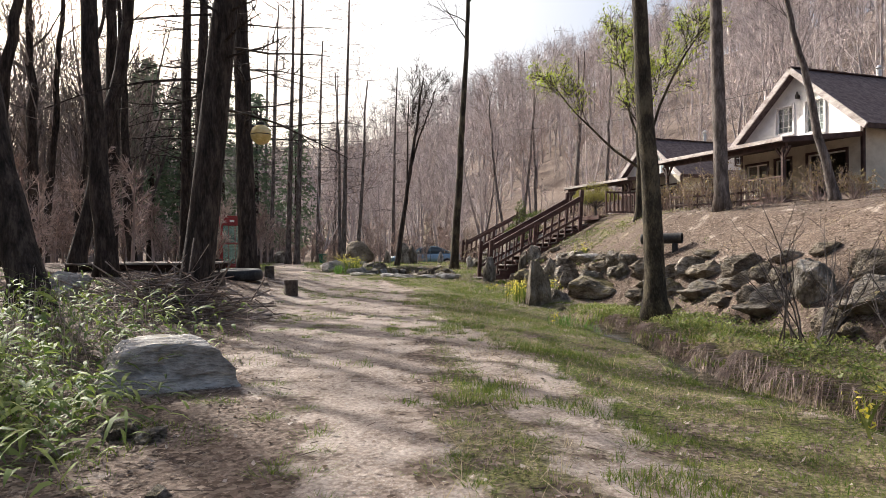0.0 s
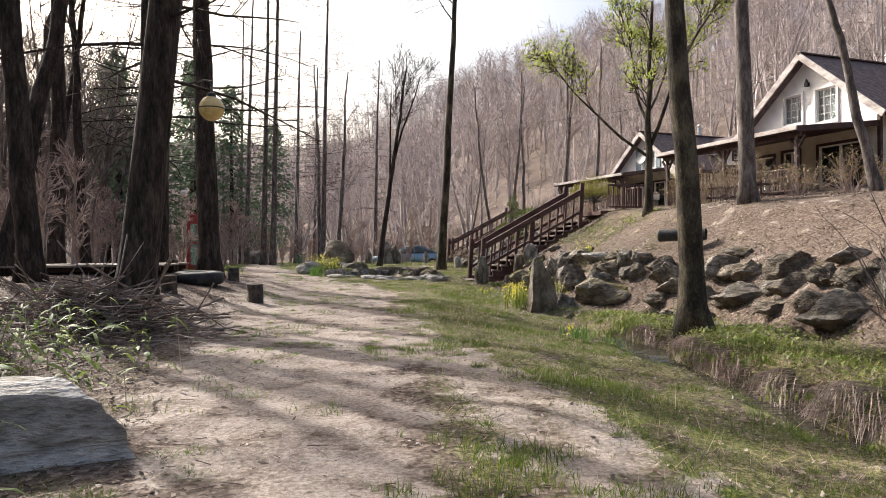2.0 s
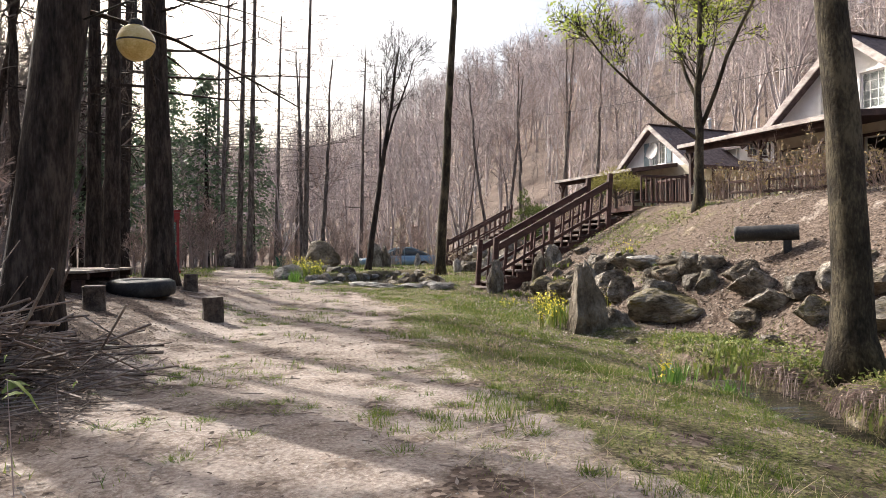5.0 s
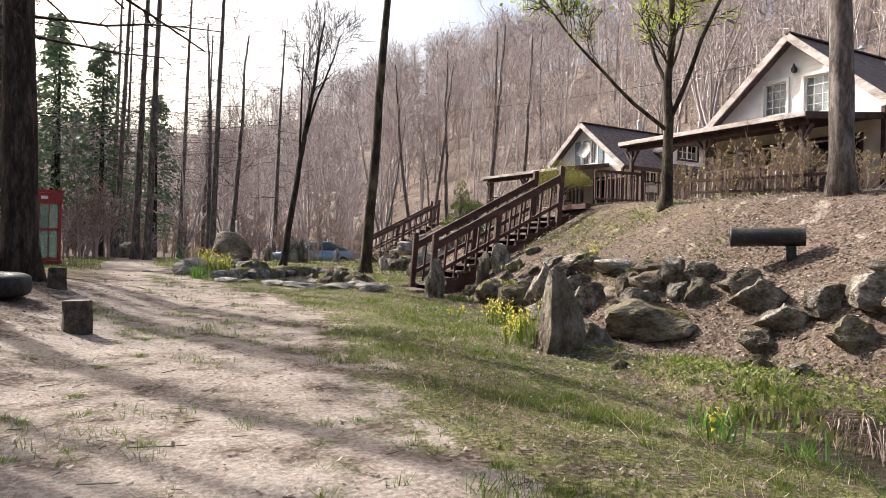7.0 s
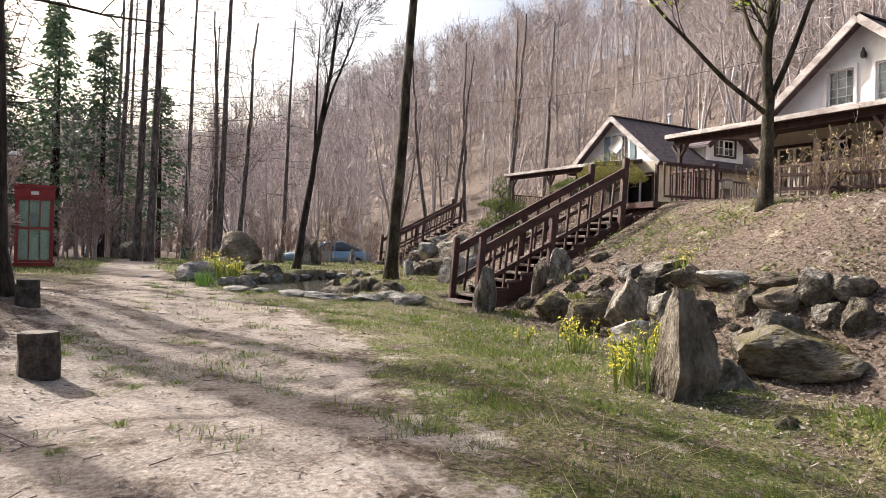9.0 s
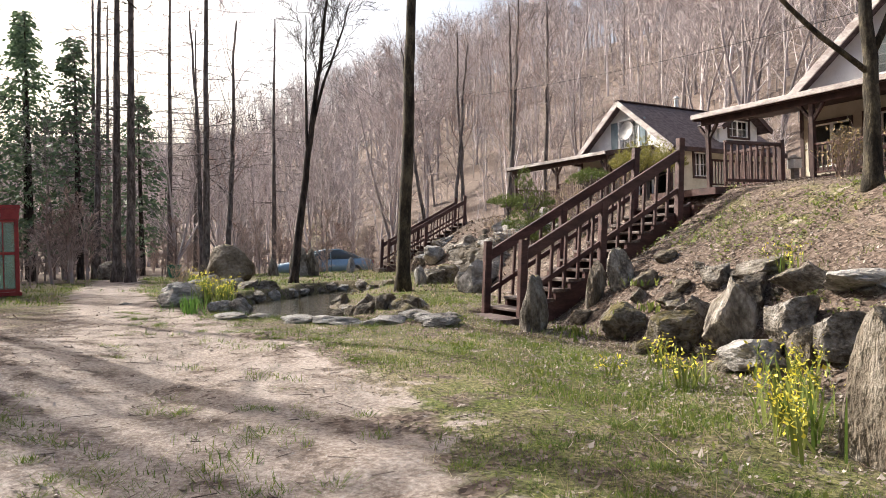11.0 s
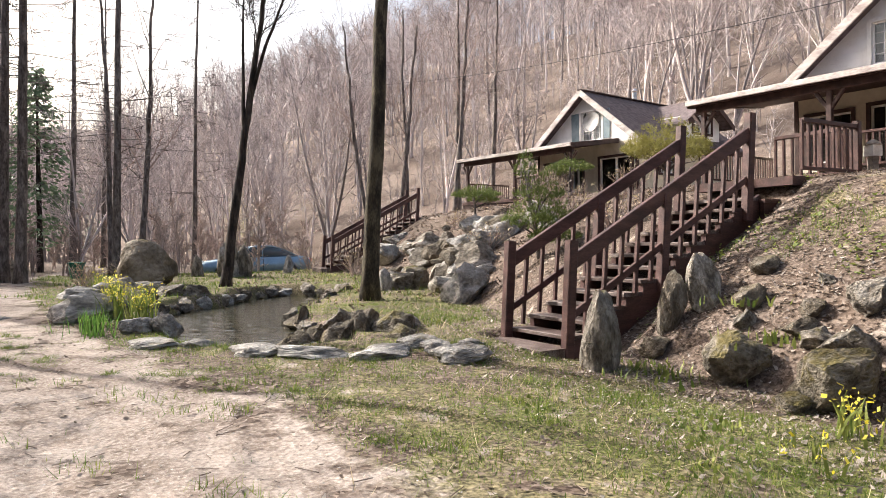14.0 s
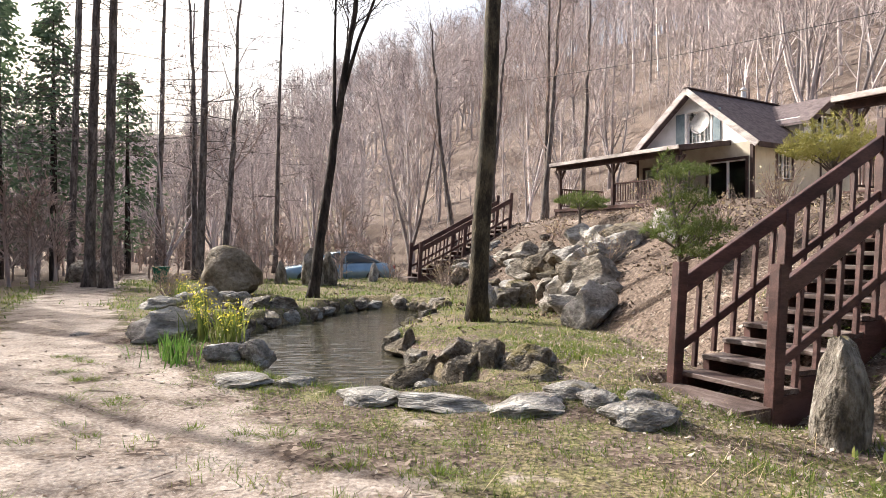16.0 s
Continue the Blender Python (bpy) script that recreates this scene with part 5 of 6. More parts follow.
for x, y, w, h in ((-3.34, 25.5, 0.5, 0.32), (-3.0, 25.4, 0.46, 0.42), (-5.3, 31.9, 0.9, 0.38), (-4.43, 32.2, 0.6, 0.55), (-4.9, 32.6, 0.6, 0.4), (-3.9, 32.9, 0.6, 0.4), (-4.0, 30.8, 0.5, 0.3), (-5.6, 27.9, 0.3, 0.15), (-4.2, 33.6, 0.7, 0.4)):
    boulder(x, y, w, w * 0.7, h, ROCK_PALE, rock_rng.uniform(-20, 20), label="pale weathered stone by the pond", group="pale stones by the pond", z=max(WATER_Z, gz(x, y)))
bank([(2.58, 28.16, 0.57, 0.35, "p"), (1.16, 30.6, 0.32, 0.58, "p"), (3.18, 35.67, 0.55, 0.42, "p"), (3.29, 33.74, 0.75, 0.7, "b"), (3.72, 32.48, 0.9, 0.55, "p"), (4.54, 32.83, 0.8, 0.6, "p"), (2.18, 38.25, 0.55, 0.52, "r"), (2.39, 34.98, 0.5, 0.45, "b"), (1.5, 30.9, 0.7, 0.5, "r"), (2.0, 31.3, 0.8, 0.6, "m")], "boulders of the rockery")
standing_stone(-2.3, 39.4, 0.75, 0.5, 1.25, 311, "dark jagged upright rock behind the pond", ROCK, 0.35, 10)
standing_stone(-1.75, 39.5, 0.7, 0.5, 1.15, 312, "dark upright rock beside its twin", ROCK, 0.3, 70)
standing_stone(-0.2, 41.4, 0.4, 0.3, 0.75, 313, "small pale upright stone on the grass", ROCK_PALE, 0.5, 30)
standing_stone(-3.3, 40.5, 0.45, 0.35, 0.85, 314, "small grey upright stone on the grass", ROCK, 0.5, 30)

# ---- small things by the track ----
def log_stool(x, y, r, h):
    t = thing("log_stool", pose(x, y, gz(x, y) - 0.02, 0, 0, rock_rng.uniform(0, 360)), "dark upright cut log used as a stool", "stool", "log stools")
    rng = np.random.default_rng(int(abs(x) * 100))
    part("log", Build().tube([(0, 0, 0), (0, 0, h * 0.5), (0.01, 0, h)], [r * 1.05, r, r * 0.98], 14, True, 0.03, rng), CUT_WOOD, t)
    part("cut_face", Build().tube([(0.01, 0, h), (0.01, 0, h + 0.006)], [r * 0.86, r * 0.85], 14), OLD_WOOD, t)


for x, y, r, h in ((-3.53, 16.05, 0.155, 0.37), (-4.75, 18.9, 0.13, 0.33), (-5.0, 15.4, 0.15, 0.35), (-6.05, 18.5, 0.13, 0.32)):
    log_stool(x, y, r, h)


def tyre(x, y, z, r, w):
    t = thing("tyre", pose(x, y, z, 2, 0, 20), "black rubber tyre lying flat among log stools", "tyre")
    b = Build()
    n, m = 32, 10
    pts, f = [], []
    for i in range(n):
        a = 2 * math.pi * i / n
        for j in range(m):
            c = 2 * math.pi * j / m
            rr = r - w * 0.5 + w * 0.5 * math.copysign(abs(math.cos(c)) ** 0.6, math.cos(c))
            pts.append((rr * math.cos(a), rr * math.sin(a), 0.14 + 0.14 * math.copysign(abs(math.sin(c)) ** 0.6, math.sin(c))))
            f.append((i * m + j, ((i + 1) % n) * m + j, ((i + 1) % n) * m + (j + 1) % m, i * m + (j + 1) % m))
    part("tread", b.add(pts, f), RUBBER, t, "", True)
    part("board", Build().tube([(0, 0, 0.2), (0, 0, 0.25)], [r * 0.72, r * 0.72], 24), RUBBER, t)


tyre(-5.1, 17.4, gz(-5.1, 17.4) - 0.02, 0.55, 0.3)

b = Build()
rng = np.random.default_rng(8)
for _ in range(620):
    a, q = rng.uniform(0, 6.283), abs(rng.normal(0, 0.5))
    x, y = -4.35 + 1.25 * q * math.cos(a) + rng.normal(0, 0.25), 11.3 + 1.7 * q * math.sin(a)
    z = gz(x, y) + max(0.0, 0.42 * (1 - q)) * rng.random() + 0.02
    d = np.array((rng.normal(0, 1), rng.normal(0, 1), rng.normal(0, 0.22)))
    d *= rng.uniform(0.2, 0.75) / np.linalg.norm(d)
    k = rng.normal(0, 0.05, 3)
    r = rng.uniform(0.004, 0.015)
    lift = np.array((0, 0, max(0.0, -d[2])))
    p0 = np.array((x, y, z))
    b.tube([p0 - d + lift, p0 + k * 0.6 + lift, p0 + d + lift], [r, r * 0.9, r * 0.5], 4)
tagged(part("brush_pile", b, DRY_STICK), "heap of dry grey-brown sticks and twigs", "brush pile", kind="stuff")

deck = thing("platform", pose(-7.3, 17.6, 0.98, 0, 0, 8), "low weathered wooden platform in the wood", "platform")
for i in range(20):
    part("plank", Build().beam((-1.6, -1.5 + 0.15 * i, 0), (1.6, -1.5 + 0.15 * i, 0), 0.14, 0.04), OLD_WOOD, deck)
for y in (-1.3, 0, 1.3):
    part("joist", Build().beam((-1.55, y, -0.08), (1.55, y, -0.08), 0.1, 0.1), DARK_TRIM, deck)
for x in (-1.4, 1.4):
    for y in (-1.3, 1.3):
        part("foot", Build().box(x - 0.08, x + 0.08, y - 0.08, y + 0.08, -0.5, -0.13), DARK_TRIM, deck)

culvert = thing("drain_pipe", look((4.72, 16.45, 1.5), (5.9, 15.75, 1.53)), "black corrugated plastic pipe jutting from the bank", "pipe")
b = Build()
n = 24
prof = [(0.105, 0.02), (0.128, 0.0)] + [(0.122 + 0.006 * (k % 2), -0.04 * k) for k in range(1, 24)]
pts, f = [], []
for i, (r, z) in enumerate([(0.105, -0.9)] + prof):
    for j in range(n):
        a = 2 * math.pi * j / n
        pts.append((r * math.cos(a), r * math.sin(a), z))
for i in range(len(prof)):
    for j in range(n):
        f.append((i * n + j, i * n + (j + 1) % n, (i + 1) * n + (j + 1) % n, (i + 1) * n + j))
part("tube", b.add(pts, f), PIPE, culvert, "", True)
part("stake", Build().beam((0.0, -0.12, -0.75), (0, -0.55, -0.75), 0.12, 0.12, (1, 0, 0)), RUBBER, culvert)


def sphere(b, c, r, n=20, m=12):
    pts = [(c[0] + r * math.sin(math.pi * i / m) * math.cos(2 * math.pi * j / n), c[1] + r * math.sin(math.pi * i / m) * math.sin(2 * math.pi * j / n), c[2] + r * math.cos(math.pi * i / m)) for i in range(m + 1) for j in range(n)]
    return b.add(pts, [(i * n + j, (i + 1) * n + j, (i + 1) * n + (j + 1) % n, i * n + (j + 1) % n) for i in range(m) for j in range(n)])


def globe_lamp(x, y, z, r, mat, arm, label):
    """A globe hanging under a bracket arm that leads to its tree."""
    t = thing("globe_lamp", pose(x, y, z), label, "lamp")
    part("globe", sphere(Build(), (0, 0, 0), r), mat, t, "", True)
    part("seam", Build().tube([(0, 0, -0.008), (0, 0, 0.008)], [r * 1.012, r * 1.012], 24), IRON, t)
    part("cap", Build().tube([(0, 0, r * 0.9), (0, 0, r * 1.2), (0, 0, r * 1.35)], [r * 0.4, r * 0.35, 0.02], 14), IRON, t)
    part("bracket", Build().tube([(0, 0, r * 1.3), (0, 0, r * 2.2), (arm[0] * 0.15, arm[1] * 0.15, r * 2.45), arm], [0.014] * 4, 8), IRON, t)


globe_lamp(-3.28, 12.5, 3.37, 0.185, GLOBE_Y, (-0.85, 0.75, 0.48), "yellowed globe lamp hanging from a larch")
globe_lamp(-11.0, 33.6, 3.9, 0.17, GLOBE_W, (-1.3, 0.85, 0.4), "white globe lamp on a bracket from a trunk")


def phone_booth(m, label):
    t = thing("phone_booth", m, label, "phone booth")
    w, d, h = 0.5, 0.5, 2.4
    part("base", Build().box(-w - 0.04, w + 0.04, -d - 0.04, d + 0.04, 0, 0.1), RED, t)
    part("roof", Build().box(-w - 0.05, w + 0.05, -d - 0.05, d + 0.05, h - 0.1, h).box(-w - 0.02, w + 0.02, -d - 0.02, d + 0.02, h - 0.38, h - 0.104), RED, t)
    for sx in (-1, 1):
        for sy in (-1, 1):
            part("post", Build().beam((sx * (w - 0.05), sy * (d - 0.05), 0.1), (sx * (w - 0.05), sy * (d - 0.05), h - 0.38), 0.1, 0.1, (1, 0, 0)), RED, t)
    for k in range(4):
        q = Matrix.Rotation(k * math.pi / 2, 4, "Z")
        door = part("door" if k == 0 else "side_panel", Build().box(-w + 0.1, w - 0.1, -d + 0.02, -d + 0.07, 1.085, 1.155, q), RED, t)
        for z in (0.14, h - 0.42):
            part("rail", Build().box(-w + 0.1, w - 0.1, -d + 0.02, -d + 0.07, z - 0.035, z + 0.035, q), RED, door)
        for x in (-0.14, 0.14):
            for z0, z1 in ((0.18, 1.08), (1.16, h - 0.46)):
                part("glazing_bar", Build().box(x - 0.012, x + 0.012, -d + 0.025, -d + 0.06, z0, z1, q), RED, door)
        p = part("pane", Build().box(-w + 0.1, w - 0.1, -d + 0.04, -d + 0.048, 0.17, h - 0.45, q), BOOTH_GLASS, door)
        p.visible_shadow = False
    part("telephone", Build().box(-0.16, 0.16, 0.22, 0.42, 1.0, 1.6), GREEN_BIN, t, "green coin telephone")
    part("shelf", Build().box(-0.3, 0.3, 0.15, 0.43, 0.88, 0.92), STEEL, t)
    part("sign_bar", Build().box(-0.1, 0.1, -d - 0.03, -d - 0.021, h - 0.3, h - 0.2), WHITE, t, "small white sign strip")
    return t


phone_booth(pose(-10.0, 32.6, gz(-10.0, 32.6), 0, 0, 22), "dark red glazed telephone booth at the wood edge")


def car(m, label):
    t = thing("car", m, label, "car")
    def loft(rows, name, mat, parent, lab=""):
        b = Build()
        k = len(rows[0][1])
        pts = [(x, y, z) for x, ring in rows for y, z in ring]
        f = [(i * k + j, (i + 1) * k + j, (i + 1) * k + (j + 1) % k, i * k + (j + 1) % k) for i in range(len(rows) - 1) for j in range(k)]
        f += [tuple(range(k)), tuple(range(len(rows) * k - 1, (len(rows) - 1) * k - 1, -1))]
        return part(name, b.add(pts, f), mat, parent, lab, True)
    def ring(w, z0, z1, r=0.12):
        return [(-w + r, z0), (w - r, z0), (w, z0 + r), (w, z1 - r), (w - r * 1.3, z1), (-w + r * 1.3, z1), (-w, z1 - r), (-w, z0 + r)]
    body = loft([(-2.35, ring(0.7, 0.42, 0.68)), (-2.2, ring(0.84, 0.3, 0.78)), (-1.5, ring(0.9, 0.24, 0.88)), (-0.9, ring(0.91, 0.22, 0.93)), (1.2, ring(0.91, 0.22, 0.95)), (1.9, ring(0.9, 0.26, 0.97)), (2.3, ring(0.82, 0.32, 0.88)), (2.4, ring(0.7, 0.42, 0.75))], "body", CAR, t)
    loft([(-1.0, ring(0.74, 0.9, 0.94, 0.01)), (-0.2, ring(0.66, 0.9, 1.36, 0.05)), (0.6, ring(0.66, 0.9, 1.4, 0.05)), (1.75, ring(0.72, 0.9, 0.98, 0.01))], "window_band", CAR_GLASS, t)
    loft([(-0.3, ring(0.63, 1.345, 1.385, 0.015)), (0.1, ring(0.66, 1.36, 1.44, 0.03)), (0.7, ring(0.66, 1.36, 1.44, 0.03)), (1.1, ring(0.62, 1.25, 1.3, 0.015))], "roof", CAR, t)
    for s in (-1, 1):
        for a, c in (((-0.95, 0.73, 0.92), (-0.22, 0.655, 1.38)), ((0.25, 0.7, 0.93), (0.25, 0.66, 1.4)), ((1.1, 0.64, 1.28), (1.75, 0.72, 0.97))):
            part("pillar", Build().beam((a[0], s * (a[1] + 0.015), a[2]), (c[0], s * (c[1] + 0.015), c[2]), 0.06, 0.05), CAR, t)
        part("side_mirror", sphere(Build(), (-0.75, s * 0.98, 0.98), 0.09, 10, 6), CAR, t)
        part("headlight", sphere(Build(), (-2.2, s * 0.62, 0.66), 0.13, 10, 6), GLOBE_W, t)
        part("tail_light", Build().box(2.3, 2.37, s * 0.7 - 0.12, s * 0.7 + 0.12, 0.7, 0.84), RED, t)
        for x in (-1.45, 1.4):
            wh = part("wheel", Build().tube([(x, s * 0.7, 0.32), (x, s * 0.93, 0.32)], [0.32, 0.32], 20), RUBBER, t)
            part("rim", Build().tube([(x, s * 0.9, 0.32), (x, s * 0.945, 0.32)], [0.2, 0.19], 14), STEEL, wh)
    part("door_line", Build().box(0.24, 0.26, -0.915, -0.905, 0.35, 0.92), RUBBER, t)
    return t


car(pose(-1.3, 47.2, gz(-1.3, 47.2), 0, 0, 8), "pale blue sedan parked beyond the pond")

bin_t = thing("litter_bin", pose(-7.25, 41.6, gz(-7.25, 41.6)), "small green plastic bin on the grass", "bin")
part("bucket", Build().tube([(0, 0, 0), (0, 0, 0.5)], [0.2, 0.26], 14), GREEN_BIN, bin_t)
part("rim", Build().tube([(0, 0, 0.5), (0, 0, 0.54)], [0.29, 0.29], 14), GREEN_BIN, bin_t)

# satellite dish on the further porch
R = pose(12.45, 42.85, 0, 0, 0, TH)
dish_t = thing("satellite_dish", R @ pose(-0.7, -1.4, 5.68), "round grey satellite dish on the porch roof", "satellite dish")
b = Build()
pts, f = [], []
for k, off in ((0, 0.0), (1, 0.02)):
    for i in range(7):
        r = 0.42 * i / 6
        for j in range(24):
            a = 2 * math.pi * j / 24
            pts.append((-0.32 + 0.14 * (1 - (i / 6) ** 2) + off + 0.25 * r * math.sin(a), r * math.cos(a) , 0.75 + r * math.sin(a)))
for k in range(2):
    for i in range(6):
        for j in range(24):
            q = (k * 168 + i * 24 + j, k * 168 + i * 24 + (j + 1) % 24, k * 168 + (i + 1) * 24 + (j + 1) % 24, k * 168 + (i + 1) * 24 + j)
            f.append(q)
part("reflector", b.add(pts, f), DISH, dish_t, "", True)
part("mast", Build().tube([(0, 0, 0), (0, 0, 0.5), (-0.12, 0, 0.75)], [0.03, 0.03, 0.03], 8), STEEL, dish_t)
part("feed_arm", Build().tube([(-0.2, 0, 0.3), (-0.75, 0, 0.45), (-0.8, 0, 0.6)], [0.015, 0.015, 0.03], 6), STEEL, dish_t)

# railing at the head of the steps
lr = thing("landing_rail", pose(5.35, 23.85, gz(6.0, 23.9) - 0.02, 0, 0, 14), "dark brown wooden landing with a rail", "railing")
part("deck", Build().box(-0.4, 1.35, -0.75, 0.85, -0.12, 0), STAIN, lr)
railing(lr, (-0.1, -0.7, 0), (1.25, -0.7, 0), 0.78, 0.14)
railing(lr, (1.25, -0.7, 0.0), (1.25, 0.6, 0.0), 0.78, 0.14)
part("post", Build().beam((1.25, -0.7, -0.3), (1.25, -0.7, 0.86), 0.1, 0.1, (1, 0, 0)), STAIN, lr)

# lantern by the head of the steps and oval sign on the near porch
lantern = thing("garden_lantern", pose(6.95, 23.4, gz(6.95, 23.4) - 0.02), "small grey garden lantern by the stair landing", "lantern")
part("post", Build().box(-0.05, 0.05, -0.05, 0.05, 0, 0.22), OLD_WOOD, lantern)
part("lamp_box", Build().box(-0.085, 0.085, -0.085, 0.085, 0.22, 0.38), GLOBE_W, lantern)
part("cap", Build().tube([(0, 0, 0.38), (0, 0, 0.41), (0, 0, 0.47)], [0.15, 0.13, 0.02], 4), OLD_WOOD, lantern)
# picket fence before the near porch
for (x0, y0), (x1, y1) in (((7.2, 22.0), (8.0, 20.7)), ((8.0, 20.7), (8.8, 19.5))):
    z0, z1 = gz(x0, y0) - 0.03, gz(x1, y1) - 0.03
    fe = thing("picket_fence", pose(0, 0, 0), "low weathered picket fence on the terrace edge", "fence", "picket fences")
    n = int(math.hypot(x1 - x0, y1 - y0) / 0.16)
    for i in range(n):
        q = i / n
        x, y = x0 + (x1 - x0) * q, y0 + (y1 - y0) * q
        z = gz(x, y) - 0.05
        part("picket", Build().beam((x, y, z), (x + 0.01, y, z + 0.6), 0.055, 0.025, (1, 0, 0)), OLD_WOOD if i % 6 else DARK_TRIM, fe)
    for h in (0.2, 0.46):
        part("cross_rail", Build().beam((x0, y0, z0 + h), (x1, y1, z1 + h), 0.04, 0.06), DARK_TRIM, fe)

# cable from the further hill to the near house
part_b = Build()
pts = [np.array((4, 62, 12.0)) * (1 - q) + np.array((18, 31, 9.2)) * q - np.array((0, 0, 3.0 * q * (1 - q))) for q in np.linspace(0, 1, 24)]
tagged(part("cable", part_b.tube(pts, [0.012] * 24, 5), RUBBER), "thin black overhead cable strung above the roofs", "cable")

# ---- shrubs and pines ----
def shrub(x, y, w, h, label, stems=26, bud=HEDGE, buds=3, name="shrub", wood=TWIG, seed=0, size=0.02, group=""):
    rng = np.random.default_rng(seed + int(abs(x * 131 + y * 17)))
    t = thing(name, pose(x, y, gz(x, y) - 0.04), label, "shrub", group)
    b, c = Build(), Build()
    for _ in range(stems):
        d = np.array((rng.normal(0, 0.55) * w / h, rng.normal(0, 0.55) * w / h, 1.0))
        p, r = branch(rng, (rng.normal(0, 0.08 * w), rng.normal(0, 0.08 * w), 0), d, h * rng.uniform(0.7, 1.1), 0.011, 5, 0.13, 0.04, 0.35)
        b.tube(p, r, 4, False)
        for s in spread(rng, p, r, 5, 0.3, 1, h * 0.35, 0.6, 0.05, 0.15, 0.6, 3):
            b.tube(s[0], np.maximum(s[1], 0.003), 3, False)
            for _ in range(buds):
                q = s[0][rng.integers(1, 4)] + rng.normal(0, 0.02, 3)
                a, e = rng.standard_normal(3) * size, rng.standard_normal(3) * size * 0.6
                c.add([q, q + a + e, q + 2 * a, q + a - e], [(0, 1, 2, 3)])
    tagged(part("branchwork", b, wood, t), kind="stuff")
    if buds:
        tagged(part("foliage", c, bud, t), kind="stuff")
    return t


shrub(4.15, 8.0, 1.3, 1.7, "leafless thorny shrub on the stream bank", 14, HEDGE, 0, wood=BARK_GREY)
shrub(4.9, 7.2, 1.0, 1.3, "leafless thorny shrub on the stream bank", 10, HEDGE, 0, wood=BARK_GREY)
for i, (x, y, w, h) in enumerate(((7.6, 21.4, 1.1, 1.1), (8.5, 20.2, 0.9, 1.2), (9.1, 19.2, 1.1, 1.0), (9.9, 18.2, 1.2, 1.1), (8.3, 20.9, 1.4, 1.5), (10.4, 17.4, 1.0, 0.8), (7.3, 22.6, 0.9, 0.9), (11.6, 17.2, 0.9, 0.9))):
    shrub(x, y, w, h, "clipped twiggy hedge shrub with pale buds", 34, HEDGE, 4, "hedge_shrub", seed=i, size=0.018, group="hedge along the porch")
for i, (x, y, w, h) in enumerate(((3.9, 25.6, 1.0, 0.8), (4.4, 28.0, 1.2, 0.9), (3.4, 30.2, 1.0, 0.7), (5.4, 31.5, 1.3, 1.0), (6.4, 33.5, 1.4, 1.0), (4.7, 36.5, 1.2, 0.8), (1.7, 38.2, 0.9, 1.0), (6.5, 29.2, 1.1, 0.9), (7.5, 36, 1.3, 1.0), (-5.0, 37.5, 1.0, 0.9), (-6.0, 36, 0.8, 0.8), (0.8, 44, 1.4, 1.1), (-1.5, 43.5, 1.2, 0.9))):
    shrub(x, y, w, h, "straw-coloured leafless garden shrub", 26, GRASS_DRY, 2, seed=20 + i, size=0.015, group="dry garden shrubs")


def pine(x, y, h, pads, label, mat, seed, trunk_r=0.06, lean=(0, 0)):
    """A small garden pine: a bent trunk and pads of needle tufts. pads: (x, y, z, radius, thickness)."""
    rng = np.random.default_rng(seed)
    t = thing("garden_pine", pose(x, y, gz(x, y) - 0.05), label, "pine tree")
    b = Build()
    p, r = branch(rng, (0, 0, 0), (lean[0], lean[1], 1), h, trunk_r, 8, 0.12, 0.05, 0.4)
    b.tube(p, r, 8, True)
    v, f = [], []
    for ax, ay, az, rad, th in pads:
        src = p[min(7, max(2, int(az / h * 6)))]
        for k in range(5):
            e = np.array((ax, ay, az)) + rng.normal(0, rad * 0.45, 3) * (1, 1, 0.3)
            b.tube([src, (src + e) / 2 + (0, 0, 0.04), e], [0.022, 0.014, 0.006], 5, False)
        for _ in range(int(260 * rad * rad / 0.25 + 60)):
            a, q = rng.uniform(0, 6.283), rad * math.sqrt(rng.random())
            c = np.array((ax + q * math.cos(a), ay + q * math.sin(a), az + th * (1 - (q / rad) ** 2) * rng.uniform(-0.4, 1)))
            up = np.array((rng.normal(0, 0.5), rng.normal(0, 0.5), 1.0))
            for _ in range(9):
                d = up + rng.standard_normal(3) * 0.7
                d *= rng.uniform(0.07, 0.12) / np.linalg.norm(d)
                s = np.cross(d, rng.standard_normal(3))
                s *= 0.0045 / (np.linalg.norm(s) + 1e-9)
                i = len(v)
                v += [c - s, c + s, c + d]
                f.append((i, i + 1, i + 2))
    part("trunk", b, BARK_GREY, t, "", True)
    tagged(part("foliage", Build().add(v, f), mat, t), kind="stuff")


pine(5.9, 27.0, 1.1, [(0, 0, 0.98, 0.85, 0.6), (-0.45, -0.2, 0.85, 0.45, 0.4), (0.5, 0.1, 0.9, 0.5, 0.4)], "flat-topped yellowish garden pine beyond the steps", NEEDLE_Y, 71, 0.07)
pine(3.1, 26.7, 1.2, [(0, 0, 1.15, 0.45, 0.45), (-0.35, -0.3, 0.7, 0.45, 0.4), (0.4, 0.1, 0.75, 0.45, 0.4), (-0.1, 0.35, 1.6, 0.22, 0.4), (0.1, -0.4, 0.4, 0.45, 0.3)], "bushy green garden pine on the rockery", NEEDLE, 72)
pine(4.9, 35.2, 1.0, [(0, 0, 1.0, 0.75, 0.3), (0.3, 0.2, 0.85, 0.5, 0.25)], "low umbrella-shaped garden pine", NEEDLE, 73)
pine(7.4, 34.0, 1.0, [(0, 0, 0.9, 0.7, 0.3), (-0.4, 0.2, 0.75, 0.4, 0.25)], "low spreading garden pine before the porch", NEEDLE, 74)

# ---- ground cover ----
cover = np.random.default_rng(99)


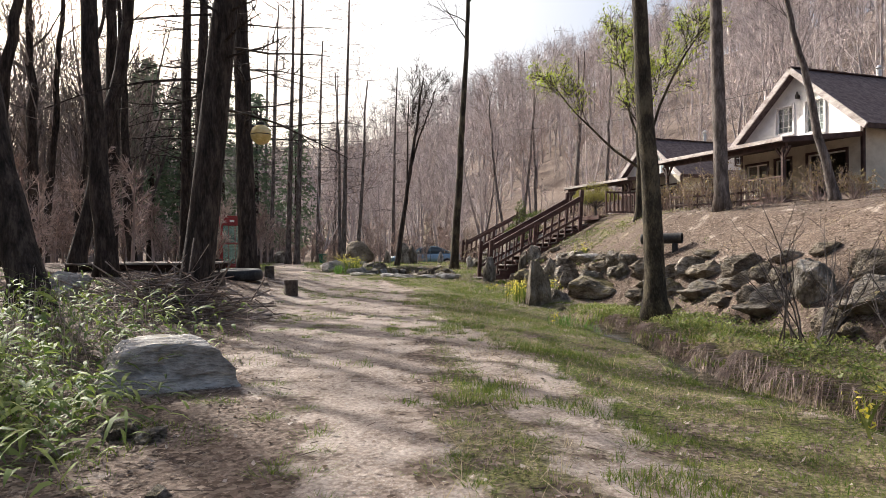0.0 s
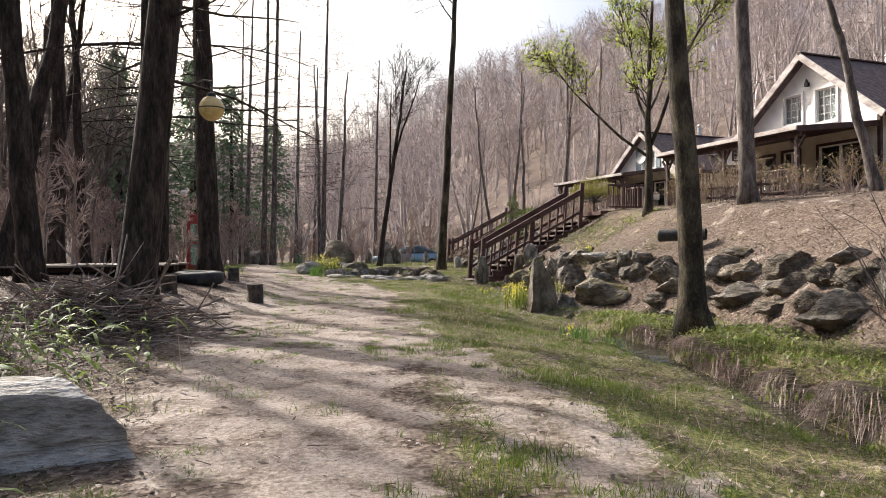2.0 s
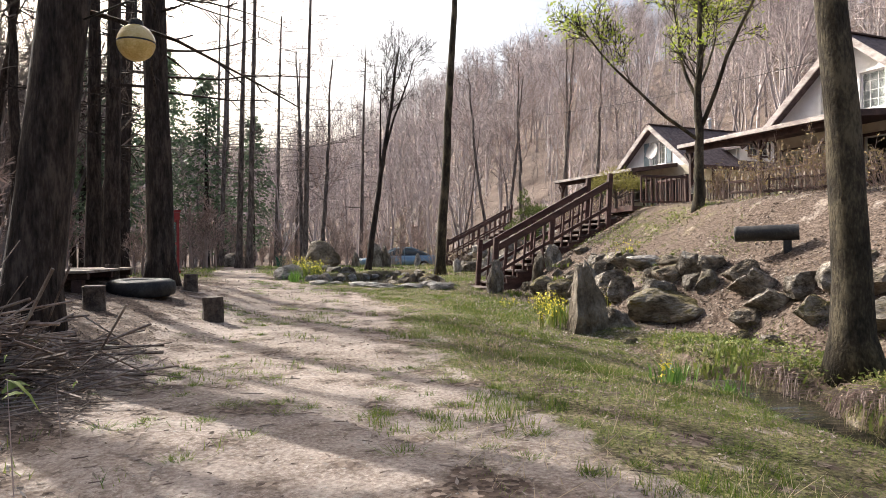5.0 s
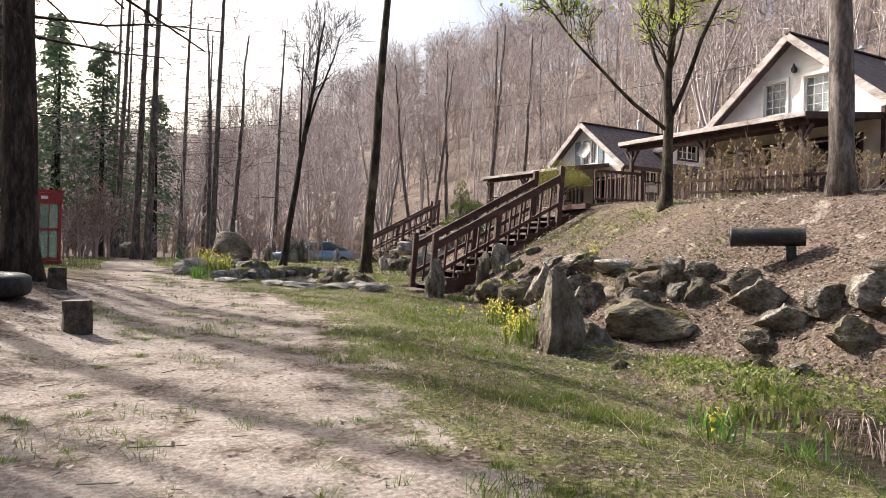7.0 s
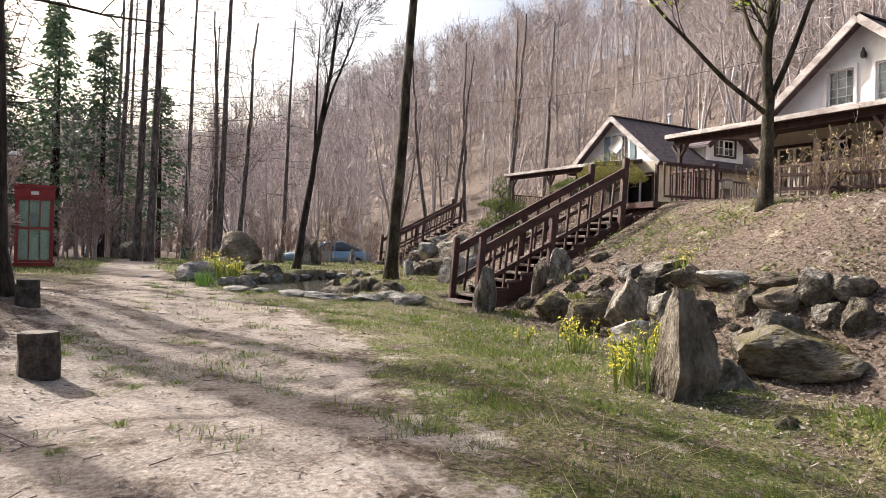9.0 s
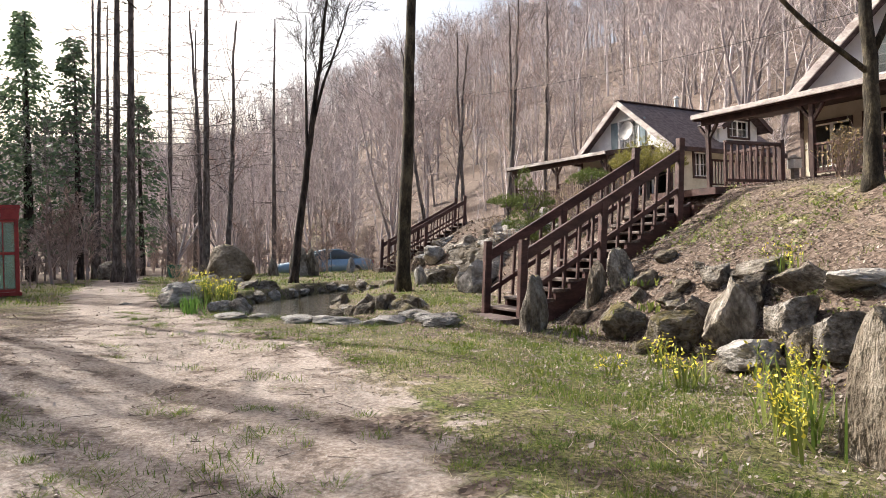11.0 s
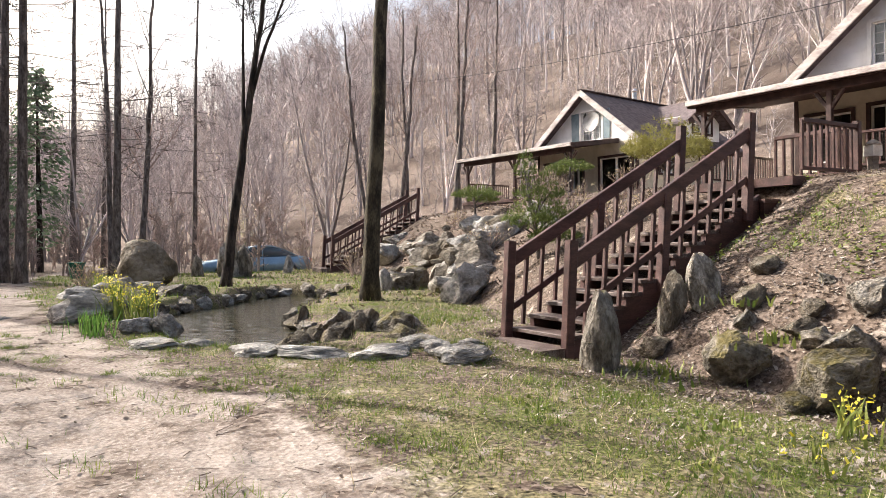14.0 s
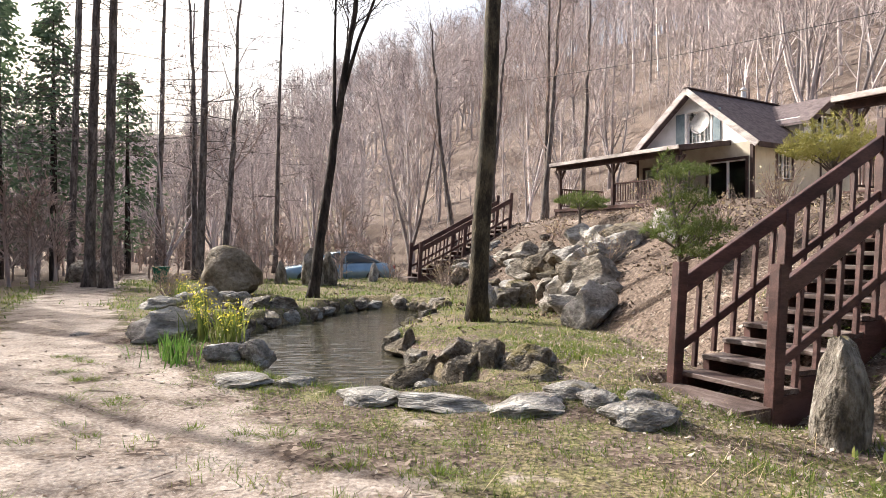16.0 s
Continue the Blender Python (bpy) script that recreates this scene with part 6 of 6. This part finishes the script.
def blades(n, region, keep, h, w, lean=0.5, seg=False):
    """Loose blades as thin triangles where keep(x, y) passes."""
    x, y = cover.uniform(region[0], region[1], n), cover.uniform(region[2], region[3], n)
    k = cover.random(n) < keep(x, y)
    x, y = x[k], y[k]
    z = height(x, y) - 0.01
    m = len(x)
    hh = cover.uniform(*h, m)
    a = cover.uniform(0, 6.283, m)
    l = hh * lean * np.abs(cover.standard_normal(m))
    b = cover.uniform(0, 6.283, m)
    ww = cover.uniform(*w, m)
    base = np.stack([x, y, z], 1)
    side = np.stack([np.cos(a) * ww, np.sin(a) * ww, np.zeros(m)], 1)
    tip = base + np.stack([np.cos(b) * l, np.sin(b) * l, hh], 1)
    v = np.stack([base - side, base + side, tip], 1).reshape(-1, 3)
    return v, np.arange(3 * m).reshape(-1, 3)


def patch(x, y, s, k):
    return wobble(x, y, s, k) * 0.5 + wobble(x, y, s * 2.7, k + 1) * 0.35 + wobble(x, y, s * 7, k + 2) * 0.25


def lawn(x, y):
    sand, grass = masks(x, y)
    wet = (pond_depth(x, y) < -0.05)
    return np.clip((grass - 0.1) / 0.6 * (0.55 + 0.9 * patch(x, y, 1.3, 0)) - np.clip((sand - 0.35) * 2.2, 0, 1), 0, 1) * wet


def tufty(x, y):
    return (patch(x, y, 2.0, 5) > 0.33) * np.clip((masks(x, y)[1] - 0.1) * 1.6 + 0.25, 0, 1) * (pond_depth(x, y) < -0.1) * (x > -4.5)


stuff("turf", [blades(330000, (-2, 5.5, 2.0, 16), lawn, (0.015, 0.05), (0.002, 0.004), 0.9), blades(230000, (-5, 3.2, 16, 28), lawn, (0.02, 0.06), (0.003, 0.005), 0.9), blades(30000, (-12, 3, 28, 46), lawn, (0.04, 0.12), (0.008, 0.015), 0.7)], GRASS, "short patchy yellow-green spring turf", "grass")
stuff("grass_tufts", [blades(420000, (-4, 6, 1.5, 26), tufty, (0.03, 0.11), (0.002, 0.005), 0.6)], GRASS, "scattered taller green grass tufts", "grass")


def strawy(x, y):
    s = x - np.interp(y, FOOT_Y, FOOT_X)
    st = x - np.interp(y, STREAM_Y, STREAM_X)
    bank = np.exp(-((st - 0.4) / 0.22) ** 2) * (y < 15)
    return np.clip(0.3 * (masks(x, y)[1] > 0.4) * (patch(x, y, 1.7, 9) > 0.1) + bank + 0.25 * (s > 0.8) * (patch(x, y, 2.3, 3) > 0.3), 0, 1) * (pond_depth(x, y) < -0.1)


stuff("dry_grass", [blades(110000, (-4, 8, 1.5, 24), strawy, (0.03, 0.16), (0.0015, 0.004), 1.8), blades(20000, (0, 8, 24, 42), strawy, (0.05, 0.2), (0.004, 0.008), 1.5)], GRASS_DRY, "straw-coloured dead grass on banks and turf", "grass")


def leaves(n, region, keep, size, lift=0.012, curl=0.4):
    x, y = cover.uniform(region[0], region[1], n), cover.uniform(region[2], region[3], n)
    k = cover.random(n) < keep(x, y)
    x, y = x[k], y[k]
    m = len(x)
    z = height(x, y) + lift * cover.random(m) + 0.004
    a, s = cover.uniform(0, 6.283, m), cover.uniform(*size, m)
    d = np.stack([np.cos(a), np.sin(a), cover.normal(0, curl, m)], 1) * s[:, None]
    e = np.stack([-np.sin(a), np.cos(a), cover.normal(0, curl, m)], 1) * (s * cover.uniform(0.35, 0.7, m))[:, None]
    c = np.stack([x, y, z], 1)
    up = np.stack([np.zeros(m), np.zeros(m), s * 0.25], 1)
    v = np.stack([c - d + up, c + e, c + d + up, c - e], 1).reshape(-1, 3)
    i = np.arange(m)[:, None] * 4
    return v, np.concatenate([i + np.array([[0, 1, 3]]), i + np.array([[1, 2, 3]])])


def littery(x, y):
    sand, grass = masks(x, y)
    s = x - np.interp(y, FOOT_Y, FOOT_X)
    left = smooth(0.2, 1.6, -0.5 - x) * (y < 9) + smooth(0.0, 1.0, -2.9 - x) * (y >= 9)
    st = x - np.interp(y, STREAM_Y, STREAM_X)
    return np.clip(0.9 * left + 0.8 * (s > -0.5) + 0.8 * (st > 0) * (y < 14) + 0.22 + 0.3 * (patch(x, y, 1.2, 4) > 0.3) * (sand < 0.4), 0, 1) * (pond_depth(x, y) < 0) * (1 - 0.8 * smooth(0.35, 0.6, sand))


stuff("leaf_litter", [leaves(70000, (-7, 8, 1.5, 14), littery, (0.008, 0.026), 0.012, 0.25), leaves(42000, (-9, 10, 14, 27), littery, (0.01, 0.03), 0.012, 0.25), leaves(16000, (-2, 14, 27, 48), littery, (0.03, 0.07))], LITTER, "dead brown oak leaves strewn over soil", "leaves")


def gravelly(x, y):
    return np.clip((masks(x, y)[0] - 0.3) * 1.2, 0, 1)


def pebbles(n, region, size):
    x, y = cover.uniform(region[0], region[1], n), cover.uniform(region[2], region[3], n)
    k = cover.random(n) < gravelly(x, y)
    x, y = x[k], y[k]
    m = len(x)
    s = cover.uniform(*size, (m, 3)) * np.array((1, 1, 0.6))
    c = np.stack([x, y, height(x, y)], 1)
    o = np.array([(1, 0, 0), (0, 1, 0), (-1, 0, 0), (0, -1, 0), (0.1, 0.1, 1)])
    v = (c[:, None, :] + o[None] * s[:, None, :]).reshape(-1, 3)
    i = np.arange(m)[:, None] * 5
    return v, np.concatenate([i + np.array([t]) for t in ((0, 1, 4), (1, 2, 4), (2, 3, 4), (3, 0, 4))])


def tuft_blades(n, region, keep, per, radius, h):
    """Separate small tufts, each of many blades."""
    x, y = cover.uniform(region[0], region[1], n), cover.uniform(region[2], region[3], n)
    k = cover.random(n) < keep(x, y)
    x, y = x[k], y[k]
    m = len(x)
    r = cover.uniform(*radius, m)
    size = cover.uniform(0.5, 1.2, m)
    px, py = np.repeat(x, per), np.repeat(y, per)
    rr = np.repeat(r, per)
    ox, oy = cover.normal(0, 1, m * per) * rr * 0.5, cover.normal(0, 1, m * per) * rr * 0.5
    hh = cover.uniform(*h, m * per) * np.repeat(size, per)
    base = np.stack([px + ox, py + oy, height(px + ox, py + oy) - 0.008], 1)
    a = cover.uniform(0, 6.283, m * per)
    side = np.stack([np.cos(a), np.sin(a), np.zeros(m * per)], 1) * 0.0032
    tip = base + np.stack([ox * 0.7 + cover.normal(0, 0.02, m * per), oy * 0.7 + cover.normal(0, 0.02, m * per), hh], 1)
    return np.stack([base - side, base + side, tip], 1).reshape(-1, 3), np.arange(3 * m * per).reshape(-1, 3)


def fringe(x, y):
    """Where tufts break through: thick at the edge of the track, thin on its middle."""
    sand, grass = masks(x, y)
    e = np.clip(1.15 - np.abs(sand - 0.45) * 2.2, 0.08, 1)
    return e * (patch(x, y, 0.9, 7) > -0.05) * (pond_depth(x, y) < -0.1) * (x > -3.4 - 0.15 * np.maximum(y - 14, 0)) * (x < np.interp(y, FOOT_Y, FOOT_X) - 0.3)


stuff("tussocks", [tuft_blades(1500, (-4.5, 3.5, 2, 18), fringe, 110, (0.05, 0.13), (0.012, 0.055)), tuft_blades(1000, (-6, 2.5, 16, 27), fringe, 90, (0.06, 0.16), (0.015, 0.06))], GRASS, "separate olive-green grass tussocks breaking through sand", "grass")


def bleached(x, y):
    s = x - np.interp(y, FOOT_Y, FOOT_X)
    right = smooth(-2.6, -0.6, s) * (1 - smooth(0.8, 2.5, s)) * smooth(9, 13, y)
    return np.clip(0.85 * right + 0.14 + 0.16 * (s > 0.6) * (patch(x, y, 1.6, 2) > 0), 0, 1) * (pond_depth(x, y) < -0.05)


stuff("bleached_litter", [leaves(52000, (-4, 6.5, 2, 23), bleached, (0.008, 0.024)), leaves(14000, (0, 8, 14, 27), bleached, (0.015, 0.035))], LITTER_PALE, "pale bleached dead leaves and chaff on the ground", "leaves")


def sticks(n, region, keep):
    x, y = cover.uniform(region[0], region[1], n), cover.uniform(region[2], region[3], n)
    k = cover.random(n) < keep(x, y)
    x, y = x[k], y[k]
    m = len(x)
    a, ln = cover.uniform(0, 6.283, m), cover.exponential(0.045, m) + 0.02
    d = np.stack([np.cos(a) * ln, np.sin(a) * ln], 1)
    p = np.stack([x, y, height(x, y) + 0.006], 1)
    q = np.stack([x + d[:, 0], y + d[:, 1], height(x + d[:, 0], y + d[:, 1]) + 0.008], 1)
    w = np.stack([-np.sin(a), np.cos(a), np.zeros(m)], 1) * cover.uniform(0.0008, 0.0025, m)[:, None]
    up = np.array((0, 0, 0.006))
    v = np.stack([p - w, p + w, p + up, q - w * 0.5, q + w * 0.5, q + up], 1).reshape(-1, 3)
    i = np.arange(m)[:, None] * 6
    return v, np.concatenate([i + np.array([t]) for t in ((0, 3, 5, 2), (2, 5, 4, 1), (1, 4, 3, 0))])


stuff("fallen_twigs", [sticks(5200, (-6, 5, 2, 25), lambda x, y: np.where(x < -1.0, 0.8, 0.45) * (pond_depth(x, y) < -0.1))], DRY_STICK, "thin broken twigs lying on the ground", "twigs")
stuff("pebbles", [pebbles(9000, (-5, 2.5, 2, 24), (0.004, 0.013))], ROCK_PALE, "small loose stones on the sandy track", "pebbles")


def strap_leaves(n, cx, cy, sx, sy, zlo, zhi, length, width, keep=None):
    vs, fs = [], []
    for i in range(n):
        x, y = cover.normal(cx, sx), cover.normal(cy, sy)
        if keep and not keep(x, y):
            continue
        z = gz(x, y) + cover.uniform(zlo, zhi)
        a, l, w = cover.uniform(0, 6.283), cover.uniform(*length), cover.uniform(*width)
        d, s = np.array((math.cos(a), math.sin(a), 0)), np.array((-math.sin(a), math.cos(a), cover.normal(0, 0.3)))
        k = len(vs)
        rise = cover.uniform(0.0, 0.7)
        for q, ww in ((0, 0.25), (0.35, 1), (0.7, 0.8), (1, 0.05)):
            c = np.array((x, y, z)) + d * l * q + np.array((0, 0, l * (rise * q - 0.7 * q * q)))
            vs += [c - s * w * ww, c + s * w * ww]
        fs += [(k, k + 1, k + 3, k + 2), (k + 2, k + 3, k + 5, k + 4), (k + 4, k + 5, k + 7, k + 6)]
    return np.array(vs), np.array(fs)


# weeds and hanging roots on the far bank of the ditch
def bank_weeds(x, y):
    st, s = x - np.interp(y, STREAM_Y, STREAM_X), x - np.interp(y, FOOT_Y, FOOT_X)
    return np.clip(smooth(0.2, 0.5, st) * (1 - smooth(-0.6, 0.4, s)) * (0.5 + 0.9 * patch(x, y, 2.4, 6)), 0, 1)


def slope_weeds(x, y):
    s = x - np.interp(y, FOOT_Y, FOOT_X)
    return np.clip(smooth(0.3, 0.9, s) * (1 - smooth(2.6, 4.2, s)) * (patch(x, y, 1.9, 8) > 0.12) * smooth(16, 19, y), 0, 1)


stuff("slope_weeds", [leaves(16000, (2.2, 8, 15, 23.5), slope_weeds, (0.014, 0.035), 0.08, 0.5)], LEAF_WEED, "patches of fresh green weeds on the leafy slope", "weeds")
stuff("bank_weeds", [leaves(36000, (2.6, 6, 4, 15), bank_weeds, (0.012, 0.032), 0.09, 0.5)], LEAF_WEED, "low yellow-green creeping weeds over the ditch bank", "weeds")
b = Build()
for _ in range(1500):
    y = cover.uniform(4.5, 13)
    x = float(np.interp(y, STREAM_Y, STREAM_X)) + cover.uniform(0.24, 0.46)
    z, ln = gz(x, y), cover.uniform(0.08, 0.34)
    o = cover.normal(0, 0.14)
    b.tube([(x, y, z + 0.01), (x - 0.1, y + o * 0.5, z + 0.01), (x - 0.17, y + o, z - ln)], [0.0045, 0.004, 0.002], 3, False)
tagged(part("hanging_roots", b, TWIG), "dry roots and dead grass hanging over the ditch", "roots", kind="stuff")

# broad-leaved evergreen undergrowth at the wood edge
clear = lambda x, y: x < -1.75 - 0.12 * y + 0.35 and (abs(x + 2.5) > 0.75 or abs(y - 6.05) > 0.6)
stuff("undergrowth", [strap_leaves(2600, -4.6, 6.3, 1.0, 1.9, 0.02, 0.6, (0.1, 0.26), (0.008, 0.02), clear), strap_leaves(1900, -3.2, 4.6, 0.6, 0.9, 0.0, 0.42, (0.1, 0.24), (0.008, 0.018), clear), strap_leaves(30, -2.6, 5.2, 0.15, 0.1, 0.05, 0.3, (0.14, 0.22), (0.01, 0.018))], LEAF_DARK, "glossy strap-leaved evergreen undergrowth", "undergrowth")
b = Build()
for _ in range(420):
    x, y = cover.normal(-4.5, 1.0), cover.normal(6.2, 1.9)
    if clear(x, y):
        z = gz(x, y)
        b.tube([(x, y, z - 0.02), (x + cover.normal(0, 0.08), y + cover.normal(0, 0.08), z + cover.uniform(0.2, 0.7))], [0.004, 0.002], 4, False)
tagged(part("undergrowth_stems", b, TWIG), "thin brown stems of the undergrowth", "undergrowth", kind="stuff")


def clump(x, y, n, h, spreadr, mat, label, name, flowers=0, width=0.008, category="plant"):
    t = thing(name, pose(x, y, gz(x, y) - 0.01), label, category)
    b, c = Build(), Build()
    for i in range(n):
        a, r = cover.uniform(0, 6.283), abs(cover.normal(0, spreadr))
        p = np.array((r * math.cos(a), r * math.sin(a), 0))
        hh = h * cover.uniform(0.6, 1.1)
        d = np.array((cover.normal(0, 0.18), cover.normal(0, 0.18), 1))
        s = np.array((math.cos(a + 1.5), math.sin(a + 1.5), 0)) * width
        b.add([p - s, p + s, p + d * hh * 0.6 + s * 0.9, p + d * hh * 0.6 - s * 0.9, p + d * hh + np.array((d[0], d[1], 0)) * hh * 0.4], [(0, 1, 2, 3), (3, 2, 4)])
        if i < flowers:
            for _ in range(9):
                q = p + d * hh * cover.uniform(0.5, 1.1) + cover.normal(0, 0.035, 3)
                e, g = cover.standard_normal(3) * 0.011, cover.standard_normal(3) * 0.009
                c.add([q, q + e + g, q + 2 * e, q + e - g], [(0, 1, 2, 3)])
    tagged(part("foliage", b, mat, t), kind="stuff")
    if flowers:
        tagged(part("blossom", c, FLOWER, t, "small yellow flowers"), kind="stuff")


clump(-3.86, 25.45, 90, 0.38, 0.22, LEAF_IRIS, "fresh green iris clump by the pond", "iris_clump")
for x, y in ((2.05, 12.2), (2.3, 12.8), (2.5, 11.9)):
    clump(x, y, 26, 0.26, 0.14, LEAF_IRIS, "green iris leaves at the damp ditch", "iris_clump", 3 if x < 2.1 else 0)
for x, y, n, h in ((-3.8, 27.1, 60, 0.6), (-3.4, 26.5, 50, 0.55), (1.75, 16.5, 40, 0.45), (1.95, 17.0, 44, 0.42), (2.6, 17.6, 24, 0.3), (2.7, 17.9, 30, 0.42), (1.9, 18.3, 30, 0.35), (2.1, 19.3, 20, 0.3), (3.9, 19.6, 20, 0.35), (-5.2, 33.6, 40, 0.5), (-4.6, 31.6, 30, 0.45), (3.3, 5.3, 14, 0.3), (1.4, 18.9, 10, 0.2)):
    clump(x, y, n, h, 0.2, LEAF_WEED, "yellow-flowering spring perennial clump", "flower_clump", int(n * 0.4), 0.012, "flowers")
for x, y, n, h in ((3.4, 7.4, 60, 0.14), (3.5, 8.6, 80, 0.14), (3.6, 9.6, 90, 0.15), (3.9, 10.4, 90, 0.15), (4.2, 9.2, 70, 0.14), (3.3, 10.6, 90, 0.14), (0.9, 16.8, 60, 0.1), (1.2, 17.9, 60, 0.1), (0.6, 18.9, 60, 0.1), (1.0, 15.4, 60, 0.1), (0.2, 20.6, 50, 0.09), (3.0, 12.6, 130, 0.22), (2.9, 13.2, 110, 0.2), (3.9, 12.3, 90, 0.2), (3.3, 13.6, 110, 0.25), (3.6, 14.2, 90, 0.2), (4.1, 11.3, 70, 0.18), (1.9, 21.2, 60, 0.2), (1.75, 21.45, 40, 0.2), (3.0, 21.4, 60, 0.2), (2.8, 20.8, 60, 0.22), (1.3, 19.7, 50, 0.14), (3.4, 15.0, 80, 0.2), (0.7, 24.9, 40, 0.15), (-2.6, 24.6, 24, 0.25)):
    clump(x, y, n, h * 0.55, 0.3, LEAF_WEED, "bright green leafy weed clump", "weed_clump", 0, 0.014)
